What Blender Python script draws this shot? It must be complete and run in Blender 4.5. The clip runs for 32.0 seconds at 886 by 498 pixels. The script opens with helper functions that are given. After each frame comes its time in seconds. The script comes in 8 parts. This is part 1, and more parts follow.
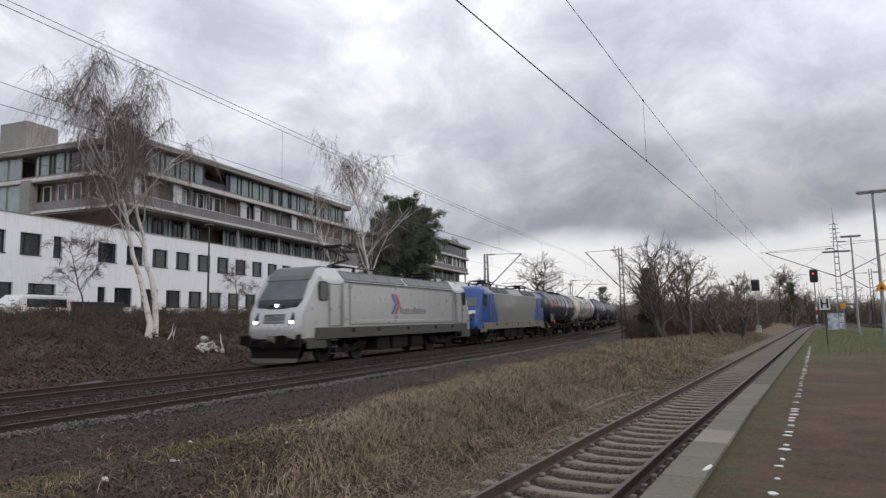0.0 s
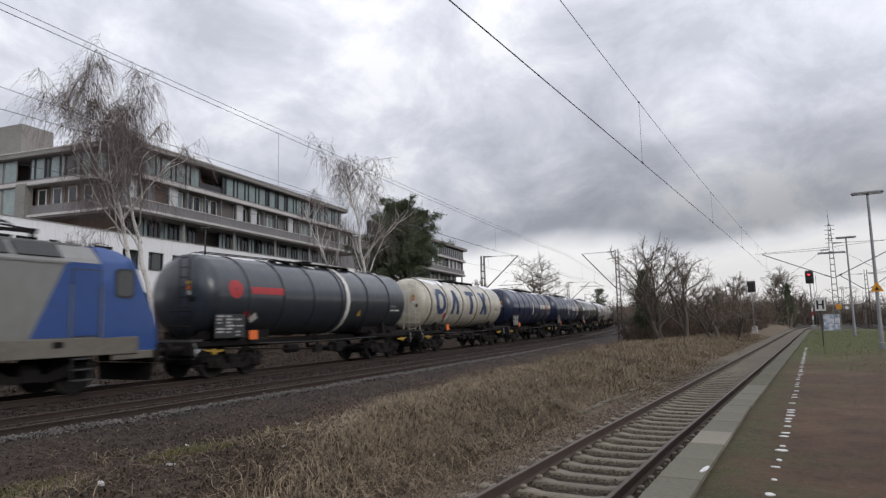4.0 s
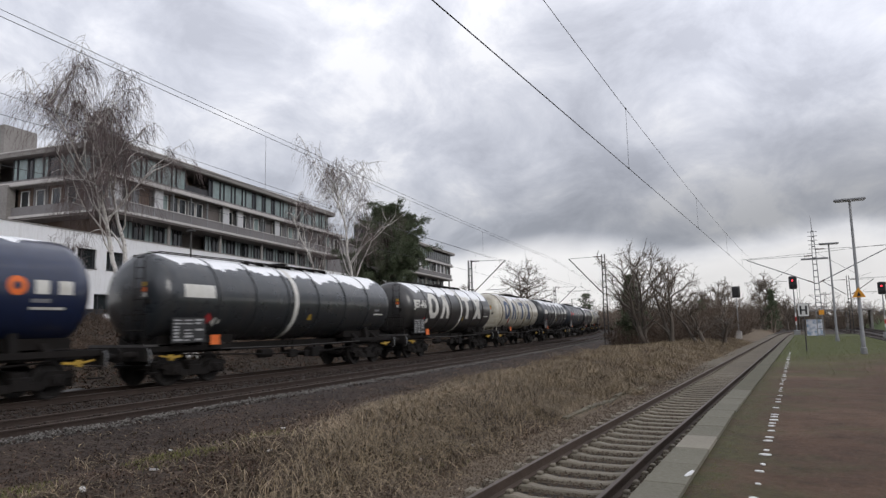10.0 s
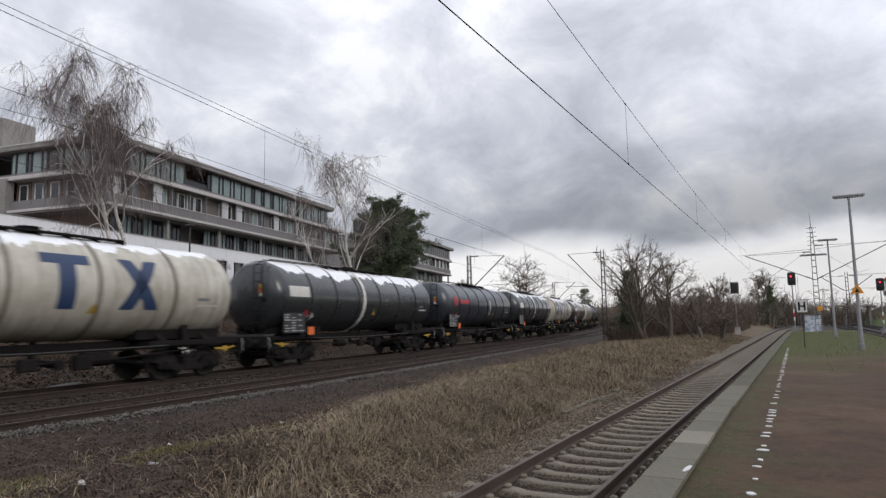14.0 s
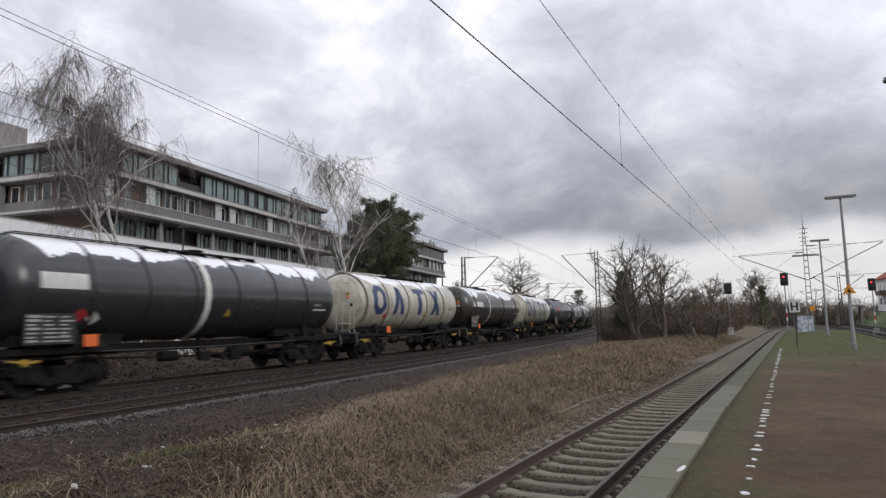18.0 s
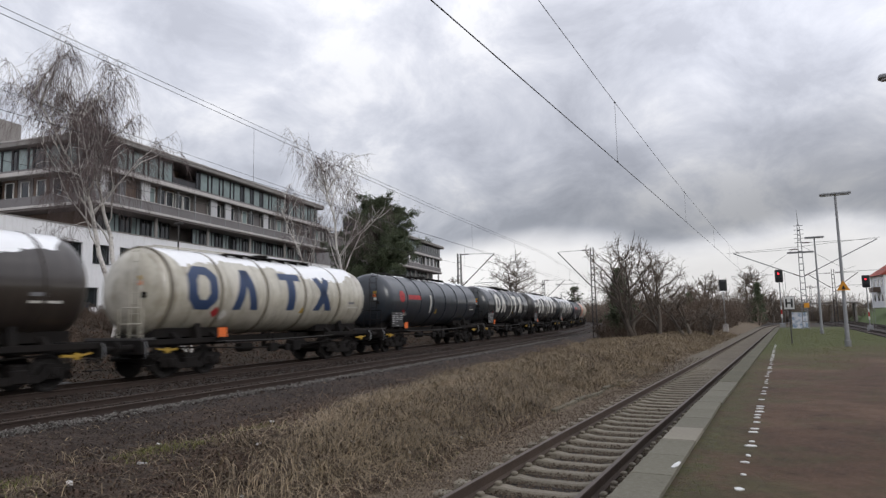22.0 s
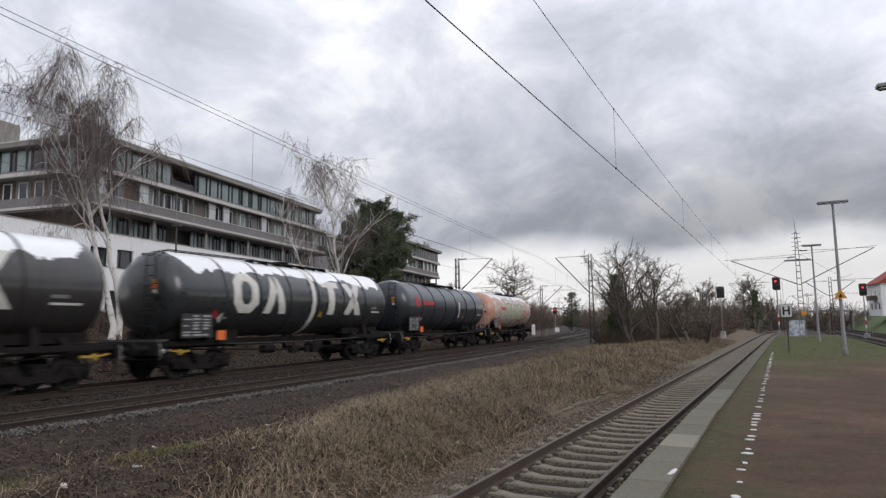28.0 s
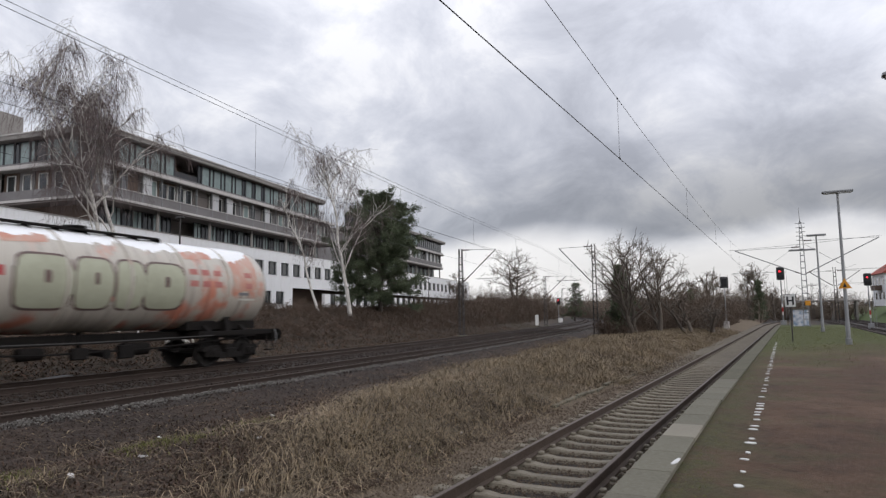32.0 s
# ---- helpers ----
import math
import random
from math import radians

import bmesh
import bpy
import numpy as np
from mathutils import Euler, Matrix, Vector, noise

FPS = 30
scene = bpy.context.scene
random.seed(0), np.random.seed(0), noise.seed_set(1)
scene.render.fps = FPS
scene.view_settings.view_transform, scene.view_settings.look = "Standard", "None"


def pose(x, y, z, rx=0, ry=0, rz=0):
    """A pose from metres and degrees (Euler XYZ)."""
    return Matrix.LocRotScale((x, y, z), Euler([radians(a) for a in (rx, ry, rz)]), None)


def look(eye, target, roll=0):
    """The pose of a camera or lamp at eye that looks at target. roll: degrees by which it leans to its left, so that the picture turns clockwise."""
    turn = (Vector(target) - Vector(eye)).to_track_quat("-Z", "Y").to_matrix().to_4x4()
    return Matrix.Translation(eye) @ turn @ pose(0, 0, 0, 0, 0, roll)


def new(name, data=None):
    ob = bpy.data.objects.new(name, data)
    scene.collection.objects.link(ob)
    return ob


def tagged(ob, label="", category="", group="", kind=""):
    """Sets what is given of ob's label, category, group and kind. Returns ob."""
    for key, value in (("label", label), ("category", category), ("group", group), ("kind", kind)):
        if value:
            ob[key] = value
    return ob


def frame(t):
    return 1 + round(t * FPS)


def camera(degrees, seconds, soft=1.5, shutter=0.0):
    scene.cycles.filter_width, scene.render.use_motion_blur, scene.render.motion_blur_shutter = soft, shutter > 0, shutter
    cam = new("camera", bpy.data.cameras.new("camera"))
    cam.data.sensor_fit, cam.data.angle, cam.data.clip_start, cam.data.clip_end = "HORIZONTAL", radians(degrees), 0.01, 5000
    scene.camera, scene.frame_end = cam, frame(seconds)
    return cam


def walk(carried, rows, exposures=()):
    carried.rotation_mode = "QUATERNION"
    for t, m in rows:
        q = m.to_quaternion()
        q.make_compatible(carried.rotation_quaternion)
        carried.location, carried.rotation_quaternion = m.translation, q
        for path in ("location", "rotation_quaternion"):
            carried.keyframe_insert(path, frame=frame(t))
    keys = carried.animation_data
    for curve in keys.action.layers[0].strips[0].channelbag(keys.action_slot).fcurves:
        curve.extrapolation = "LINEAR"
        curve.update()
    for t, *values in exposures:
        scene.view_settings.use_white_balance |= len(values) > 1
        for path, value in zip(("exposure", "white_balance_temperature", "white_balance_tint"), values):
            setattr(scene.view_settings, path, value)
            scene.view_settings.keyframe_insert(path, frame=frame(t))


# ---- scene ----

# ---- camera: a standing camera on the platform that turns slowly ----
cam = camera(69.3, 32.0, soft=1.35, shutter=0.5)
EYE_Z = 2.19
TURNS = (
    (0, 96.36, 1.11, 30.03), (0.5, 96.36, 1.11, 30.02), (1, 96.36, 1.06, 29.98), (1.5, 96.36, 1.04, 29.94), (2, 96.36, 0.95, 29.86),
    (2.5, 96.36, 1.06, 29.85), (3, 96.39, 1.27, 29.81), (3.5, 96.46, 1.31, 29.78), (5.5, 96.72, 1.21, 29.49), (6, 96.64, 1.20, 29.36),
    (6.5, 96.60, 1.32, 29.30), (7, 96.54, 1.32, 29.16), (7.5, 96.55, 1.25, 29.08), (8, 96.54, 1.14, 29.02), (8.5, 96.60, 1.10, 28.93),
    (9, 96.73, 1.16, 28.86), (9.5, 96.83, 1.17, 28.71), (10, 96.91, 1.16, 28.60), (10.5, 96.90, 1.03, 28.60), (11, 96.81, 0.84, 28.63),
    (11.5, 96.71, 0.87, 28.61), (12, 96.58, 0.98, 28.61), (12.5, 96.55, 1.06, 28.57), (13, 96.52, 1.03, 28.53), (13.5, 96.46, 0.96, 28.51),
    (14, 96.47, 1.00, 28.50), (14.5, 96.48, 1.00, 28.45), (16.5, 96.50, 1.06, 28.14), (17, 96.50, 1.17, 28.12), (17.5, 96.49, 1.08, 28.05),
    (18, 96.58, 1.20, 28.00), (18.5, 96.59, 1.20, 27.93), (19, 96.51, 0.99, 27.80), (19.5, 96.40, 0.90, 27.74), (20, 96.28, 0.90, 27.67),
    (20.5, 96.19, 0.85, 27.64), (21, 96.21, 1.02, 27.61), (21.5, 96.23, 1.19, 27.64), (22, 96.28, 1.20, 27.64), (22.5, 96.29, 1.01, 27.61),
    (23, 96.26, 0.90, 27.57), (23.5, 96.30, 0.83, 27.56), (24, 96.40, 0.95, 27.57), (24.5, 96.58, 0.98, 27.60), (25, 96.76, 0.96, 27.61),
    (25.5, 96.88, 0.85, 27.65), (27.5, 96.67, 0.76, 27.50), (28, 96.70, 0.73, 27.41), (28.5, 96.66, 0.87, 27.34), (29, 96.56, 0.84, 27.29),
    (29.5, 96.49, 0.91, 27.27), (30, 96.45, 0.81, 27.27), (30.5, 96.42, 0.89, 27.29), (31, 96.28, 0.77, 27.27), (31.5, 96.09, 0.68, 27.34),
    (32, 95.88, 0.84, 27.72),
)
walk(cam, [(t, pose(0, 0, EYE_Z, a, b, c)) for t, a, b, c in TURNS])

# ---- light: an overcast late-winter sky ----
world = bpy.data.worlds.new("overcast_sky")
scene.world = world
world.use_nodes = True


def build_world():
    nt = world.node_tree
    nt.nodes.clear()
    n, l = nt.nodes.new, nt.links.new
    out, bg = n("ShaderNodeOutputWorld"), n("ShaderNodeBackground")
    tc, sep = n("ShaderNodeTexCoord"), n("ShaderNodeSeparateXYZ")
    l(tc.outputs["Generated"], sep.inputs[0])

    def maths(op, a, b=None, clamp=False):
        m = n("ShaderNodeMath")
        m.operation, m.use_clamp = op, clamp
        for i, v in enumerate((a, b)):
            if v is None:
                continue
            if isinstance(v, (int, float)):
                m.inputs[i].default_value = v
            else:
                l(v, m.inputs[i])
        return m.outputs[0]

    up = maths("ADD", maths("MAXIMUM", sep.outputs[2], 0.0), 0.6)
    flat = n("ShaderNodeCombineXYZ")
    l(maths("DIVIDE", sep.outputs[0], up), flat.inputs[0])
    l(maths("DIVIDE", sep.outputs[1], up), flat.inputs[1])
    l(maths("ADD", maths("MULTIPLY", sep.outputs[2], 0.5), CLOUD_SEED), flat.inputs[2])

    def cloud(scale, detail, rough, distort):
        t = n("ShaderNodeTexNoise")
        t.inputs["Scale"].default_value, t.inputs["Detail"].default_value = scale, detail
        t.inputs["Roughness"].default_value, t.inputs["Distortion"].default_value = rough, distort
        l(flat.outputs[0], t.inputs["Vector"])
        return t.outputs[0]

    big, small = cloud(2.1, 3, 0.5, 0.2), cloud(5.0, 9, 0.6, 0.35)
    mixed = maths("ADD", maths("MULTIPLY", big, 0.2), maths("MULTIPLY", small, 0.8))
    ramp = n("ShaderNodeValToRGB")
    stops = ((0.37, (0.49, 0.506, 0.575)), (0.46, (0.592, 0.61, 0.685)), (0.54, (0.702, 0.716, 0.785)), (0.61, (0.842, 0.846, 0.89)))
    while len(ramp.color_ramp.elements) < len(stops):
        ramp.color_ramp.elements.new(0.5)
    for e, (p, c) in zip(ramp.color_ramp.elements, stops):
        e.position, e.color = p, (*c, 1)
    l(mixed, ramp.inputs[0])
    # cloud deck: bright gap at the horizon, a dull layer above it, brighter again towards the zenith
    low = n("ShaderNodeValToRGB")
    layers = ((0.0, 0.56), (0.088, 0.56), (0.12, 0.44), (0.24, 0.485), (0.36, 0.56), (0.55, 0.66), (0.8, 0.64))
    while len(low.color_ramp.elements) < len(layers):
        low.color_ramp.elements.new(0.5)
    for e, (p, c) in zip(low.color_ramp.elements, layers):
        e.position, e.color = p, (c, c, c, 1)
    wavy = maths("ADD", maths("ABSOLUTE", sep.outputs[2]), maths("MULTIPLY", maths("SUBTRACT", big, 0.5), 0.14))
    l(wavy, low.inputs[0])
    gap = n("ShaderNodeValToRGB")
    for e, (p, c) in zip(gap.color_ramp.elements, ((0.085, 1.0), (0.118, 0.0))):
        e.position, e.color = p, (c, c, c, 1)
    l(wavy, gap.inputs[0])
    thin = n("ShaderNodeMix")
    thin.data_type = "RGBA"
    l(maths("MULTIPLY", gap.outputs[0], 0.75), thin.inputs[0])
    l(ramp.outputs[0], thin.inputs[6])
    thin.inputs[7].default_value = (0.96, 0.935, 0.92, 1)
    band = n("ShaderNodeMix")
    band.data_type, band.blend_type = "RGBA", "MULTIPLY"
    band.inputs[0].default_value = 1.0
    l(thin.outputs[2], band.inputs[6])
    twice = n("ShaderNodeMix")
    twice.data_type, twice.blend_type = "RGBA", "ADD"
    twice.inputs[0].default_value = 1.0
    l(low.outputs[0], twice.inputs[6])
    l(low.outputs[0], twice.inputs[7])
    l(twice.outputs[2], band.inputs[7])
    # heavier cloud low down in the north, thinner bright cloud to the west
    def smooth(source, a, b, lo, hi):
        r = n("ShaderNodeMapRange")
        r.interpolation_type = "SMOOTHSTEP"
        for i, v in enumerate((a, b, lo, hi)):
            r.inputs[i + 1].default_value = v
        l(source, r.inputs[0])
        return r.outputs[0]

    away = maths("MULTIPLY", smooth(sep.outputs[0], -0.75, -0.05, 0, 0.42), maths("MULTIPLY", smooth(wavy, 0.09, 0.13, 0, 1), smooth(wavy, 0.14, 0.27, 1, 0)))
    away = maths("MAXIMUM", away, maths("MULTIPLY", smooth(sep.outputs[0], -0.30, 0.05, 0, 0.06), smooth(wavy, 0.14, 0.27, 1, 0)))
    away = maths("MAXIMUM", away, maths("MULTIPLY", smooth(sep.outputs[0], -0.42, -0.12, 0, 0.16), smooth(wavy, 0.06, 0.14, 1, 0)))
    toward = n("ShaderNodeVectorMath")
    toward.operation = "DOT_PRODUCT"
    l(tc.outputs["Generated"], toward.inputs[0])
    toward.inputs[1].default_value = THIN_CLOUD
    bright = maths("ADD", maths("ADD", 1.0, smooth(sep.outputs[2], 0.42, 0.9, 0, 0.05)), maths("MULTIPLY", smooth(toward.outputs["Value"], 0.74, 0.99, 0, 0.08), maths("ADD", mixed, 0.5)))
    bright = maths("ADD", bright, maths("MULTIPLY", smooth(sep.outputs[0], -0.28, 0.0, 0, 0.26), smooth(sep.outputs[2], 0.22, 0.36, 0, 1)))
    lift = n("ShaderNodeVectorMath")
    lift.operation = "SCALE"
    l(band.outputs[2], lift.inputs[0])
    l(maths("MULTIPLY", bright, maths("SUBTRACT", 1.0, away)), lift.inputs["Scale"])
    sky = n("ShaderNodeTexSky")
    sky.sky_type, sky.sun_disc = "NISHITA", False
    sky.sun_elevation, sky.sun_rotation = radians(SUN_UP), radians(SUN_ROUND)
    dim = n("ShaderNodeMix")
    dim.data_type, dim.blend_type = "RGBA", "MULTIPLY"
    dim.inputs[0].default_value = 1
    l(sky.outputs[0], dim.inputs[6])
    dim.inputs[7].default_value = (0.09, 0.09, 0.09, 1)
    veil = n("ShaderNodeMix")
    veil.data_type = "RGBA"
    veil.inputs[0].default_value = 0.92
    l(dim.outputs[2], veil.inputs[6])
    l(lift.outputs[0], veil.inputs[7])
    l(veil.outputs[2], bg.inputs[0])
    bg.inputs[1].default_value = 1.0
    l(bg.outputs[0], out.inputs[0])


SUN_UP, SUN_ROUND, CLOUD_SEED = 29, 114, 3.7
THIN_CLOUD = (-0.66, 0.42, 0.62)
build_world()
sun = new("sun", bpy.data.lights.new("sun", "SUN"))
sun.data.energy, sun.data.angle, sun.data.color = 0.8, radians(25), (1.0, 0.97, 0.93)
sun.matrix_world = look((80, -35, 48), (0, 0, 0))

# ---- materials ----


def material(name, base, dark=None, rough=0.7, metal=0.0, grain=20.0, blotch=1.5, bump=0.0, bump_scale=60.0, bump_depth=0.02, spread=0.0, spec=0.5, glow=None,
             coat=0.0, coat_ior=1.5, island=0.0, mix=(0.35, 0.7), streak=None):
    """Base colour that goes over into a second one in blotches and grain, with bump; spread: how far single objects differ."""
    m = bpy.data.materials.new(name)
    m.use_nodes = True
    nt = m.node_tree
    n, l = nt.nodes.new, nt.links.new
    bs = nt.nodes["Principled BSDF"]
    bs.inputs["Roughness"].default_value, bs.inputs["Metallic"].default_value = rough, metal
    bs.inputs["Specular IOR Level"].default_value = spec
    bs.inputs["Coat Weight"].default_value, bs.inputs["Coat IOR"].default_value = coat, coat_ior
    if glow:
        bs.inputs["Emission Color"].default_value = (*base, 1)
        bs.inputs["Emission Strength"].default_value = glow
    bs.inputs["Base Color"].default_value = (*base, 1)
    if dark is None:
        return m
    tc = n("ShaderNodeTexCoord")
    a, b = n("ShaderNodeTexNoise"), n("ShaderNodeTexNoise")
    for t, s, d in ((a, blotch, 4), (b, grain, 6)):
        t.inputs["Scale"].default_value, t.inputs["Detail"].default_value, t.inputs["Roughness"].default_value = s, d, 0.6
        l(tc.outputs["Object"], t.inputs["Vector"])
    add = n("ShaderNodeMath")
    add.operation = "MULTIPLY_ADD"
    add.inputs[1].default_value = 0.5
    half = n("ShaderNodeMath")
    half.operation = "MULTIPLY"
    half.inputs[1].default_value = 0.5
    l(b.outputs[0], half.inputs[0])
    l(a.outputs[0], add.inputs[0])
    l(half.outputs[0], add.inputs[2])
    rng = n("ShaderNodeMapRange")
    rng.inputs[1].default_value, rng.inputs[2].default_value = mix
    l(add.outputs[0], rng.inputs[0])
    mixer = n("ShaderNodeMix")
    mixer.data_type = "RGBA"
    l(rng.outputs[0], mixer.inputs[0])
    mixer.inputs[6].default_value, mixer.inputs[7].default_value = (*base, 1), (*dark, 1)
    colour = mixer.outputs[2]
    for amount, source in ((spread, "obj"), (island, "isl")):
        if not amount:
            continue
        if source == "obj":
            rnd = n("ShaderNodeObjectInfo").outputs["Random"]
        else:
            rnd = n("ShaderNodeNewGeometry").outputs["Random Per Island"]
        r2 = n("ShaderNodeMapRange")
        r2.inputs[3].default_value, r2.inputs[4].default_value = 1 - amount, 1 + amount
        l(rnd, r2.inputs[0])
        hsv = n("ShaderNodeHueSaturation")
        l(r2.outputs[0], hsv.inputs["Value"])
        l(colour, hsv.inputs["Color"])
        colour = hsv.outputs[0]
    if streak:
        # runs of dirt down the sides
        shrink, run, deep = n("ShaderNodeMapping"), n("ShaderNodeTexNoise"), n("ShaderNodeMapRange")
        shrink.inputs["Scale"].default_value = (0.4, 3.2, 0.35)
        run.inputs["Scale"].default_value, run.inputs["Detail"].default_value, run.inputs["Roughness"].default_value = 1.6, 7, 0.65
        l(tc.outputs["Object"], shrink.inputs["Vector"])
        l(shrink.outputs[0], run.inputs["Vector"])
        deep.inputs[1].default_value, deep.inputs[2].default_value, deep.inputs[4].default_value = 0.50, 0.72, streak[1]
        l(run.outputs[0], deep.inputs[0])
        dirty = n("ShaderNodeMix")
        dirty.data_type = "RGBA"
        l(deep.outputs[0], dirty.inputs[0])
        l(colour, dirty.inputs[6])
        dirty.inputs[7].default_value = (*streak[0], 1)
        colour = dirty.outputs[2]
    l(colour, bs.inputs["Base Color"])
    r3 = n("ShaderNodeMapRange")
    r3.inputs[3].default_value, r3.inputs[4].default_value = max(0.03, rough - 0.12), min(1, rough + 0.12)
    l(b.outputs[0], r3.inputs[0])
    l(r3.outputs[0], bs.inputs["Roughness"])
    if bump:
        bt, bp = n("ShaderNodeTexNoise"), n("ShaderNodeBump")
        bt.inputs["Scale"].default_value, bt.inputs["Detail"].default_value = bump_scale, 5
        l(tc.outputs["Object"], bt.inputs["Vector"])
        bp.inputs["Strength"].default_value, bp.inputs["Distance"].default_value = bump, bump_depth
        l(bt.outputs[0], bp.inputs["Height"])
        l(bp.outputs[0], bs.inputs["Normal"])
    return m


M = {}
M["pale_edge"] = material("pale_metal_edge", (0.55, 0.52, 0.50), (0.42, 0.40, 0.385), 0.6, grain=8, blotch=0.5)
M["lawn"] = material("short_grass", (0.105, 0.12, 0.038), (0.12, 0.10, 0.055), 0.95, grain=6, blotch=0.3, bump=0.6, bump_scale=40)
M["bank_lawn"] = material("green_slope_grass", (0.085, 0.135, 0.034), (0.07, 0.085, 0.03), 0.95, grain=4, blotch=0.3, bump=0.6, bump_scale=30)
M["soil"] = material("stony_soil", (0.050, 0.032, 0.022), (0.017, 0.011, 0.008), 0.95, grain=11, blotch=0.5, bump=1.0, bump_scale=11, bump_depth=0.07, mix=(0.40, 0.62))
M["ballast"] = material("track_ballast", (0.030, 0.021, 0.016), (0.014, 0.010, 0.008), 0.95, grain=14, blotch=0.6, bump=1.0, bump_scale=22)
M["stone"] = material("ballast_stone", (0.042, 0.028, 0.021), (0.018, 0.012, 0.009), 0.9, grain=20, blotch=4, island=0.35)
M["pale_stone"] = material("pale_ballast_stone", (0.185, 0.172, 0.158), (0.08, 0.073, 0.067), 0.9, grain=20, blotch=4, island=0.3)
M["rust"] = material("rusty_rail", (0.043, 0.027, 0.020), (0.026, 0.017, 0.013), 0.8, grain=30, blotch=2, bump=0.3)
M["rail_top"] = material("worn_rail_head", (0.108, 0.082, 0.064), (0.068, 0.048, 0.036), 0.55, metal=0.3, grain=30, blotch=3)
M["rust_pale"] = material("dry_rust_rail", (0.068, 0.046, 0.033), (0.040, 0.026, 0.019), 0.85, grain=30, blotch=2, bump=0.3)
M["sleeper"] = material("concrete_sleeper", (0.225, 0.198, 0.152), (0.125, 0.107, 0.080), 0.9, grain=25, blotch=2, bump=0.4, spread=0.15)
M["sleeper_old"] = material("brown_sleeper", (0.050, 0.037, 0.030), (0.030, 0.023, 0.019), 0.9, grain=25, blotch=2, bump=0.4, spread=0.2)
M["kerb"] = material("concrete_slab", (0.158, 0.148, 0.112), (0.092, 0.084, 0.057), 0.9, grain=18, blotch=0.9, bump=0.3, spread=0.06)
M["mossy_kerb"] = material("mossy_slab", (0.108, 0.099, 0.066), (0.060, 0.057, 0.034), 0.95, grain=12, blotch=0.7, bump=0.4, spread=0.12)
M["pale_kerb"] = material("pale_new_slab", (0.245, 0.222, 0.175), (0.18, 0.162, 0.128), 0.9, grain=25, blotch=1.2, bump=0.3)
M["wallrough"] = material("platform_wall", (0.07, 0.062, 0.055), (0.035, 0.03, 0.028), 0.95, grain=10, blotch=1.0, bump=0.7)
M["white_paint"] = material("white_paint", (0.72, 0.72, 0.70), (0.55, 0.54, 0.52), 0.7, grain=18, blotch=1.5)
M["white_wall"] = material("white_render", (0.84, 0.84, 0.85), (0.75, 0.755, 0.77), 0.9, grain=6, blotch=0.25, streak=((0.5, 0.48, 0.45), 0.3))
M["grey_panel"] = material("grey_cladding", (0.20, 0.19, 0.192), (0.15, 0.14, 0.14), 0.75, grain=6, blotch=0.4)
M["slab_grey"] = material("concrete_band", (0.285, 0.27, 0.255), (0.19, 0.175, 0.165), 0.85, grain=5, blotch=0.35)
# darker tone for undersides and recesses: their shade is put into the colour
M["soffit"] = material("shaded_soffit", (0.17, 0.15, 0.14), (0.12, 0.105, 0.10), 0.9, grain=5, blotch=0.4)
M["brown_panel"] = material("brown_panel", (0.15, 0.105, 0.08), (0.10, 0.07, 0.055), 0.8, grain=8, blotch=0.6)
M["frame_dark"] = material("dark_frame", (0.035, 0.036, 0.042), (0.02, 0.02, 0.024), 0.5, grain=20, blotch=2)
M["blind"] = material("pale_blind", (0.55, 0.55, 0.56), (0.45, 0.45, 0.46), 0.8, grain=8, blotch=1)
M["galv"] = material("galvanised_steel", (0.30, 0.305, 0.31), (0.20, 0.20, 0.205), 0.55, metal=0.5, grain=25, blotch=2)
M["darksteel"] = material("dark_weathered_steel", (0.075, 0.072, 0.07), (0.045, 0.04, 0.038), 0.7, metal=0.2, grain=25, blotch=2)
M["wire"] = material("catenary_wire", (0.03, 0.03, 0.032), None, 0.5, metal=0.4)
M["ceramic"] = material("brown_insulator", (0.07, 0.035, 0.025), (0.05, 0.025, 0.02), 0.25, grain=10)
M["glass"] = material("window_glass", (0.025, 0.03, 0.033), (0.015, 0.018, 0.02), 0.06, grain=2, blotch=0.2, spec=0.8)
# green panes, base colour lightened to stand in for the sky they mirror
M["green_glass"] = material("greenish_glass", (0.27, 0.34, 0.33), (0.17, 0.215, 0.215), 0.06, grain=2, blotch=0.25, spec=0.8)
M["grey_glass"] = material("pale_grey_glass", (0.20, 0.205, 0.22), (0.12, 0.125, 0.135), 0.08, grain=2, blotch=0.25, spec=0.8)
M["black"] = material("black_board", (0.012, 0.012, 0.014), (0.02, 0.02, 0.02), 0.5, grain=20)
M["red_light"] = material("red_lamp", (1.0, 0.03, 0.05), None, 0.3, glow=2.5)
M["head_light"] = material("head_lamp", (1.0, 0.93, 0.82), None, 0.3, glow=4)
M["orange"] = material("orange_sign", (0.75, 0.32, 0.02), (0.62, 0.27, 0.03), 0.6, grain=15)
M["birch_bark"] = material("birch_bark", (0.66, 0.63, 0.59), (0.13, 0.10, 0.09), 0.9, grain=7, blotch=3.0, bump=0.5, mix=(0.51, 0.67))
M["bark"] = material("grey_bark", (0.14, 0.12, 0.10), (0.075, 0.06, 0.05), 0.95, grain=15, blotch=3, bump=0.6)
M["twig"] = material("dark_twigs", (0.155, 0.118, 0.112), (0.090, 0.068, 0.065), 0.9, grain=4, blotch=0.4)
M["twig_grey"] = material("grey_twigs", (0.175, 0.136, 0.104), (0.098, 0.076, 0.059), 0.9, grain=4, blotch=0.4)
M["needles"] = material("pine_needles", (0.118, 0.142, 0.078), (0.048, 0.066, 0.038), 0.8, grain=3, blotch=0.5, island=0.35)
M["bramble"] = material("bramble_stems", (0.112, 0.078, 0.055), (0.052, 0.037, 0.027), 0.95, grain=2, blotch=0.25, island=0.4)
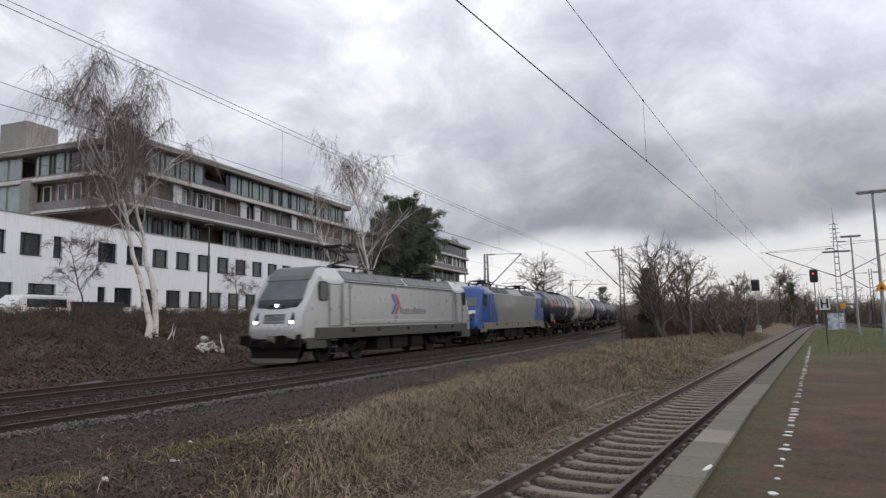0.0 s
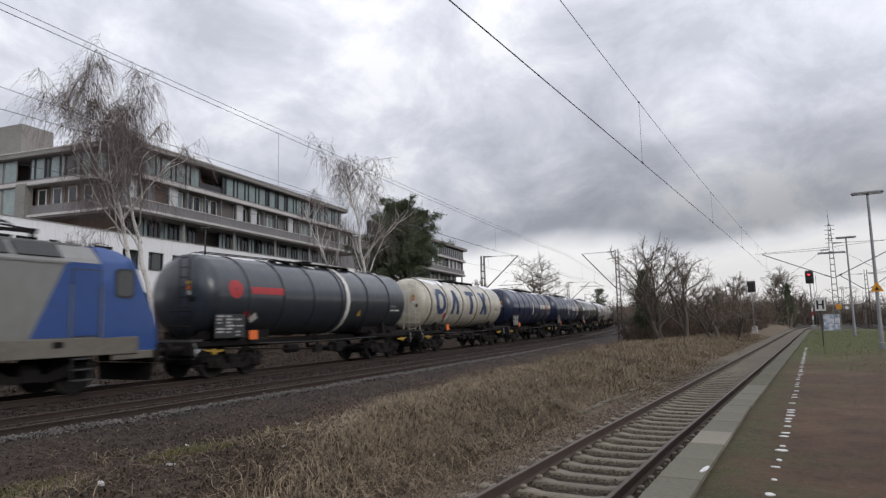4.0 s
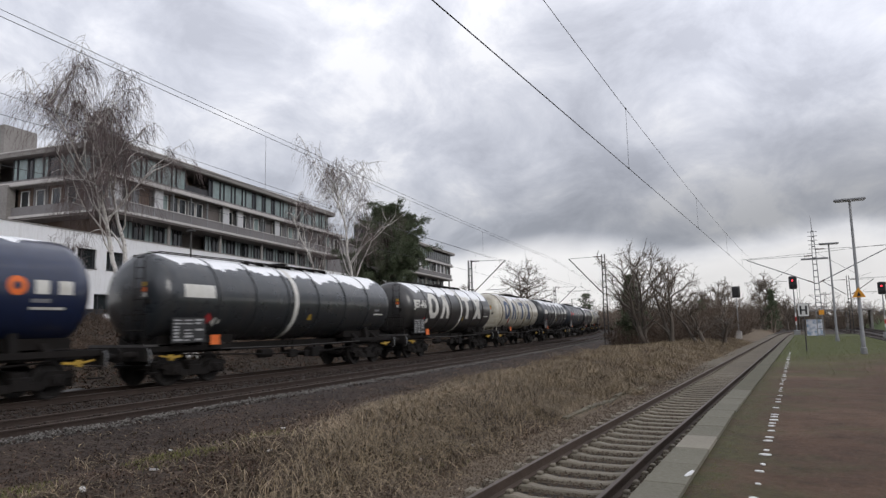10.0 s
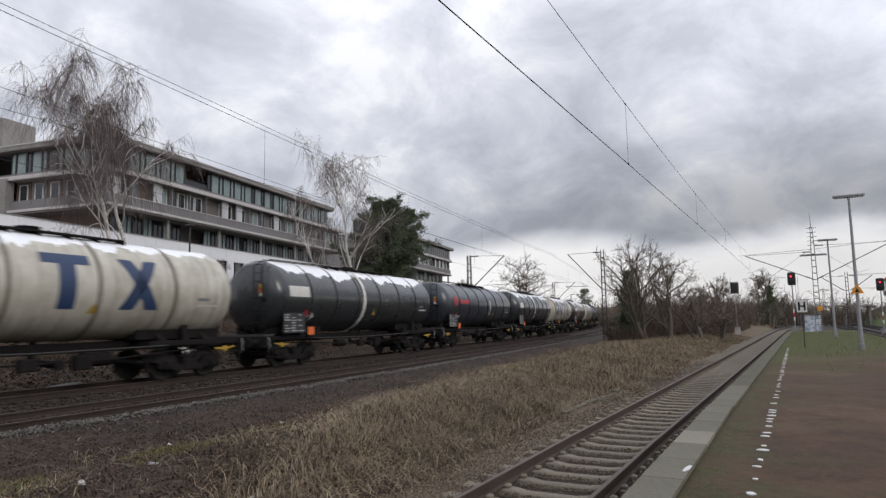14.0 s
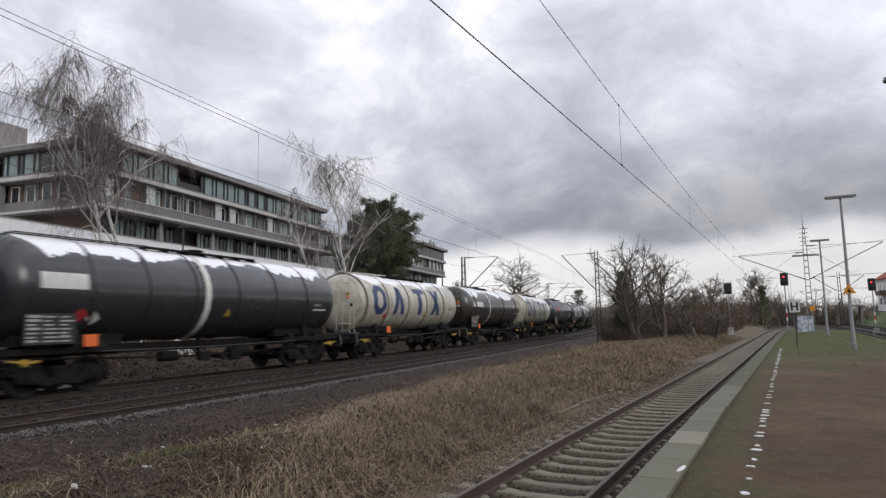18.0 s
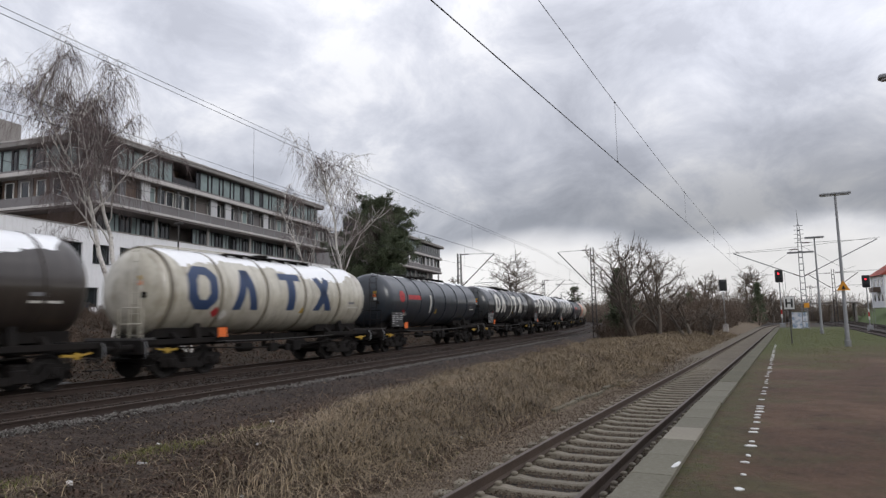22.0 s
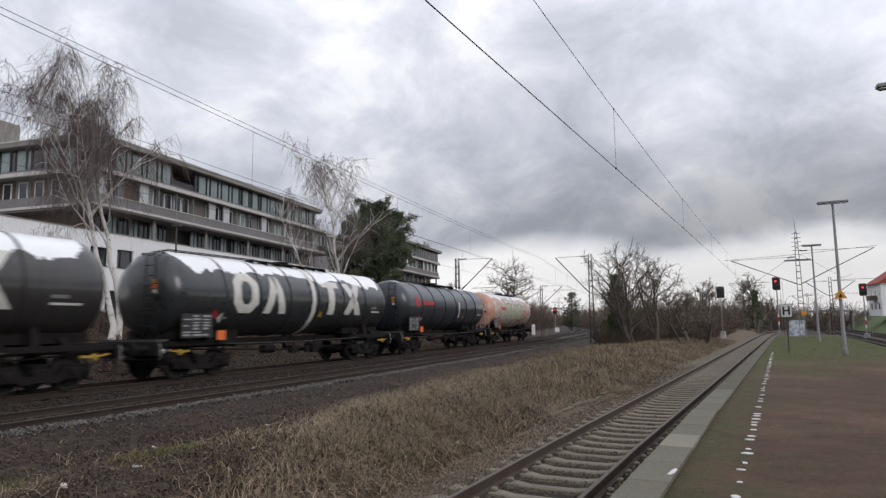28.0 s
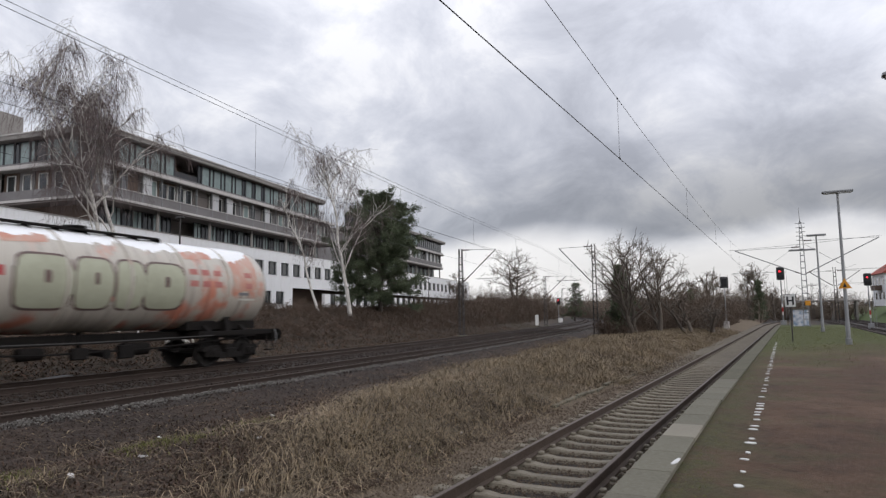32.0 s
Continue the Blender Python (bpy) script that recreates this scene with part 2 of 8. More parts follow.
M["dry_leaf"] = material("dead_leaves", (0.078, 0.046, 0.029), (0.033, 0.022, 0.015), 0.9, grain=2, blotch=0.2, island=0.4)
M["verge"] = material("gritty_verge", (0.145, 0.108, 0.070), (0.066, 0.046, 0.030), 0.95, grain=30, blotch=0.9, bump=0.8, bump_scale=40)
M["thatch"] = material("dry_thatch", (0.150, 0.108, 0.064), (0.055, 0.038, 0.024), 0.95, grain=14, blotch=0.4, bump=0.8, bump_scale=20, mix=(0.4, 0.66))
M["gold_straw"] = material("golden_straw", (0.240, 0.184, 0.112), (0.084, 0.059, 0.037), 0.9, grain=2.0, blotch=0.45, island=0.6)
M["straw"] = material("dry_grass", (0.224, 0.172, 0.107), (0.054, 0.038, 0.025), 0.9, grain=2.5, blotch=0.45, island=0.8)
M["bank_grass"] = material("matted_bank_grass", (0.085, 0.066, 0.036), (0.030, 0.024, 0.015), 0.95, grain=3, blotch=0.3, island=0.45)
M["pale_straw"] = material("bleached_stalks", (0.35, 0.275, 0.182), (0.165, 0.118, 0.073), 0.9, grain=2, blotch=0.3, island=0.4)
M["straw_dark"] = material("matted_grass", (0.074, 0.050, 0.031), (0.020, 0.014, 0.010), 0.95, grain=16, blotch=0.5, bump=1.0, bump_scale=26, mix=(0.4, 0.62))
M["green_blade"] = material("green_grass", (0.092, 0.110, 0.020), (0.125, 0.112, 0.034), 0.9, grain=3, blotch=0.3, island=0.4)
M["rust_leaf"] = material("rusty_leaves", (0.17, 0.085, 0.045), (0.08, 0.045, 0.028), 0.9, grain=2, blotch=0.3, island=0.45)
M["rubbish"] = material("white_plastic", (0.58, 0.57, 0.55), (0.38, 0.37, 0.36), 0.6, grain=10)



def platform_ground():
    """Bare trodden earth that goes over into grass behind the platform, with mossy patches and scattered grit."""
    m = bpy.data.materials.new("trodden_earth")
    m.use_nodes = True
    nt = m.node_tree
    n, l = nt.nodes.new, nt.links.new
    bs = nt.nodes["Principled BSDF"]
    bs.inputs["Roughness"].default_value = 0.95
    tc, sep = n("ShaderNodeTexCoord"), n("ShaderNodeSeparateXYZ")
    l(tc.outputs["Object"], sep.inputs[0])

    def tex(scale, detail=6, rough=0.65):
        t = n("ShaderNodeTexNoise")
        t.inputs["Scale"].default_value, t.inputs["Detail"].default_value, t.inputs["Roughness"].default_value = scale, detail, rough
        l(tc.outputs["Object"], t.inputs["Vector"])
        return t.outputs[0]

    def ramp(source, *stops):
        r = n("ShaderNodeValToRGB")
        while len(r.color_ramp.elements) < len(stops):
            r.color_ramp.elements.new(0.5)
        for e, (p, c) in zip(r.color_ramp.elements, stops):
            e.position, e.color = p, (*c, 1)
        l(source, r.inputs[0])
        return r.outputs[0]

    def mix(fac, a, b):
        x = n("ShaderNodeMix")
        x.data_type = "RGBA"
        l(fac, x.inputs[0])
        l(a, x.inputs[6])
        l(b, x.inputs[7])
        return x.outputs[2]

    def maths(op, a, b):
        x = n("ShaderNodeMath")
        x.operation, x.use_clamp = op, False
        for i, v in enumerate((a, b)):
            if isinstance(v, (int, float)):
                x.inputs[i].default_value = v
            else:
                l(v, x.inputs[i])
        return x.outputs[0]

    earth = ramp(tex(1.6, 9, 0.72), (0.36, (0.033, 0.0162, 0.0077)), (0.5, (0.072, 0.0366, 0.0187)), (0.64, (0.122, 0.0674, 0.0362)))
    grit = ramp(tex(24, 9, 0.85), (0.34, (0.009, 0.0050, 0.0028)), (0.5, (0.064, 0.0330, 0.0180)), (0.66, (0.183, 0.1090, 0.0655)))
    earth = mix(ramp(tex(3.2), (0.40, (0.15,) * 3), (0.60, (0.85,) * 3)), earth, grit)
    moss = ramp(tex(9, 9, 0.8), (0.36, (0.035, 0.0309, 0.0116)), (0.64, (0.085, 0.0783, 0.0276)))
    lawn = ramp(tex(5, 9, 0.78), (0.34, (0.042, 0.0337, 0.0133)), (0.45, (0.046, 0.0510, 0.0098)), (0.66, (0.085, 0.1019, 0.0160)))
    patches = ramp(tex(0.7, 9, 0.7), (0.50, (0.0,) * 3), (0.66, (0.7,) * 3))
    edge = n("ShaderNodeMapRange")
    edge.inputs[1].default_value, edge.inputs[2].default_value = 20.0, 36.0
    l(maths("ADD", maths("ADD", sep.outputs[1], maths("MULTIPLY", sep.outputs[0], -0.9)), maths("MULTIPLY", maths("SUBTRACT", tex(0.35), 0.5), 34.0)), edge.inputs[0])
    strip = n("ShaderNodeMapRange")
    strip.inputs[1].default_value, strip.inputs[2].default_value = -0.25, -0.85
    l(maths("ADD", sep.outputs[0], maths("MULTIPLY", maths("SUBTRACT", tex(1.3), 0.5), 1.3)), strip.inputs[0])
    pale = ramp(tex(6, 9, 0.8), (0.36, (0.086, 0.0459, 0.0254)), (0.64, (0.180, 0.1108, 0.0699)))
    earth = mix(ramp(tex(0.22, 5, 0.6), (0.50, (0.0,) * 3), (0.62, (0.75,) * 3)), earth, pale)
    col = mix(patches, earth, moss)
    col = mix(maths("MULTIPLY", strip.outputs[0], ramp(tex(2.4, 9, 0.75), (0.40, (0.15,) * 3), (0.56, (1.0,) * 3))), col, moss)
    col = mix(edge.outputs[0], col, lawn)
    l(col, bs.inputs["Base Color"])
    bp = n("ShaderNodeBump")
    bp.inputs["Strength"].default_value, bp.inputs["Distance"].default_value = 0.8, 0.03
    l(maths("ADD", tex(22, 8, 0.8), maths("MULTIPLY", tex(3), 1.5)), bp.inputs["Height"])
    l(bp.outputs[0], bs.inputs["Normal"])
    return m


M["earth"] = platform_ground()

# ---- mesh tools ----


class Solid:
    """Vertices and faces of one part, filled piece by piece."""

    def __init__(self):
        self.v, self.f, self.smooth = [], [], []

    def add(self, verts, faces, smooth=False):
        k = len(self.v)
        self.v.extend(tuple(p) for p in verts)
        self.f.extend(tuple(i + k for i in q) for q in faces)
        self.smooth.extend([smooth] * len(faces))
        return self

    def box(self, x0, x1, y0, y1, z0, z1, bevel=0.0):
        if bevel <= 0:
            return self.add([(x, y, z) for z in (z0, z1) for y in (y0, y1) for x in (x0, x1)],
                            [(0, 2, 3, 1), (4, 5, 7, 6), (0, 1, 5, 4), (2, 6, 7, 3), (0, 4, 6, 2), (1, 3, 7, 5)])
        b = min(bevel, (x1 - x0) * 0.45, (y1 - y0) * 0.45, (z1 - z0) * 0.45)
        rings = []
        for z, i in ((z0, b), (z0 + b, 0), (z1 - b, 0), (z1, b)):
            a0, a1, c0, c1 = x0 + i, x1 - i, y0 + i, y1 - i
            rings.append([(a0 + b, c0, z), (a1 - b, c0, z), (a1, c0 + b, z), (a1, c1 - b, z), (a1 - b, c1, z), (a0 + b, c1, z), (a0, c1 - b, z), (a0, c0 + b, z)])
        return self.rings(rings)

    def rings(self, rings, caps=True, smooth=False, closed=True):
        n = len(rings[0])
        k = len(self.v)
        for r in rings:
            self.v.extend(tuple(p) for p in r)
        m = n if closed else n - 1
        for i in range(len(rings) - 1):
            for j in range(m):
                a, b = k + i * n + j, k + i * n + (j + 1) % n
                self.f.append((a, b, b + n, a + n))
                self.smooth.append(smooth)
        if caps:
            self.f.append(tuple(k + j for j in reversed(range(n))))
            self.f.append(tuple(k + (len(rings) - 1) * n + j for j in range(n)))
            self.smooth.extend([False, False])
        return self

    def tube(self, points, radii, sides=8, caps=True, smooth=True):
        """A tube along points; radii one for all or one each."""
        pts = [Vector(p) for p in points]
        if isinstance(radii, (int, float)):
            radii = [radii] * len(pts)
        rings = []
        for i, p in enumerate(pts):
            d = (pts[min(i + 1, len(pts) - 1)] - pts[max(i - 1, 0)]).normalized()
            side = d.cross(Vector((0, 0, 1)) if abs(d.z) < 0.95 else Vector((1, 0, 0))).normalized()
            other = d.cross(side)
            rings.append([p + radii[i] * (math.cos(a) * side + math.sin(a) * other) for a in (2 * math.pi * j / sides for j in range(sides))])
        return self.rings(rings, caps, smooth)

    def lathe(self, profile, origin=(0, 0, 0), axis="y", sides=24, smooth=True):
        """A body of revolution; profile: (along, radius) pairs."""
        rings = []
        for a, r in profile:
            ring = []
            for j in range(sides):
                c, s = r * math.cos(2 * math.pi * j / sides), r * math.sin(2 * math.pi * j / sides)
                ring.append({"x": (a, c, s), "y": (s, a, c), "z": (c, s, a)}[axis])
            rings.append([(p[0] + origin[0], p[1] + origin[1], p[2] + origin[2]) for p in ring])
        return self.rings(rings, True, smooth)

    def prism(self, outline, axis, a, b):
        """An outline of pairs, pushed from a to b along an axis ('x': pairs are y, z; 'y': x, z; 'z': x, y)."""
        def at(p, t):
            return {"x": (t, p[0], p[1]), "y": (p[0], t, p[1]), "z": (p[0], p[1], t)}[axis]
        return self.rings([[at(p, a) for p in outline], [at(p, b) for p in outline]])

    def strut(self, p, q, w, d=None):
        """A flat or square bar from p to q."""
        p, q, d = Vector(p), Vector(q), d or w
        n = (q - p).normalized()
        s = n.cross(Vector((0, 0, 1)) if abs(n.z) < 0.95 else Vector((0, 1, 0))).normalized()
        u = n.cross(s)
        corner = [(-1, -1), (1, -1), (1, 1), (-1, 1)]
        return self.rings([[e + s * (w / 2 * i) + u * (d / 2 * j) for i, j in corner] for e in (p, q)])

    def mesh(self, name, mat):
        me = bpy.data.meshes.new(name)
        me.from_pydata(self.v, [], self.f)
        me.polygons.foreach_set("use_smooth", self.smooth)
        me.materials.append(mat)
        me.update()
        if any(self.smooth):
            me.set_sharp_from_angle(angle=radians(38))
        return me


def part(name, solid, mat, parent=None, label="", at=None):
    """One mesh object, under a thing or a part."""
    me = solid if isinstance(solid, bpy.types.Mesh) else solid.mesh(name, mat)
    ob = new(name, me)
    ob.parent = parent
    if at is not None:
        ob.matrix_basis = at
    return tagged(ob, label)


def thing(name, label, category, at=None, group="", kind=""):
    ob = new(name)
    ob.empty_display_size = 0.3
    if at is not None:
        ob.matrix_basis = at
    return tagged(ob, label, category, group, kind)


def sheet(name, verts, faces, mat, smooth=False):
    """A mesh object from numpy arrays: all triangles or all quads."""
    me = bpy.data.meshes.new(name)
    v, f = np.asarray(verts, np.float32), np.asarray(faces, np.int32)
    me.vertices.add(len(v))
    me.vertices.foreach_set("co", v.ravel())
    me.loops.add(f.size)
    me.loops.foreach_set("vertex_index", f.ravel())
    me.polygons.add(len(f))
    me.polygons.foreach_set("loop_start", np.arange(len(f), dtype=np.int32) * f.shape[1])
    me.polygons.foreach_set("use_smooth", np.full(len(f), smooth))
    me.materials.append(mat)
    me.update(calc_edges=True)
    me.validate()
    return me

# ---- plan: platform track along y, the main line on a long left-hand curve ----


RAIL_Z, MAIN_Z, FAR_Z, PLATFORM_Z = 0.0, 0.41, 0.50, 0.57
TRACK_X, EDGE_X = -3.105, -1.50
CURVE_R, CURVE_Y, FAR_X, NEAR_X = 752.9, -42.1, -16.48, -12.42


def skew(y):
    """How far the platform and its track have moved to the right, y metres along."""
    return 0.0145 * np.clip(np.asarray(y, float) - 12, 0, 130)


def on_line(a, off, z=0.0):
    """The point a metres along the main line, off metres to the right of the far track's middle."""
    if a <= CURVE_Y:
        return Vector((FAR_X + off, a, z))
    p = (a - CURVE_Y) / CURVE_R
    return Vector((FAR_X - CURVE_R + (CURVE_R + off) * math.cos(p), CURVE_Y + (CURVE_R + off) * math.sin(p), z))


def heading(a):
    return 0.0 if a <= CURVE_Y else (a - CURVE_Y) / CURVE_R


def line_off(x, y):
    """Metres to the right of the far track's middle (numpy)."""
    cx = FAR_X - CURVE_R
    return np.where(y < CURVE_Y, x - FAR_X, np.hypot(x - cx, y - CURVE_Y) - CURVE_R)


def beside(x):
    """1 on the platform and its track, 0 away from them."""
    return np.interp(x, [-10, -6, 1.5, 5], [0, 1, 1, 0])


def ground_z(x, y):
    """The height of the ground (numpy arrays)."""
    x, y = np.asarray(x, float), np.asarray(y, float)
    d = line_off(x, y)
    x = x - skew(y) * beside(x)
    bank = np.interp(d, [-400, -60, -20, -14.5, -12, -9.5, -5.5, -3.4, -2.6, -1.7, 1.6, 2.4, 5.5, 5.9, 7.0, 9.0, 12],
                     [4, 2.2, 2.2, 2.85, 2.6, 1.8, 0.6, 0.20, 0.20, 0.29, 0.29, 0.19, 0.28, 0.20, -0.06, -0.05, 0.05])
    side = np.interp(x, [-13, -11, -9.5, -8.0, -6.7, -5.7, -5.0, -4.6, -1.37, -1.27, 5.6, 5.7, 30, 400], [0.05, 0.14, 0.30, 0.30, 0.10, -0.16, -0.26, -0.27, -0.27, 0.52, 0.52, -0.3, -0.3, 0.5])
    side = np.where((x > -1.37) & (x < 5.7), side - (side + 0.27) * np.clip((y - 82) / 4, 0, 1), side)
    w = np.clip((d - 7.5) / 3.0, 0, 1)
    w = np.where(x > -6, 1.0, w)
    z = bank * (1 - w) + side * w
    bumps = 0.05 * np.sin(x * 1.7 + np.sin(y * 0.9)) * np.cos(y * 1.3 + 0.5 * np.sin(x)) + 0.03 * np.sin(3.1 * x + 1.7 * y)
    rough = np.where(((d > 7.2) & (x < -5.2)) | (d < -4), 1.0, 0.0)
    far = np.clip((np.hypot(x, y) - 250) / 400, 0, 1)
    return z * (1 - far) + 1.0 * far + bumps * rough


def grid_axis(lo, hi, near_lo, near_hi, step, ratio=1.25):
    a = list(np.arange(near_lo, near_hi + step / 2, step))
    s = step
    while a[-1] < hi:
        s *= ratio
        a.append(a[-1] + s)
    s = step
    while a[0] > lo:
        s *= ratio
        a.insert(0, a[0] - s)
    return np.array(a)


def build_ground():
    xs = grid_axis(-3000, 3000, -50, 6, 0.4)
    xs = np.sort(np.concatenate([xs, [-1.36, -1.28, 5.61, 5.69]]))
    ys = grid_axis(-3000, 3000, -10, 80, 0.5)
    gx, gy = np.meshgrid(xs, ys)
    wx = gx + skew(gy) * beside(gx)
    plain = np.stack([gx, gy, 0 * gx], -1).reshape(-1, 3)
    v = np.stack([wx, gy, ground_z(wx, gy)], -1).reshape(-1, 3)
    nx, ny = len(xs), len(ys)
    i = np.arange((ny - 1) * nx).reshape(ny - 1, nx)[:, :-1].ravel()
    f = np.stack([i, i + 1, i + nx + 1, i + nx], 1)
    me = sheet("ground", v, f, M["soil"], True)
    me.materials.append(M["straw_dark"])
    me.materials.append(M["earth"])
    me.materials.append(M["lawn"])
    me.materials.append(M["ballast"])
    me.materials.append(M["thatch"])
    me.materials.append(M["verge"])
    c = plain[f].mean(1)
    d = line_off(v[f].mean(1)[:, 0], c[:, 1])
    wob = 0.35 * np.sin(c[:, 1] * 0.8) + 0.25 * np.sin(c[:, 1] * 2.3 + c[:, 0])
    k = np.zeros(len(f), np.int32)
    k[(d < -3.6)] = 1
    k[(d > 9.6 + wob) & (c[:, 0] < -5.2)] = 1
    k[(d > 9.0 + 2 * wob) & (c[:, 0] < -5.2) & (c[:, 1] > 19 + 6 * wob)] = 5
    k[(d > -3.6) & (d < 5.8)] = 4
    k[(c[:, 0] > -5.3) & (c[:, 0] < -1.27)] = 4
    k[(c[:, 0] > -6.2) & (c[:, 0] < -4.5) & (c[:, 1] < 70)] = 6
    k[(c[:, 0] > -1.27) & (c[:, 0] < 5.65) & (c[:, 1] < 84)] = 2
    k[(c[:, 0] > -1.27) & (c[:, 0] < 5.65) & (c[:, 1] >= 84)] = 0
    k[(c[:, 0] > 5.65)] = 4
    k[(c[:, 0] > 16)] = 3
    me.polygons.foreach_set("material_index", k)
    return tagged(new("ground", me), "ground of dry grass, stony soil and bare earth", "ground", kind="structure")


build_ground()

# ---- tracks ----
RAIL = [(-0.075, -0.17), (0.075, -0.17), (0.075, -0.158), (0.012, -0.14), (0.010, -0.045), (0.036, -0.034), (0.036, -0.006), (0.030, 0.0),
        (-0.030, 0.0), (-0.036, -0.006), (-0.036, -0.034), (-0.010, -0.045), (-0.012, -0.14), (-0.075, -0.158)]


def rail_mesh(points, sides, mat):
    """A rail swept along points; sides: the rightward direction at each."""
    g = Solid()
    g.rings([[p + s * u + Vector((0, 0, w)) for u, w in RAIL] for p, s in zip(points, sides)])
    me = g.mesh("rail", mat)
    me.materials.append(M["rail_top"])
    n = len(RAIL)
    k = np.zeros(len(g.f), np.int32)
    k[:n * (len(points) - 1)][np.arange(n * (len(points) - 1)) % n == 7] = 1
    me.polygons.foreach_set("material_index", k)
    return me


def sleeper_mesh(mat):
    g = Solid()
    prof = [(-1.30, 0.15, 0.11), (-1.25, 0.15, -0.005), (-0.55, 0.145, -0.005), (-0.35, 0.125, -0.03), (0.35, 0.125, -0.03), (0.55, 0.145, -0.005), (1.25, 0.15, -0.005), (1.30, 0.15, -0.11)]
    rings = []
    for x, w, z in prof:
        top = min(z, 0.0) - 0.172
        rings.append([(x, -w, -0.34), (x, w, -0.34), (x, w - 0.03, top - 0.02), (x, w - 0.055, top), (x, -w + 0.055, top), (x, -w + 0.03, top - 0.02)])
    g.rings(rings)
    for s in (-1, 1):
        for o in (-1, 1):
            g.box(s * 0.7525 + o * 0.115 - 0.045, s * 0.7525 + o * 0.115 + 0.045, -0.06, 0.06, -0.18, -0.125, 0.015)
    return g.mesh("sleeper", mat)


SLEEPER, OLD_SLEEPER = sleeper_mesh(M["sleeper"]), sleeper_mesh(M["sleeper_old"])


def build_track(name, label, place, turn, lo, hi, step, picked, old=True):
    """place(a, off) and turn(a) give the line; picked: the stretch whose sleepers are single parts."""
    tr = thing(name, label, "track", kind="structure")
    stops = []
    a = lo
    while a < hi:
        stops.append(a)
        a += 4.0 if a < 140 else 8.0
    for off in (-0.7525, 0.7525):
        pts = [place(s, off) for s in stops]
        part("rail", rail_mesh(pts, [Vector((math.cos(turn(s)), math.sin(turn(s)), 0)) for s in stops], M["rust"] if old else M["rust_pale"]), None, tr)
    a = lo
    rest = Solid()
    while a < hi:
        p = place(a, 0)
        if picked[0] <= a <= picked[1]:
            part("sleeper", OLD_SLEEPER if old else SLEEPER, None, tr, at=Matrix.Translation(p) @ pose(0, 0, 0, 0, 0, math.degrees(turn(a))))
        else:
            m = Matrix.Translation(p) @ pose(0, 0, 0, 0, 0, math.degrees(turn(a)))
            c = [m @ Vector(q) for q in ((-1.3, -0.13, -0.19), (1.3, -0.13, -0.19), (1.3, 0.13, -0.19), (-1.3, 0.13, -0.19))]
            d = [q - Vector((0, 0, 0.14)) for q in c]
            rest.rings([d, c])
        a += step
    tagged(part("sleeper_rows", rest, M["sleeper_old"] if old else M["sleeper"], tr), kind="stuff")
    return tr


BEND_Y, BEND_R = 104, 330


def side_turn(a):
    return -0.0145 * (a > 12) - max(a - BEND_Y, 0) / BEND_R


def side_line(a, off):
    """The platform track: straight, then a slow right-hand bend behind the platform's end."""
    x = TRACK_X + float(skew(a))
    if a < BEND_Y:
        return Vector((x + off, a, RAIL_Z))
    p = (a - BEND_Y) / BEND_R
    return Vector((x + BEND_R - (BEND_R - off) * math.cos(p), BEND_Y + (BEND_R - off) * math.sin(p), RAIL_Z))


build_track("platform_track", "rusty rails on concrete sleepers beside the platform", side_line, side_turn, -20, 230, 0.625, (-9, 75), False)
build_track("main_track_near", "empty main line track on a ballast bed", lambda a, o: on_line(a, NEAR_X - FAR_X + o, MAIN_Z), heading, -60, 330, 0.6, (0, 95))
build_track("main_track_far", "main line track that carries the tank train", lambda a, o: on_line(a, o, FAR_Z), heading, -60, 330, 0.6, (0, 95))
for x in (8.6, 13.0):
    build_track("station_track", "rusty track beyond the platform", lambda a, o, x=x: Vector((x + o, a, -0.02)), lambda a: 0.0, 10, 260, 0.6, (9999, 9999))


def stone_cloud(name, label, centres, sizes, mat, seed):
    """Many broken stones in one mesh of kind stuff."""
    rs = np.random.RandomState(seed)
    base = np.array([(1, 0, 0), (-1, 0, 0), (0, 1, 0), (0, -1, 0), (0, 0, 0.8), (0, 0, -0.8)], float)
    tri = np.array([(0, 2, 4), (2, 1, 4), (1, 3, 4), (3, 0, 4), (2, 0, 5), (1, 2, 5), (3, 1, 5), (0, 3, 5)])
    n = len(centres)
    v = base[None] * (0.65 + 0.7 * rs.rand(n, 6, 1))
    a, b = rs.rand(n) * 6.28, rs.rand(n) * 6.28
    ca, sa, cb, sb = np.cos(a), np.sin(a), np.cos(b), np.sin(b)
    x, y, z = v[..., 0], v[..., 1], v[..., 2]
    x, y = ca[:, None] * x - sa[:, None] * y, sa[:, None] * x + ca[:, None] * y
    y, z = cb[:, None] * y - sb[:, None] * z, sb[:, None] * y + cb[:, None] * z
    v = np.stack([x, y, z], -1) * np.asarray(sizes)[:, None, None] + np.asarray(centres)[:, None]
    f = tri[None] + 6 * np.arange(n)[:, None, None]
    ob = new(name, sheet(name, v.reshape(-1, 3), f.reshape(-1, 3), mat))
    return tagged(ob, label, "ballast", kind="stuff")


def arc_points(a, off):
    """on_line for numpy arrays."""
    p = np.maximum(a - CURVE_Y, 0) / CURVE_R
    x = np.where(a <= CURVE_Y, FAR_X + off, FAR_X - CURVE_R + (CURVE_R + off) * np.cos(p))
    y = np.where(a <= CURVE_Y, a, CURVE_Y + (CURVE_R + off) * np.sin(p))
    return x, y


M["grey_stone"] = material("grey_siding_stone", (0.120, 0.088, 0.060), (0.062, 0.044, 0.030), 0.9, grain=20, blotch=4, island=0.3)


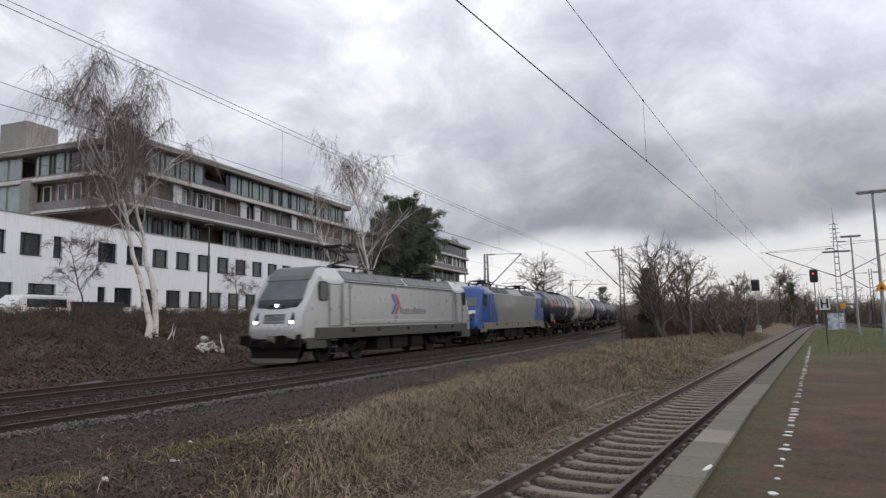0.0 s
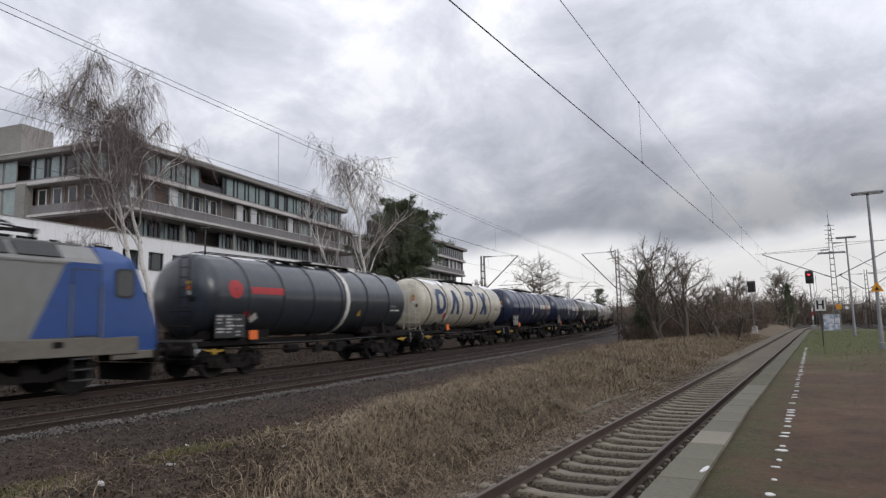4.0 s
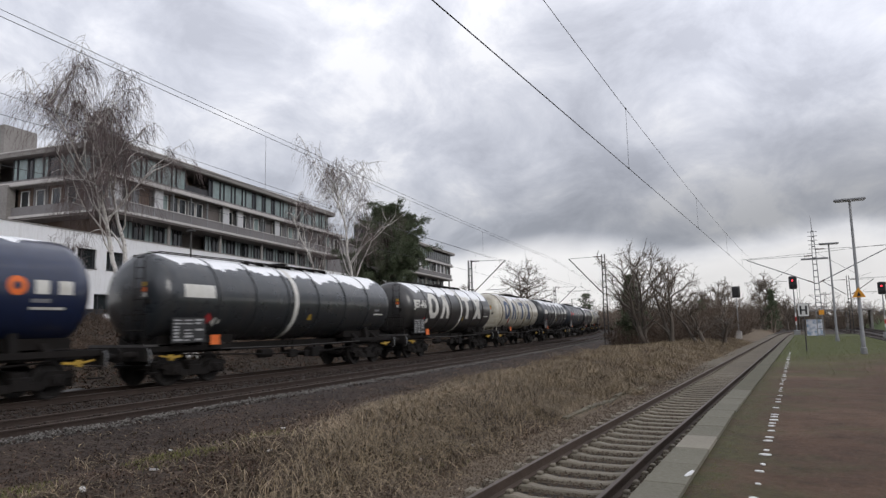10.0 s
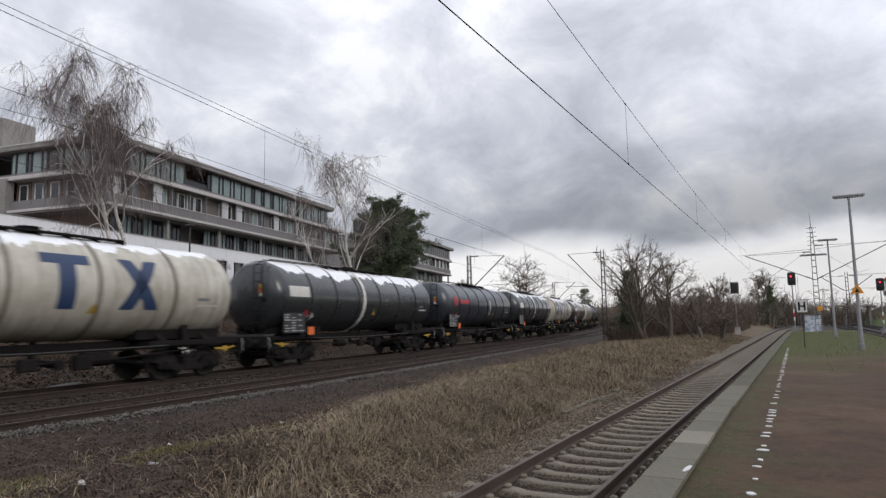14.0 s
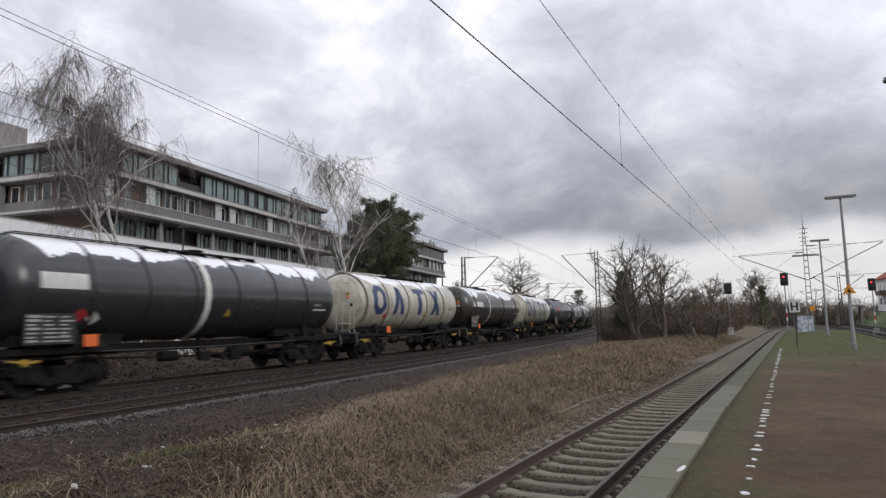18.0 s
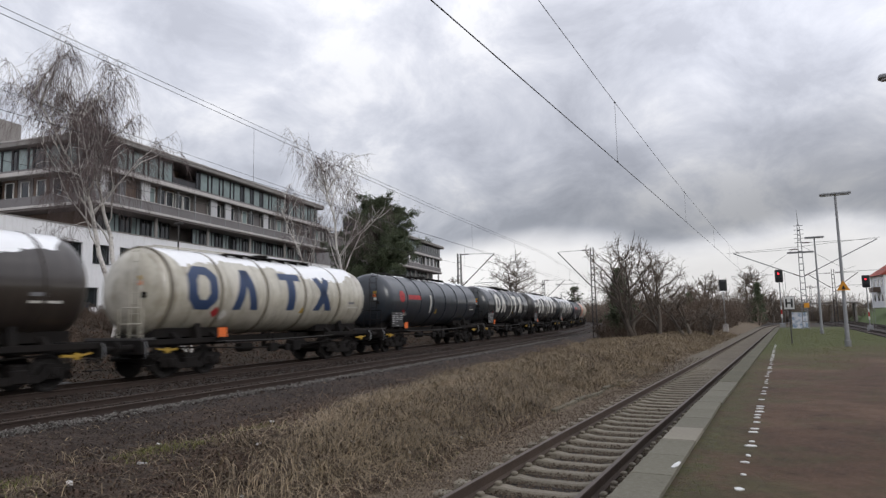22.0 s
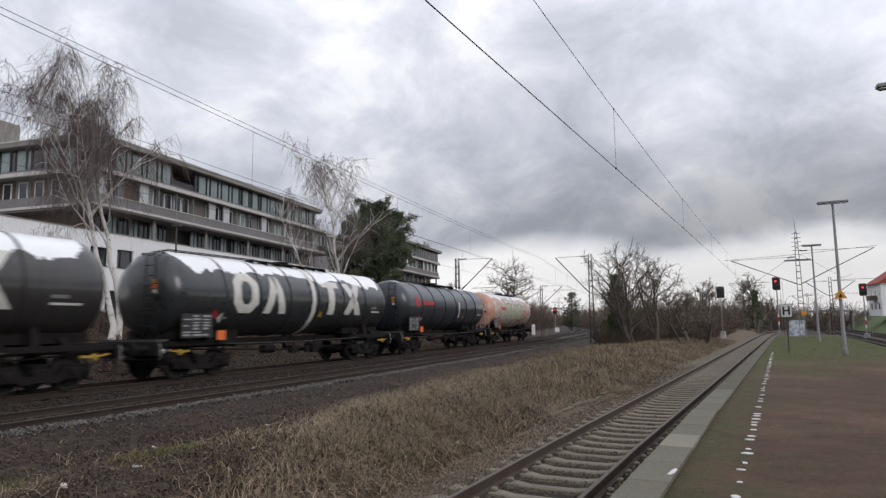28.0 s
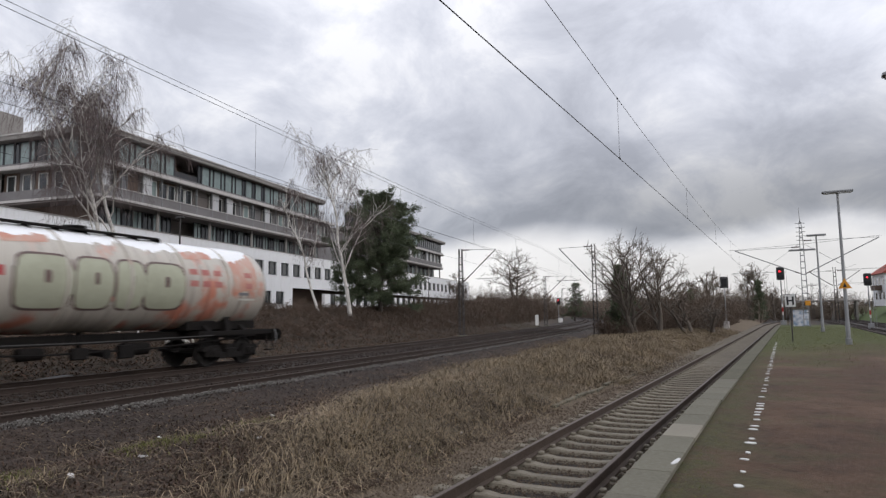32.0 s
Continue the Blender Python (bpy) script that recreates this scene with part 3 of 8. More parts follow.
def build_ballast():
    rs = np.random.RandomState(5)
    # bed of the two main tracks
    n = 30000
    a = 2 + 75 * rs.rand(n) ** 1.4
    o = -2.6 + 8.2 * rs.rand(n)
    x, y = arc_points(a, o)
    z = ground_z(x, y) + np.interp(o, [1.5, 2.4, 5.5], [0.0, 0.01, -0.02]) + 0.03 * rs.rand(n)
    stone_cloud("ballast_bed", "brown-grey ballast stones between the main line rails", np.stack([x, y, z], 1), 0.03 + 0.03 * rs.rand(n), M["stone"], 6)
    # pale line of fresh stones on the shoulder
    n = 15000
    a = 0 + 130 * rs.rand(n) ** 1.5
    o = NEAR_X - FAR_X + 1.42 + 0.05 * rs.randn(n) + 0.025 * np.sin(a * 0.9) + 0.02 * np.sin(a * 3.1)
    x, y = arc_points(a, o)
    z = 0.325 - 0.9 * np.maximum(o - 5.48, 0) + 0.02 * rs.randn(n)
    stone_cloud("ballast_shoulder", "pale stones along the shoulder of the ballast bed", np.stack([x, y, z], 1), 0.014 + 0.022 * rs.rand(n), M["pale_stone"], 7)
    # platform track
    n = 60000
    y = np.concatenate([2 + 36 * rs.rand(50000) ** 1.5, -9 + 11 * rs.rand(10000)])
    x = TRACK_X - 2.7 + 4.2 * rs.rand(n) ** 0.75
    near = x - TRACK_X
    x = x + skew(y)
    z = np.where(near < -1.9, ground_z(x, y) + 0.01, np.where(np.abs(near) > 0.82, -0.195, -0.24)) + 0.03 * rs.rand(n)
    stone_cloud("ballast_siding", "dull ballast stones between old sleepers", np.stack([x, y, z], 1), 0.007 + 0.013 * rs.rand(n), M["grey_stone"], 8)
    # loose stones on the soil strip beside the main line
    n = 7000
    a = 0 + 55 * rs.rand(n) ** 1.4
    o = 5.6 + 3.2 * rs.rand(n) ** 1.3
    x, y = arc_points(a, o)
    z = ground_z(x, y) + 0.01
    stone_cloud("loose_stones", "loose dark stones on the soil beside the line", np.stack([x, y, z], 1), 0.008 + 0.018 * rs.rand(n), M["stone"], 9)


build_ballast()


def track_infill():
    """Dirt that fills the old track up to the sleepers' tops further along."""
    g = Solid()
    stops = [27 + 4 * i for i in range(48)]
    for o0, o1 in ((-0.66, 0.66), (-1.9, -0.85), (0.85, 1.6)):
        rings = []
        for i, a in enumerate(stops):
            z = -0.24 + 0.075 * min(1, i / 3)
            rings.append([side_line(a, o0) + Vector((0, 0, -0.3)), side_line(a, o1) + Vector((0, 0, -0.3)), side_line(a, o1) + Vector((0, 0, z)), side_line(a, o0) + Vector((0, 0, z))])
        g.rings(rings)
    ob = new("track_dirt", g.mesh("track_dirt", M["dirt"]))
    tagged(ob, "grey-brown dirt that fills the old track", "dirt", kind="structure")


M["dirt"] = material("track_dirt", (0.138, 0.115, 0.080), (0.080, 0.064, 0.045), 0.95, grain=8, blotch=0.5, bump=0.7, bump_scale=30)
track_infill()

# ---- platform edge ----


def build_platform():
    pf = thing("platform", "low platform edge of worn concrete slabs", "platform", kind="structure")
    wall = Solid()
    wall.rings([[(EDGE_X + o + float(skew(y)), y, z) for o, z in ((0.06, -0.32), (0.22, -0.32), (0.22, PLATFORM_Z - 0.1), (0.06, PLATFORM_Z - 0.1))] for y in (-12, 12, 80)])
    part("edge_wall", wall, M["wallrough"], pf)
    slab = Solid().box(0, 0.42, 0.003, 0.997, -0.1, 0, 0.006).mesh("edge_slab", M["kerb"])
    pale = Solid().box(0, 0.42, 0.004, 0.996, -0.1, 0.003, 0.008).mesh("edge_slab", M["pale_kerb"])
    mossy = Solid().box(0, 0.42, 0.003, 0.997, -0.1, 0, 0.006).mesh("edge_slab", M["mossy_kerb"])
    rs = random.Random(4)
    y = -6.0
    while y < 79:
        near = abs(y - 9.0) < 0.51
        part("edge_slab", pale if near else (mossy if y > 13 + 9 * rs.random() else slab), None, pf, at=pose(EDGE_X + float(skew(y)) + rs.uniform(-0.003, 0.003), y, PLATFORM_Z + rs.uniform(-0.002, 0.002), 0, 0, rs.uniform(-0.1, 0.1) - (0.83 if y > 12 else 0)))
        y += 1.0


build_platform()


def build_dashes():
    """Worn white marks in a row along the platform."""
    rs = random.Random(12)
    y = 6.9
    first = True
    while y < 38:
        g = Solid()
        w, d = rs.uniform(0.03, 0.075), rs.uniform(0.03, 0.065)
        n = 9
        ring = [(w * math.cos(6.283 * i / n) * rs.uniform(0.75, 1.1), d * math.sin(6.283 * i / n) * rs.uniform(0.75, 1.1)) for i in range(n)]
        g.rings([[(x, v, -0.03) for x, v in ring], [(x, v, -0.004) for x, v in ring], [(0.9 * x, 0.9 * v, -0.001) for x, v in ring]])
        x = -0.46 + 0.004 * (y - 7) + rs.uniform(-0.012, 0.012)
        ob = part("marker_stone", g, M["white_paint"], None, at=pose(x, y, PLATFORM_Z - 0.05 + 0.012, 0, 0, rs.uniform(-20, 20)))
        tagged(ob, "worn white marker stone set in the bare earth", "marker", "row of white markers")
        y += rs.choice((0.62, 0.5, 0.75, 1.0, 0.4, 0.3))


build_dashes()

# ---- train ----
TRAIN_S = (18.5, 37.4, 56.35, 72.55, 88.05, 104.0, 120.0, 137.0, 153.4, 168.9, 185.7, 202.5, 219.3, 234.45, 250.8, 266.05, 283.03, 299.85, 317.1, 334.2, 351.1, 367.95)
SPEED, GAIN = 10.75, 0.121


def train_at(k, t):
    return TRAIN_S[k] - SPEED * t - GAIN * t * t / 32


P = {}
P["silver"] = material("silver_grey_paint", (0.50, 0.50, 0.50), (0.44, 0.435, 0.42), 0.30, metal=0.45, grain=2, blotch=0.4, coat=0.4, streak=((0.25, 0.23, 0.20), 0.22))
P["dull_silver"] = material("dull_silver_paint", (0.25, 0.25, 0.245), (0.205, 0.20, 0.18), 0.42, metal=0.35, grain=2, blotch=0.4, coat=0.3, streak=((0.13, 0.115, 0.09), 0.22))
P["roof_grey"] = material("roof_grey_paint", (0.16, 0.16, 0.165), (0.11, 0.108, 0.105), 0.6, grain=5, blotch=0.8)
P["blue"] = material("bright_blue_paint", (0.016, 0.066, 0.25), (0.014, 0.050, 0.18), 0.32, grain=4, blotch=0.7, coat=0.2)
P["grille"] = material("dark_grille", (0.05, 0.05, 0.053), (0.032, 0.032, 0.033), 0.6, grain=12, blotch=1)
P["dusty"] = material("dusty_brown_sole_bar", (0.17, 0.155, 0.13), (0.115, 0.10, 0.08), 0.75, grain=6, blotch=1)
P["skirt"] = material("dusty_grey_skirt", (0.070, 0.067, 0.061), (0.046, 0.044, 0.039), 0.75, grain=6, blotch=1)
P["anthracite"] = material("anthracite_tank", (0.026, 0.031, 0.036), (0.020, 0.022, 0.024), 0.30, grain=2.5, blotch=0.35, coat=0.5, coat_ior=1.5, streak=((0.07, 0.06, 0.05), 0.5))
P["charcoal"] = material("charcoal_tank", (0.036, 0.035, 0.035), (0.026, 0.024, 0.023), 0.36, grain=2.5, blotch=0.4, coat=0.5, coat_ior=1.5, streak=((0.07, 0.06, 0.05), 0.5))
P["navy"] = material("navy_tank", (0.011, 0.021, 0.062), (0.009, 0.015, 0.040), 0.33, grain=2.5, blotch=0.4, coat=0.5, coat_ior=1.5)
P["cream"] = material("cream_tank", (0.57, 0.54, 0.46), (0.36, 0.325, 0.245), 0.4, grain=2.2, blotch=0.45, coat=0.5, coat_ior=1.5, mix=(0.42, 0.68), streak=((0.13, 0.10, 0.065), 0.65))
P["cream_ring"] = material("stained_cream_ring", (0.19, 0.165, 0.125), (0.11, 0.095, 0.07), 0.5, grain=6, blotch=1)
P["brown"] = material("brown_tank", (0.044, 0.034, 0.028), (0.030, 0.023, 0.019), 0.36, grain=2.5, blotch=0.4, coat=0.5, coat_ior=1.5, streak=((0.07, 0.06, 0.05), 0.5))
P["bluegrey"] = material("blue_grey_tank", (0.026, 0.034, 0.046), (0.019, 0.023, 0.030), 0.35, grain=2.5, blotch=0.35, coat=0.5, coat_ior=1.5, streak=((0.07, 0.06, 0.05), 0.5))
P["graffiti"] = material("sprayed_cream_tank", (0.50, 0.46, 0.40), (0.56, 0.22, 0.15), 0.40, grain=1.1, blotch=0.28, mix=(0.53, 0.62), coat=0.5, coat_ior=1.5, streak=((0.14, 0.09, 0.07), 0.7))
P["under"] = material("black_underframe", (0.010, 0.009, 0.009), (0.020, 0.017, 0.015), 0.8, grain=6, blotch=1.2, spec=0.15)
P["wheel"] = material("dark_wheel", (0.034, 0.031, 0.030), (0.016, 0.015, 0.014), 0.7, grain=10, blotch=2, spec=0.15)
P["letter_white"] = material("white_letter_paint", (0.68, 0.67, 0.63), (0.52, 0.50, 0.45), 0.5, grain=4, blotch=1)
P["letter_blue"] = material("blue_letter_paint", (0.022, 0.048, 0.125), (0.03, 0.05, 0.10), 0.5, grain=4, blotch=1)
P["red"] = material("red_paint", (0.42, 0.03, 0.035), (0.32, 0.03, 0.03), 0.5, grain=4)
P["orange"] = material("orange_placard", (0.80, 0.17, 0.03), (0.65, 0.14, 0.03), 0.55, grain=6)
P["yellow"] = material("yellow_handle", (0.46, 0.29, 0.03), (0.24, 0.15, 0.03), 0.6, grain=8)
P["pale_green"] = material("pale_green_spray", (0.43, 0.44, 0.33), (0.36, 0.36, 0.27), 0.6, grain=3)
P["marine"] = material("dull_blue_paint", (0.05, 0.09, 0.33), (0.04, 0.07, 0.26), 0.5, grain=4)
P["bars"] = material("grey_lettering_bars", (0.20, 0.20, 0.21), (0.16, 0.16, 0.17), 0.6, grain=6)
MOVERS, WHEELS = [], []


def wheel_mesh(r):
    g = Solid()
    for s in (-1, 1):
        x = s * 0.7525
        g.lathe([(x - s * 0.070, r + 0.028), (x - s * 0.045, r + 0.028), (x - s * 0.035, r), (x + s * 0.065, r - 0.004), (x + s * 0.065, r - 0.07),
                 (x + s * 0.02, r - 0.10), (x + s * 0.03, 0.16), (x + s * 0.09, 0.12), (x + s * 0.09, 0.02)], axis="x", sides=28)
        for j in range(3):
            a = 2.094 * j
            g.box(x + s * 0.045 - 0.02, x + s * 0.045 + 0.02, 0.25 * r * 2 * math.cos(a) - 0.03, 0.25 * r * 2 * math.cos(a) + 0.03,
                  0.25 * r * 2 * math.sin(a) - 0.03, 0.25 * r * 2 * math.sin(a) + 0.03)
    g.lathe([(-0.72, 0.08), (0.72, 0.08)], axis="x", sides=12)
    return g.mesh("wheelset", P["wheel"])


def bogie_mesh(base, r):
    """Side frames, springs, axle boxes and a middle beam; the middle of the bogie is the origin, z from the rail."""
    g = Solid()
    h = base / 2
    for s in (-1, 1):
        x0, x1 = sorted((s * 0.93, s * 1.05))
        g.prism([(-h - 0.55, r + 0.10), (-h - 0.45, r + 0.22), (-h + 0.25, r + 0.26), (-0.45, r - 0.02), (0.45, r - 0.02), (h - 0.25, r + 0.26), (h + 0.45, r + 0.22),
                 (h + 0.55, r + 0.10), (h + 0.3, r + 0.02), (0.5, r - 0.22), (-0.5, r - 0.22), (-h - 0.3, r + 0.02)], "x", x0, x1)
        for y in (-h, h):
            g.box(s * 1.0 - 0.12, s * 1.0 + 0.12, y - 0.16, y + 0.16, r - 0.17, r + 0.15, 0.03)
            g.lathe([(s * 1.1, 0.11), (s * 1.17, 0.10), (s * 1.18, 0.03)], (0, y, r), "x", 14)
            for d in (-0.27, 0.27):
                g.lathe([(r - 0.12, 0.085), (r + 0.12, 0.085)], (s * 1.0, y + d, 0), "z", 10)
        g.box(s * 0.99 - 0.10, s * 0.99 + 0.10, -0.25, 0.25, r - 0.22, r + 0.14, 0.03)
        for y in (-h - r * 0.9, h + r * 0.9):
            g.box(s * 0.76 - 0.05, s * 0.76 + 0.05, y - 0.05, y + 0.05, r - 0.25, r + 0.15, 0.01)
    g.box(-1.0, 1.0, -0.2, 0.2, r - 0.05, r + 0.28, 0.04)
    for y in (-h - 0.5, h + 0.5):
        g.box(-0.95, 0.95, y - 0.06, y + 0.06, r + 0.06, r + 0.18, 0.02)
    return g.mesh("bogie", P["under"])


WAGON_R, LOCO_R = 0.49, 0.62
WAGON_WHEEL, LOCO_WHEEL = wheel_mesh(WAGON_R), wheel_mesh(LOCO_R)
WAGON_BOGIE, LOCO_BOGIE = bogie_mesh(1.8, WAGON_R), bogie_mesh(2.6, LOCO_R)


def add_bogies(v, at, base, r, bogie, wheel):
    for y in (-at, at):
        b = part("bogie", bogie, None, v, at=pose(0, y, 0))
        for d in (-base / 2, base / 2):
            w = part("wheelset", wheel, None, b, at=pose(0, d, r))
            WHEELS.append((w, d, r))


def buffer_set(v, y_end, direction, mat):
    for x in (-0.875, 0.875):
        g = Solid()
        g.lathe([(y_end - direction * 0.62, 0.10), (y_end - direction * 0.25, 0.10), (y_end - direction * 0.25, 0.07), (y_end - direction * 0.06, 0.07),
                 (y_end - direction * 0.05, 0.22), (y_end, 0.20)], (x, 0, 1.03), "y", 16)
        part("buffer", g, mat, v)
    g = Solid().box(-0.05, 0.05, min(y_end, y_end - direction * 0.55), max(y_end, y_end - direction * 0.55), 0.90, 1.02, 0.02)
    g.tube([(0, y_end - direction * 0.1, 0.95), (0.02, y_end - direction * 0.02, 0.72), (0, y_end - direction * 0.14, 0.62)], 0.03, 6)
    part("coupling", g, mat, v)


def wrap(g, quads, radius, zc, n=12, side=1):
    """Patches on a lying cylinder; quads: four (along, height on the skin measured from the middle) corners."""
    for q in quads:
        (a0, b0), (a1, b1), (a2, b2), (a3, b3) = q
        rows = []
        for i in range(n + 1):
            t = i / n
            for e, f in (((a0, b0), (a3, b3)), ((a1, b1), (a2, b2))):
                y, h = e[0] + (f[0] - e[0]) * t, e[1] + (f[1] - e[1]) * t
                w = h / radius
                rows.append((side * radius * math.cos(w), y, zc + radius * math.sin(w)))
        g.add(rows, [(2 * i, 2 * i + 1, 2 * i + 3, 2 * i + 2) for i in range(n)], True)


def shape_block(y, h, w, t, z=0.0):
    """A hollow block with cut corners."""
    c = 0.27 * w
    out = [(-w / 2, -h / 2 + c), (-w / 2 + c, -h / 2), (w / 2 - c, -h / 2), (w / 2, -h / 2 + c), (w / 2, h / 2 - c), (w / 2 - c, h / 2), (-w / 2 + c, h / 2), (-w / 2, h / 2 - c)]
    q, steps = [], 5
    for j in range(steps):
        a, b = ([(u * (1 - 2 * t / w * f), r * (1 - 1.7 * t / h * f)) for u, r in out] for f in (j / steps, (j + 1) / steps))
        q += [[(y + p[0], z + p[1]) for p in (a[i], b[i], b[(i + 1) % 8], a[(i + 1) % 8])] for i in range(8)]
    return q


def shape_ring(y, h, w, t, z=0.0):
    q, n = [], 18
    for i in range(n):
        a, b = 6.2832 * i / n, 6.2832 * (i + 1) / n
        q.append([(y + w / 2 * math.cos(a), z + h / 2 * math.sin(a)), (y + w / 2 * math.cos(b), z + h / 2 * math.sin(b)),
                  (y + (w / 2 - t) * math.cos(b), z + (h / 2 - t) * math.sin(b)), (y + (w / 2 - t) * math.cos(a), z + (h / 2 - t) * math.sin(a))])
    return q


def shape_wedge(y, h, w, z=0.0):
    """A blunt tent shape of two leaning bars."""
    t = w * 0.30
    return [[(y - w / 2, z - h / 2), (y - w / 2 + t, z - h / 2), (y + t * 0.5, z + h / 2), (y - t * 0.5, z + h / 2)],
            [(y + w / 2 - t, z - h / 2), (y + w / 2, z - h / 2), (y + t * 0.5, z + h / 2), (y - t * 0.5, z + h / 2)]]


def shape_pad(y, h, w, z=0.0):
    """A block with rounded corners, in upright strips."""
    q, n = [], 14
    def top(t):
        return h / 2 * (1 - abs(t) ** 5) ** 0.35
    for i in range(n):
        a, b = -0.985 + 1.97 * i / n, -0.985 + 1.97 * (i + 1) / n
        q.append([(y + w / 2 * a, z - top(a)), (y + w / 2 * b, z - top(b)), (y + w / 2 * b, z + top(b)), (y + w / 2 * a, z + top(a))])
    return q


def shape_bar(y, h, w, z=0.0):
    return [[(y - w / 2, z - h / 2), (y + w / 2, z - h / 2), (y + w / 2, z + h / 2), (y - w / 2, z + h / 2)]]


def shape_waist(y, h, w, z=0.0):
    t = w * 0.34
    return [[(y - w / 2, z - h / 2), (y - w / 2 + t, z - h / 2), (y + w / 2, z + h / 2), (y + w / 2 - t, z + h / 2)],
            [(y + w / 2 - t, z - h / 2), (y + w / 2, z - h / 2), (y - w / 2 + t, z + h / 2), (y - w / 2, z + h / 2)]]


# how far each wagon's crown is covered
SNOW = (0.05, 0.48, 0.22, 0.18, 0.72, 0.95, 0.55, 0.85, 0.12, 0.72, 0.58, 0.82, 0.84, 0.26, 0.34, 0.98, 0.95, 0.26, 0.85)


def snow_cover(amount, h, R, zc, seed):
    """A thin layer of old snow with a ragged edge, thickest on the crown."""
    rs = np.random.RandomState(100 + seed)
    ny, na = 260, 15
    y = np.linspace(-h + 0.62, h - 0.55, ny)
    edges = []
    for side in (0, 1):
        e = 0 * y
        for f, a in ((0.35, 0.34), (0.9, 0.24), (2.1, 0.17), (4.7, 0.12), (11.0, 0.09), (23.0, 0.06)):
            e = e + a * np.sin(f * y + 6.283 * rs.rand() + 1.3 * np.sin(f * 0.6 * y + 6.283 * rs.rand()))
        ends = np.clip(np.minimum(y - y[0], y[-1] - y) / 0.5, 0, 1) ** 0.5
        reach = (1.12 * amount + 0.62 * (e if side == 0 else 0.6 * e) * (0.55 + 0.5 * (1 - amount))) * ends
        edges.append(np.clip(reach, -0.12, 1.15))
    t = np.linspace(0, 1, na)
    ang = np.pi / 2 - edges[0][:, None] * (1 - t) + np.maximum(edges[1], 0.02 - edges[0])[:, None] * t
    wide = (edges[0] + np.maximum(edges[1], 0.02 - edges[0]))[:, None]
    thick = -0.004 + 0.030 * np.clip(np.sin(np.pi * t)[None] * 2.2, 0, 1) * np.clip(wide * 3, 0.15, 1) + 0.006 * rs.randn(ny, na) * np.sin(np.pi * t)[None]
    r = R + thick
    v = np.stack([r * np.cos(ang), np.repeat(y[:, None], na, 1), zc + r * np.sin(ang)], -1).reshape(-1, 3)
    i = np.arange((ny - 1) * na).reshape(ny - 1, na)[:, :-1].ravel()
    keep = np.repeat((wide[:-1, 0] > 0.06), na - 1)
    f = np.stack([i, i + 1, i + na + 1, i + na], 1)[keep]
    return sheet("snow", v, f, P["snow"], True)


P["snow"] = material("old_snow", (0.95, 0.955, 0.965), (0.88, 0.89, 0.905), 0.5, coat=0.6, grain=9, blotch=1.5, bump=0.3, bump_scale=30)


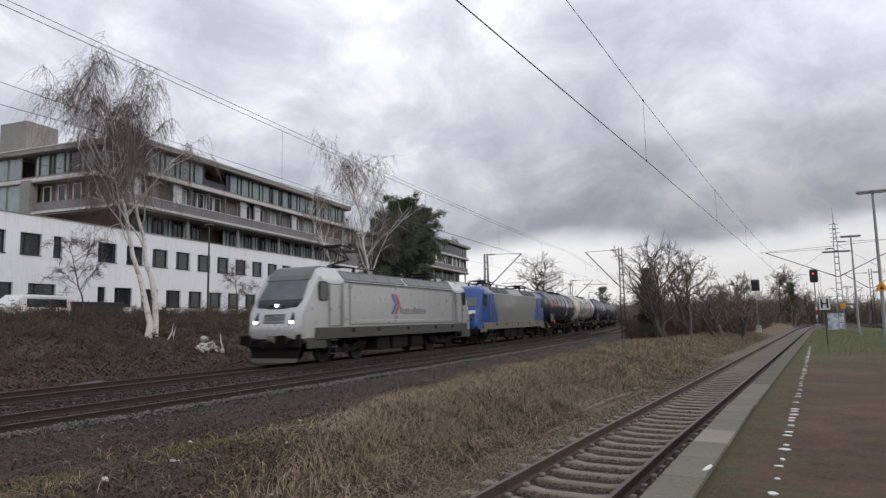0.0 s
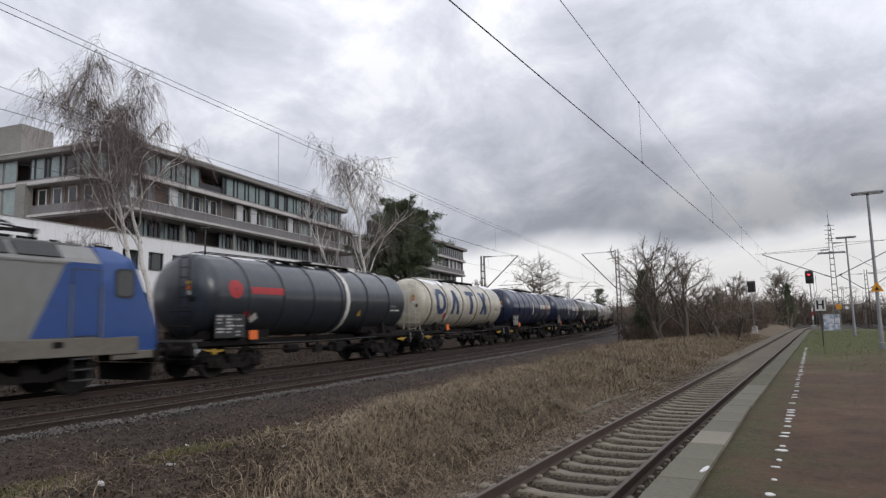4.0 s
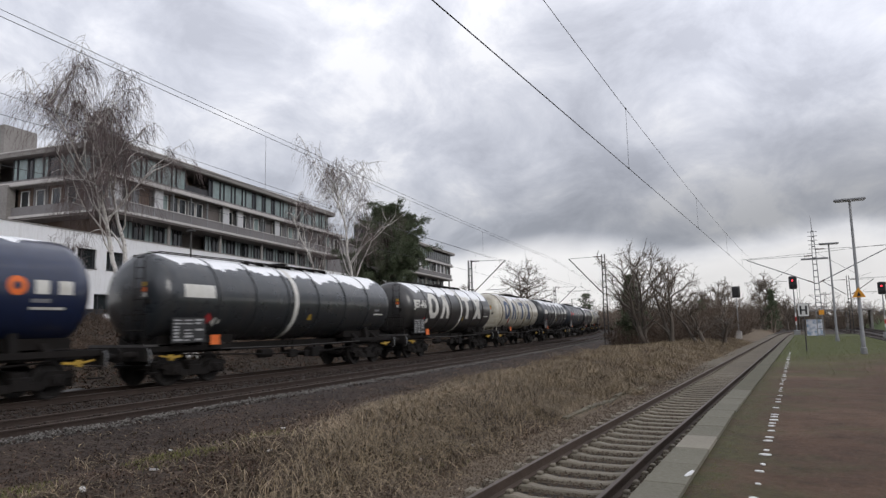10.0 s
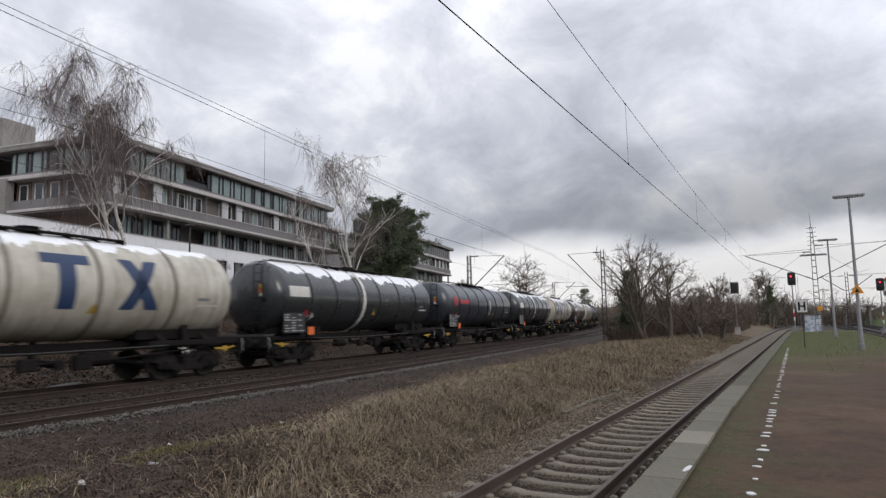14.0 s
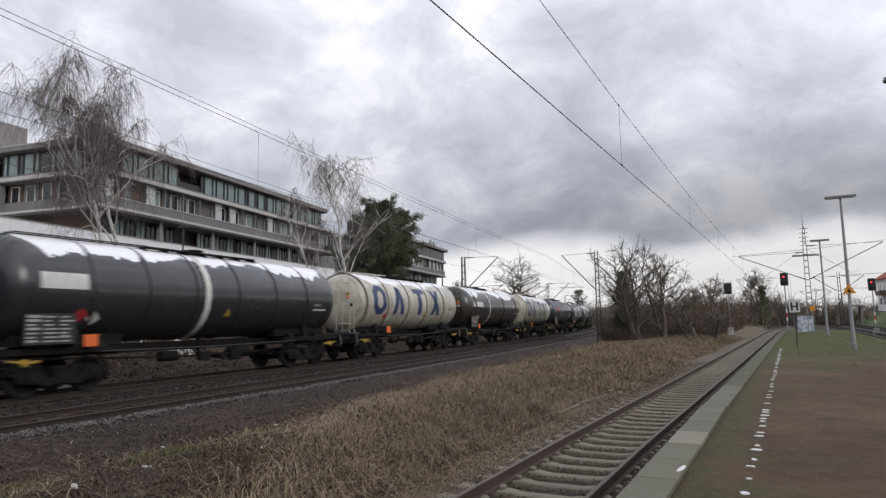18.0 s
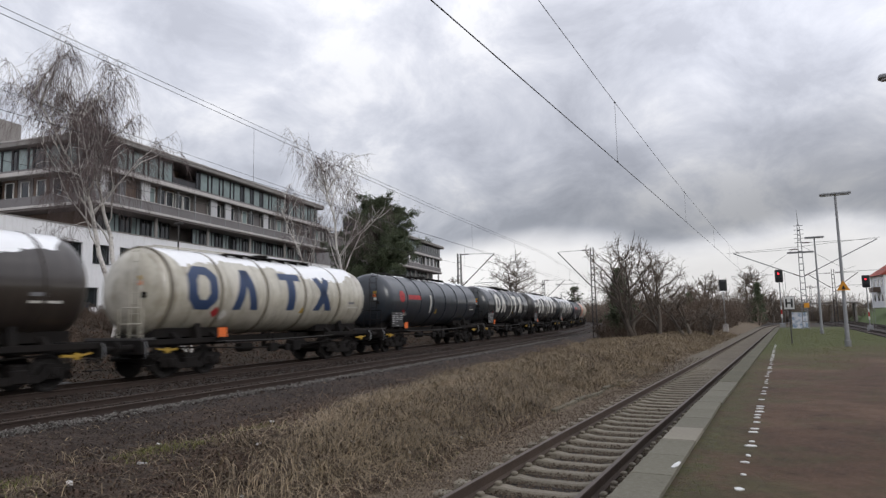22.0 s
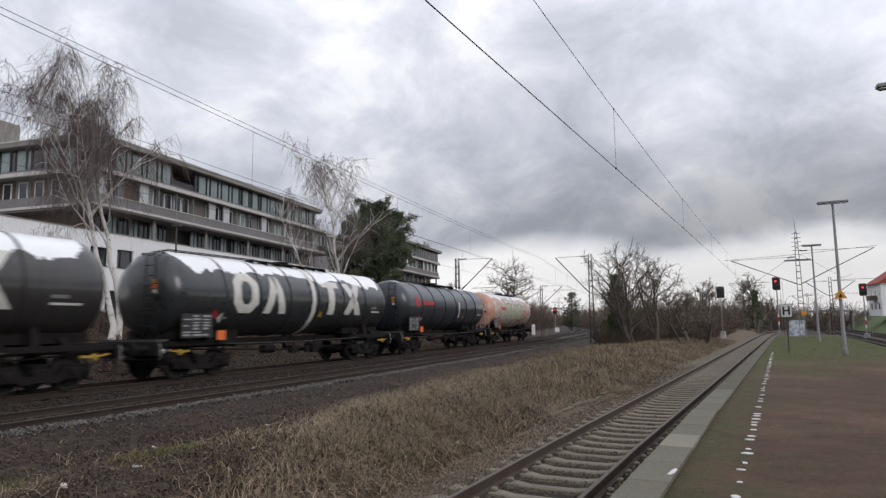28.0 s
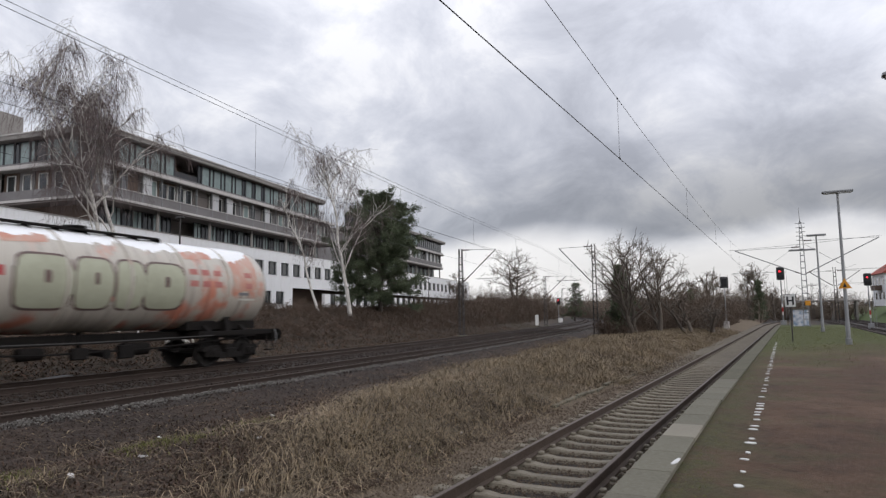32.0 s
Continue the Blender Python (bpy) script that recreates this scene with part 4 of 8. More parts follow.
def tank_wagon(k, paint, label, style):
    length = TRAIN_S[k + 1] - TRAIN_S[k]
    v = thing("tank_wagon", label, "tank wagon", group="wagons of the tank train")
    MOVERS.append((v, k, length))
    R, zc = 1.47, 2.80
    h = length / 2 - 1.02
    lead = -h
    # barrel with dished ends
    prof = [(-h, 0.02), (-h + 0.03, 0.55), (-h + 0.12, 1.02), (-h + 0.27, 1.30), (-h + 0.48, 1.44), (-h + 0.75, R)]
    prof = prof + [(-a, r) for a, r in reversed(prof)]
    tank = part("tank", Solid().lathe(prof, (0, 0, zc), "y", 56), paint, v)
    # rings on the barrel
    for y in style.get("rings", (-5.0, -3.1, -1.17, 0.85, 2.95, 4.95)):
        g = Solid().lathe([(y - 0.05, R - 0.01), (y - 0.05, R + 0.035), (y + 0.05, R + 0.035), (y + 0.05, R - 0.01)], (0, 0, zc), "y", 48, False)
        part("ring", g, style.get("ring_paint", paint), tank)
    # frame: sills, headstocks, saddles
    for s in (-1, 1):
        for e in (-1, 1):
            y0, y1 = sorted((e * (length / 2 - 0.745), e * (length / 2 - 4.39)))
            part("side_sill", Solid().box(s * 1.12 - 0.05, s * 1.12 + 0.05, y0, y1, 1.08, 1.25, 0.01), P["under"], v)
        part("centre_sill", Solid().box(s * 0.30 - 0.05, s * 0.30 + 0.05, -length / 2 + 0.65, length / 2 - 0.65, 0.98, 1.26), P["under"], v)
    for e in (-1, 1):
        y0, y1 = sorted((e * (length / 2 - 0.62), e * (length / 2 - 0.74)))
        part("headstock", Solid().box(-1.28, 1.28, y0, y1, 0.82, 1.26, 0.015), P["under"], v)
        y0, y1 = sorted((e * (length / 2 - 4.4), e * (length / 2 - 4.55)))
        part("cross_beam", Solid().box(-1.15, 1.15, y0, y1, 1.0, 1.25), P["under"], v)
    for e in (-1, 1):
        g = Solid()
        y = e * (h - 2.1)
        for dy, top, w in ((-0.9, 0.55, 0.12), (0.0, 0.78, 0.12), (0.9, 0.55, 0.12)):
            arc = [(1.49 * math.sin(a), zc - 1.49 * math.cos(a)) for a in (-top + 2 * top * j / 12 for j in range(13))]
            g.prism([(-1.15, 1.24)] + arc + [(1.15, 1.24)], "y", y + dy - w, y + dy + w)
        arc = [(1.478 * math.sin(a), zc - 1.478 * math.cos(a)) for a in (-0.62 + 1.24 * j / 12 for j in range(13))]
        g.prism([(-0.85, 1.3)] + arc + [(0.85, 1.3)], "y", y - 1.7, y + 1.7)
        part("saddle", g, P["under"], v)
        buffer_set(v, e * length / 2, e, P["under"])
    # walkway with rail on the crown, manhole
    g = Solid()
    w0, w1 = style.get("walk", (-2.6, 2.6))
    for x in (-0.42, 0.42):
        g.box(x - 0.16, x + 0.16, w0, w1, zc + R + 0.03, zc + R + 0.07)
    for i in range(7):
        y = w0 + (w1 - w0) * i / 6
        g.box(-0.6, 0.6, y - 0.025, y + 0.025, zc + R - 0.14, zc + R + 0.035)
    part("walkway", g, P["under"], v)
    part("manhole", Solid().lathe([(zc + R - 0.05, 0.30), (zc + R + 0.16, 0.30), (zc + R + 0.16, 0.35), (zc + R + 0.2, 0.34), (zc + R + 0.23, 0.05)], (0, (w0 + w1) / 2, 0), "z", 18), P["under"], v)
    # ladder at the leading end
    g = Solid()
    for x in (0.45, 0.85):
        g.tube([(x, lead - 0.16, 1.25), (x, lead - 0.16, zc + R - 0.3), (x * 0.8, lead + 0.5, zc + R + 0.02), (x * 0.8, w0, zc + R + 0.05)], 0.02, 6)
    for i in range(9):
        z = 1.4 + 0.33 * i
        g.tube([(0.45, lead - 0.16, z), (0.85, lead - 0.16, z)], 0.014, 5)
    part("ladder", g, style.get("ladder", P["under"]), v)
    g = Solid()
    for x in (0.2, 1.2):
        g.tube([(x, -length / 2 + 0.68, 1.26), (x, -length / 2 + 0.68, 2.25)], 0.02, 6)
    for z in (1.75, 2.25):
        g.tube([(0.2, -length / 2 + 0.68, z), (1.2, -length / 2 + 0.68, z)], 0.02, 6)
    part("hand_rail", g, style.get("ladder", P["under"]), v)
    for y in (-length / 2 + 0.95, length / 2 - 0.95):
        g = Solid()
        for d in (-0.17, 0.17):
            g.strut((1.22, y + d, 1.15), (1.22, y + d, 0.45), 0.03)
        for z in (0.47, 0.80):
            g.box(1.12, 1.34, y - 0.2, y + 0.2, z - 0.015, z + 0.015)
        part("step", g, P["under"], v)
    # outlet valve, pipes and brake gear under the barrel
    g = Solid()
    g.tube([(0.0, 0.3, 1.35), (0.0, 0.3, 0.78), (1.15, 0.3, 0.72)], 0.10, 10)
    g.lathe([(1.13, 0.14), (1.24, 0.14), (1.25, 0.05)], (0, 0.3, 0.72), "x", 14)
    part("outlet_pipe", g, P["under"], v)
    part("brake_cylinder", Solid().lathe([(-1.9, 0.02), (-1.88, 0.17), (-1.2, 0.17), (-1.15, 0.05)], (0.55, 0, 0.80), "y", 14), P["under"], v)
    part("air_tank", Solid().lathe([(1.3, 0.02), (1.35, 0.20), (2.3, 0.20), (2.35, 0.02)], (0.5, 0, 0.78), "y", 14), P["under"], v)
    g = Solid().tube([(0.95, -length / 2 + 2.0, 0.98), (1.05, -1.5, 0.78), (1.05, 2.0, 0.78), (0.95, length / 2 - 2.0, 0.98)], 0.03, 6)
    part("brake_rod", g, P["under"], v)
    part("brake_wheel", Solid().tube([(1.26, 2.75 + 0.22 * math.cos(a), 0.85 + 0.22 * math.sin(a)) for a in (0.524 * j for j in range(13))], 0.02, 6), P["under"], v)
    for e, d0, d1 in ((-1, 1.25, 2.05), (1, 1.0, 1.9)):
        y0, y1 = e * (length / 2 - d0), e * (length / 2 - d1)
        g = Solid().strut((1.2, y0, 0.97), (1.24, (y0 + y1) / 2, 0.90), 0.06, 0.05).strut((1.24, (y0 + y1) / 2, 0.90), (1.22, y1, 0.93), 0.05, 0.07)
        g.lathe([(1.16, 0.10), (1.26, 0.10), (1.27, 0.03)], (0, (y0 + y1) / 2, 0.90), "x", 12)
        if e < 0 or style["marks"] != "spray":
            part("release_handle", g, P["yellow"], v, "yellow brake handle")
    # end platform with pale edge, toe boards and corner grips
    y0, y1 = -length / 2 + 0.66, -h + 0.12
    part("end_platform", Solid().box(-1.2, 1.2, y0, y1, 1.27, 1.31, 0.005), P["under"], v)
    part("platform_edge", Solid().box(-1.22, 1.22, y0 - 0.03, y0, 1.25, 1.33, 0.005).box(1.20, 1.235, y0, y1, 1.255, 1.325, 0.005), M["darksteel"], v, "worn steel edge")
    for e in (-1, 1):
        y = e * (length / 2 - 0.72)
        part("corner_grip", Solid().tube([(1.27, y, 1.22), (1.36, y, 1.10), (1.36, y, 0.80), (1.27, y, 0.70)], 0.018, 6), M["galv"], v)
        y = e * (length / 2 - 2.85)
        for d in (-1.5, 1.5):
            part("brake_shoe", Solid().box(0.70, 0.86, y + d - 0.05, y + d + 0.05, 0.28, 0.72, 0.02).strut((0.78, y + d, 0.7), (0.78, y + d * 0.85, 1.0), 0.05), P["under"], v)
    # small labels and a lamp bracket on the leading dish
    zl = zc + 0.42
    for i, c in enumerate((P["yellow"], P["orange"], P["letter_white"])):
        r = 0.62
        part("end_label", Solid().box(r - 0.09, r + 0.09, lead + 0.035, lead + 0.05, zl - 0.17 * i - 0.07, zl - 0.17 * i + 0.06), c, v)
    part("lamp_bracket", Solid().box(0.72, 0.88, lead + 0.0, lead + 0.10, zc - 0.22, zc - 0.04, 0.02), P["under"], v)
    # discharge gear on the flank under the middle
    for y0, y1, z0, z1 in ((0.75, 1.25, 0.55, 0.95), (-0.75, -0.25, 0.6, 0.92)):
        y = (y0 + y1) / 2
        part("valve_box", Solid().box(0.97, 1.2, y0, y1, z0, z1, 0.03).strut((1.1, y, z1 - 0.02), (1.1, y, 1.3), 0.06), P["under"], v)
    part("long_pipe", Solid().tube([(1.17, -length / 2 + 3.9, 1.10), (1.17, -0.3, 1.06), (1.17, length / 2 - 3.9, 1.10)], 0.02, 6), M["darksteel"], v)
    part("cable_run", Solid().tube([(1.17, -0.95, 1.3), (1.30, -0.9, 1.9 - 0.5), (1.05, -0.85, 1.0)], 0.03, 6), P["under"], v)
    # placards
    bx = style.get("board", -h + 1.12)
    if style.get("board_plate", True):
        b = part("data_panel", Solid().box(1.44, 1.46, bx - 0.7, bx + 0.7, 1.35, 2.15), P["black_panel"], v, "black panel with rows of small white writing")
        rs = random.Random(k)
        for i in range(7):
            for j in range(3):
                y = bx - 0.64 + 0.45 * j
                if rs.random() < 0.82:
                    part("writing_bar", Solid().box(1.46, 1.466, y, y + rs.uniform(0.18, 0.40), 1.41 + 0.105 * i, 1.452 + 0.105 * i + rs.choice((0, 0.02))), P["grey_letter"], b)
        for d in (-0.5, 0.5):
            part("strut", Solid().strut((1.2, bx + d, 1.2), (1.45, bx + d, 1.4), 0.04), P["under"], b)
    hz = part("hazard_plate", Solid().box(1.40, 1.415, bx + 1.0, bx + 1.42, 1.25, 1.58), P["orange"], v, "orange hazard plate")
    part("bracket", Solid().strut((1.15, bx + 1.2, 1.15), (1.40, bx + 1.2, 1.35), 0.05), P["under"], hz)
    for d, c in ((0.0, P["red"]), (0.36, P["letter_white"])):
        g = Solid()
        y, hh = bx + style.get("diamond", 0.92) + d * 1.15, -0.72 - 0.3 * d
        wrap(g, [[(y - 0.23, hh), (y, hh - 0.23), (y + 0.23, hh), (y, hh + 0.23)]], R + 0.012, zc, 6)
        part("danger_label", g, c, tank)
    marks(style, tank, R, zc, h, v)
    if SNOW[k - 2]:
        part("snow", snow_cover(SNOW[k - 2], h, R, zc, k), None, tank, "thin white snow lying on the crown")
    add_bogies(v, length / 2 - 2.85, 1.8, WAGON_R, WAGON_BOGIE, WAGON_WHEEL)
    return v


# windscreen grey made lighter: the mirrored sky is put into its base colour
P["screen"] = material("sky_pale_windscreen", (0.075, 0.09, 0.095), (0.05, 0.06, 0.064), 0.08, grain=2, blotch=0.5, spec=0.8)
P["grey_letter"] = material("dusty_white_lettering", (0.40, 0.40, 0.40), (0.28, 0.28, 0.28), 0.6, grain=6)
P["black_panel"] = material("black_panel", (0.02, 0.02, 0.022), (0.03, 0.03, 0.03), 0.5, grain=10)


def marks(style, tank, R, zc, h, v):
    """Painted marks on the barrel's side."""
    def put(name, quads, mat, label="", lift=0.006):
        g = Solid()
        wrap(g, quads, R + lift, zc)
        me, bm = g.mesh(name, mat), bmesh.new()
        bm.from_mesh(me)
        bmesh.ops.remove_doubles(bm, verts=bm.verts, dist=0.002)
        bm.to_mesh(me)
        bm.free()
        return part(name, me, None, tank, label)

    kind = style["marks"]
    y0 = style.get("mark_at", 0.0)
    if kind in ("big", "big_jet"):
        mat = style["letters"]
        hh = 1.55
        ys = style["at"]
        put("painted_shape", shape_block(y0 + ys[0], hh, 1.38, 0.40, 0.15), mat, "large rounded painted block")
        put("painted_shape", shape_wedge(y0 + ys[1], hh, 1.4, 0.15), mat, "large wedge-shaped painted block")
        put("painted_shape", shape_bar(y0 + ys[2] - 0.1, hh, 0.50, 0.15) + shape_bar(y0 + ys[2] - 0.1, 0.32, 1.4, 0.78), mat, "large upright painted block")
        put("painted_shape", shape_waist(y0 + ys[3], hh, style.get("wide", 1.65), 0.15), mat, "large waisted painted block")
        if style.get("band"):
            put("painted_band", [[(style["band"] - 0.14, -2.0), (style["band"] + 0.14, -2.0), (style["band"] + 0.14, 2.6), (style["band"] - 0.14, 2.6)]], mat, "white band round the barrel", 0.042)
        if kind == "big_jet":
            text_on_side("JET-A1", v, R + 0.02, zc, -5.85, 0.0, 0.60, P["letter_white"])
    elif kind == "small":
        put("painted_logo", shape_bar(-5.9, 0.44, 1.36, 0.22), P["letter_white"], "small white painted block")
        put("painted_band", [[(y0 - 0.13, -2.0), (y0 + 0.13, -2.0), (y0 + 0.13, 2.6), (y0 - 0.13, 2.6)]], P["letter_white"], "white band round the barrel", 0.04)
    elif kind == "red":
        put("painted_logo", shape_ring(-5.7, 0.66, 0.7, 0.30, 0.22), P["red"], "round red painted mark")
        put("painted_logo", shape_bar(-4.0, 0.26, 1.85, 0.2), P["red"], "red bar in place of a name")
        if style.get("band"):
            put("painted_band", [[(y0 - 0.13, -2.0), (y0 + 0.13, -2.0), (y0 + 0.13, 2.6), (y0 - 0.13, 2.6)]], P["letter_white"], "white band round the barrel", 0.04)
        else:
            put("level_gauge", shape_bar(y0, 1.1, 0.2, -0.15), P["letter_white"], "white upright gauge strip", 0.045)
    elif kind == "blue":
        for i, w in enumerate((0.42, 0.30, 0.28, 0.26, 0.34, 0.28, 0.30)):
            y = 2.15 + 0.63 * i
            put("painted_logo", shape_bar(y, 0.36, w * 1.3, 0.1) if i != 4 else shape_ring(y, 0.5, 0.5, 0.15, 0.12), P["orange"] if i == 4 else P["letter_white"])
        put("level_gauge", shape_bar(-0.28, 1.15, 0.26, 0.0), P["letter_white"], "white upright gauge strip", 0.045)
        put("writing_bar", shape_bar(3.6, 0.12, 0.9, -0.55), P["bars"])
    elif kind == "vtg":
        put("painted_logo", [[(-6.25, 0.0), (-5.65, 0.0), (-5.9, 0.42), (-6.0, 0.42)]], P["letter_white"], "white painted wedge")
        put("painted_logo", shape_bar(-4.63, 0.36, 1.5, 0.2), P["letter_white"], "white bar in place of a name")
        put("painted_band", [[(y0 - 0.12, -2.0), (y0 + 0.12, -2.0), (y0 + 0.12, 2.6), (y0 - 0.12, 2.6)]], P["letter_white"], "white band round the barrel", 0.04)
    elif kind == "spray":
        put("painted_logo", [[(-6.1, 0.22), (-5.75, -0.22), (-5.4, 0.22), (-5.75, 0.66)]], P["red"], "red painted diamond")
        put("painted_logo", shape_bar(-3.77, 0.26, 1.8, 0.15), P["red"], "faded red bar in place of a name")
        for y, w in ((-1.4, 1.62), (0.04, 1.2), (1.23, 1.0), (2.52, 1.6)):
            put("spray_outline", shape_pad(y - 0.4, 1.60, w * 1.10, -0.1), P["marks_dark"])
            put("spray_fill", shape_pad(y - 0.4, 1.46, w * 1.0, -0.1), P["pale_green"], "", 0.012)
            put("spray_hole", shape_pad(y - 0.35, 0.34, w * 0.12, 0.05), P["marks_dark"], "", 0.016)
        g = Solid().lathe([(-h - 0.004, 0.03), (-h + 0.026, 0.554), (-h + 0.116, 1.024), (-h + 0.266, 1.304), (-h + 0.477, 1.445), (-h + 0.75, R + 0.004)], (0, 0, zc), "y", 56)
        part("sprayed_end", g, P["salmon"], tank, "salmon spray paint over the leading end")
        for y0p, y1p, z0p, z1p in ((-h + 0.76, -5.1, 0.75, 2.1), (-4.9, -3.2, 0.8, 1.8), (-2.9, -1.3, 0.95, 1.9), (2.9, 4.6, 0.9, 1.9), (5.1, 6.6, -0.2, 1.7)):
            put("spray_patch", [[(y0p + 0.1, z0p), (y1p - 0.25, z0p + 0.12), (y1p, z1p), (y0p, z1p - 0.1)]], P["salmon"], "", 0.007)
        for y in (3.5, 4.05, 4.6, 6.15):
            for z in (0.05, 0.45):
                put("spray_stroke", shape_bar(y - 0.2, 0.20, 0.36, z), P["faded_red"])
    put("writing_bar", shape_bar(h - 1.5, 0.07, 0.9, -0.45), P["letter_white"])
    put("writing_bar", shape_bar(h - 1.7, 0.10, 0.5, -0.25), P["bars"])
    put("warning_label", [[(0.9 + y0, -0.75), (1.25 + y0, -0.75), (1.09 + y0, -0.45), (1.06 + y0, -0.45)]], P["yellow"])


P["salmon"] = material("salmon_spray", (0.52, 0.21, 0.14), (0.50, 0.38, 0.31), 0.45, grain=2.5, blotch=0.7, mix=(0.42, 0.62), coat=0.3)
P["faded_red"] = material("faded_red_spray", (0.40, 0.12, 0.11), (0.46, 0.22, 0.18), 0.6, grain=5, blotch=2)
P["marks_dark"] = material("dark_spray", (0.10, 0.07, 0.065), (0.16, 0.10, 0.09), 0.6, grain=3)


def text_on_side(words, v, x, zc, y, z, size, mat):
    cu = bpy.data.curves.new("lettering", "FONT")
    cu.body, cu.size, cu.extrude, cu.align_x, cu.offset = words, size, 0.006, "CENTER", 0.028
    ob = new("lettering", cu)
    dep = bpy.context.evaluated_depsgraph_get()
    me = bpy.data.meshes.new_from_object(ob.evaluated_get(dep))
    bpy.data.objects.remove(ob)
    me.materials.clear()
    me.materials.append(mat)
    tilt = z / x
    for p in me.vertices:
        u, w, d = p.co
        a = tilt + w / x
        p.co = ((x + d) * math.cos(a), y + u, zc + (x + d) * math.sin(a))
    return part("lettering", me, None, v, words + " in white letters")


def loco_body(stations, skirt_z, smooth=False):
    """stations: (y, half width, floor, shoulder height, roof half width, roof height)."""
    g = Solid()
    rings = []
    for y, w, z0, zs, wr, zt in stations:
        zm = z0 + 0.62 * (zs - z0)
        rings.append([(-w, y, z0), (w, y, z0), (w + 0.0, y, zm), (w - 0.02, y, zs), (w - 0.10, y, zs + 0.25 * (zt - zs)), (wr, y, zt - 0.02), (wr * 0.5, y, zt), (-wr * 0.5, y, zt),
                      (-wr, y, zt - 0.02), (-w + 0.10, y, zs + 0.25 * (zt - zs)), (-w + 0.02, y, zs), (-w, y, zm)])
    g.rings(rings, True, smooth)
    return g


def pantograph(v, y, z, raised, mat):
    g = Solid()
    for x in (-0.55, 0.55):
        for d in (-0.8, 0.8):
            g.lathe([(z, 0.09), (z + 0.06, 0.05), (z + 0.12, 0.09), (z + 0.18, 0.05), (z + 0.24, 0.08)], (x, y + d, 0), "z", 10)
        g.strut((x, y - 0.9, z + 0.27), (x, y + 0.9, z + 0.27), 0.07)
    g.strut((-0.6, y, z + 0.27), (0.6, y, z + 0.27), 0.09)
    top = raised
    knee = (0, y + 1.25, z + 0.42 + 0.45 * top)
    head = (0, y - 0.15, z + 0.42 + 1.05 * top)
    g.tube([(0, y - 0.5, z + 0.3), knee], 0.05, 6)
    for s in (-1, 1):
        g.tube([knee, (s * 0.4, head[1], head[2])], 0.025, 6)
    for d in (-0.2, 0.2):
        g.tube([(-0.95, head[1] + d, head[2] - 0.12), (-0.6, head[1] + d, head[2] + 0.06), (0.6, head[1] + d, head[2] + 0.06), (0.95, head[1] + d, head[2] - 0.12)], 0.03, 6)
    g.strut((-0.4, head[1], head[2]), (0.4, head[1], head[2]), 0.06)
    part("pantograph", g, mat, v)


def panel(name, corners, mat, v, t=0.01, label=""):
    """A thin plate with four corners, pushed out along its normal."""
    c = [Vector(q) for q in corners]
    n = (c[1] - c[0]).cross(c[3] - c[0]).normalized() * t
    return part(name, Solid().rings([[q - n for q in c], [q + n for q in c]]), mat, v, label)


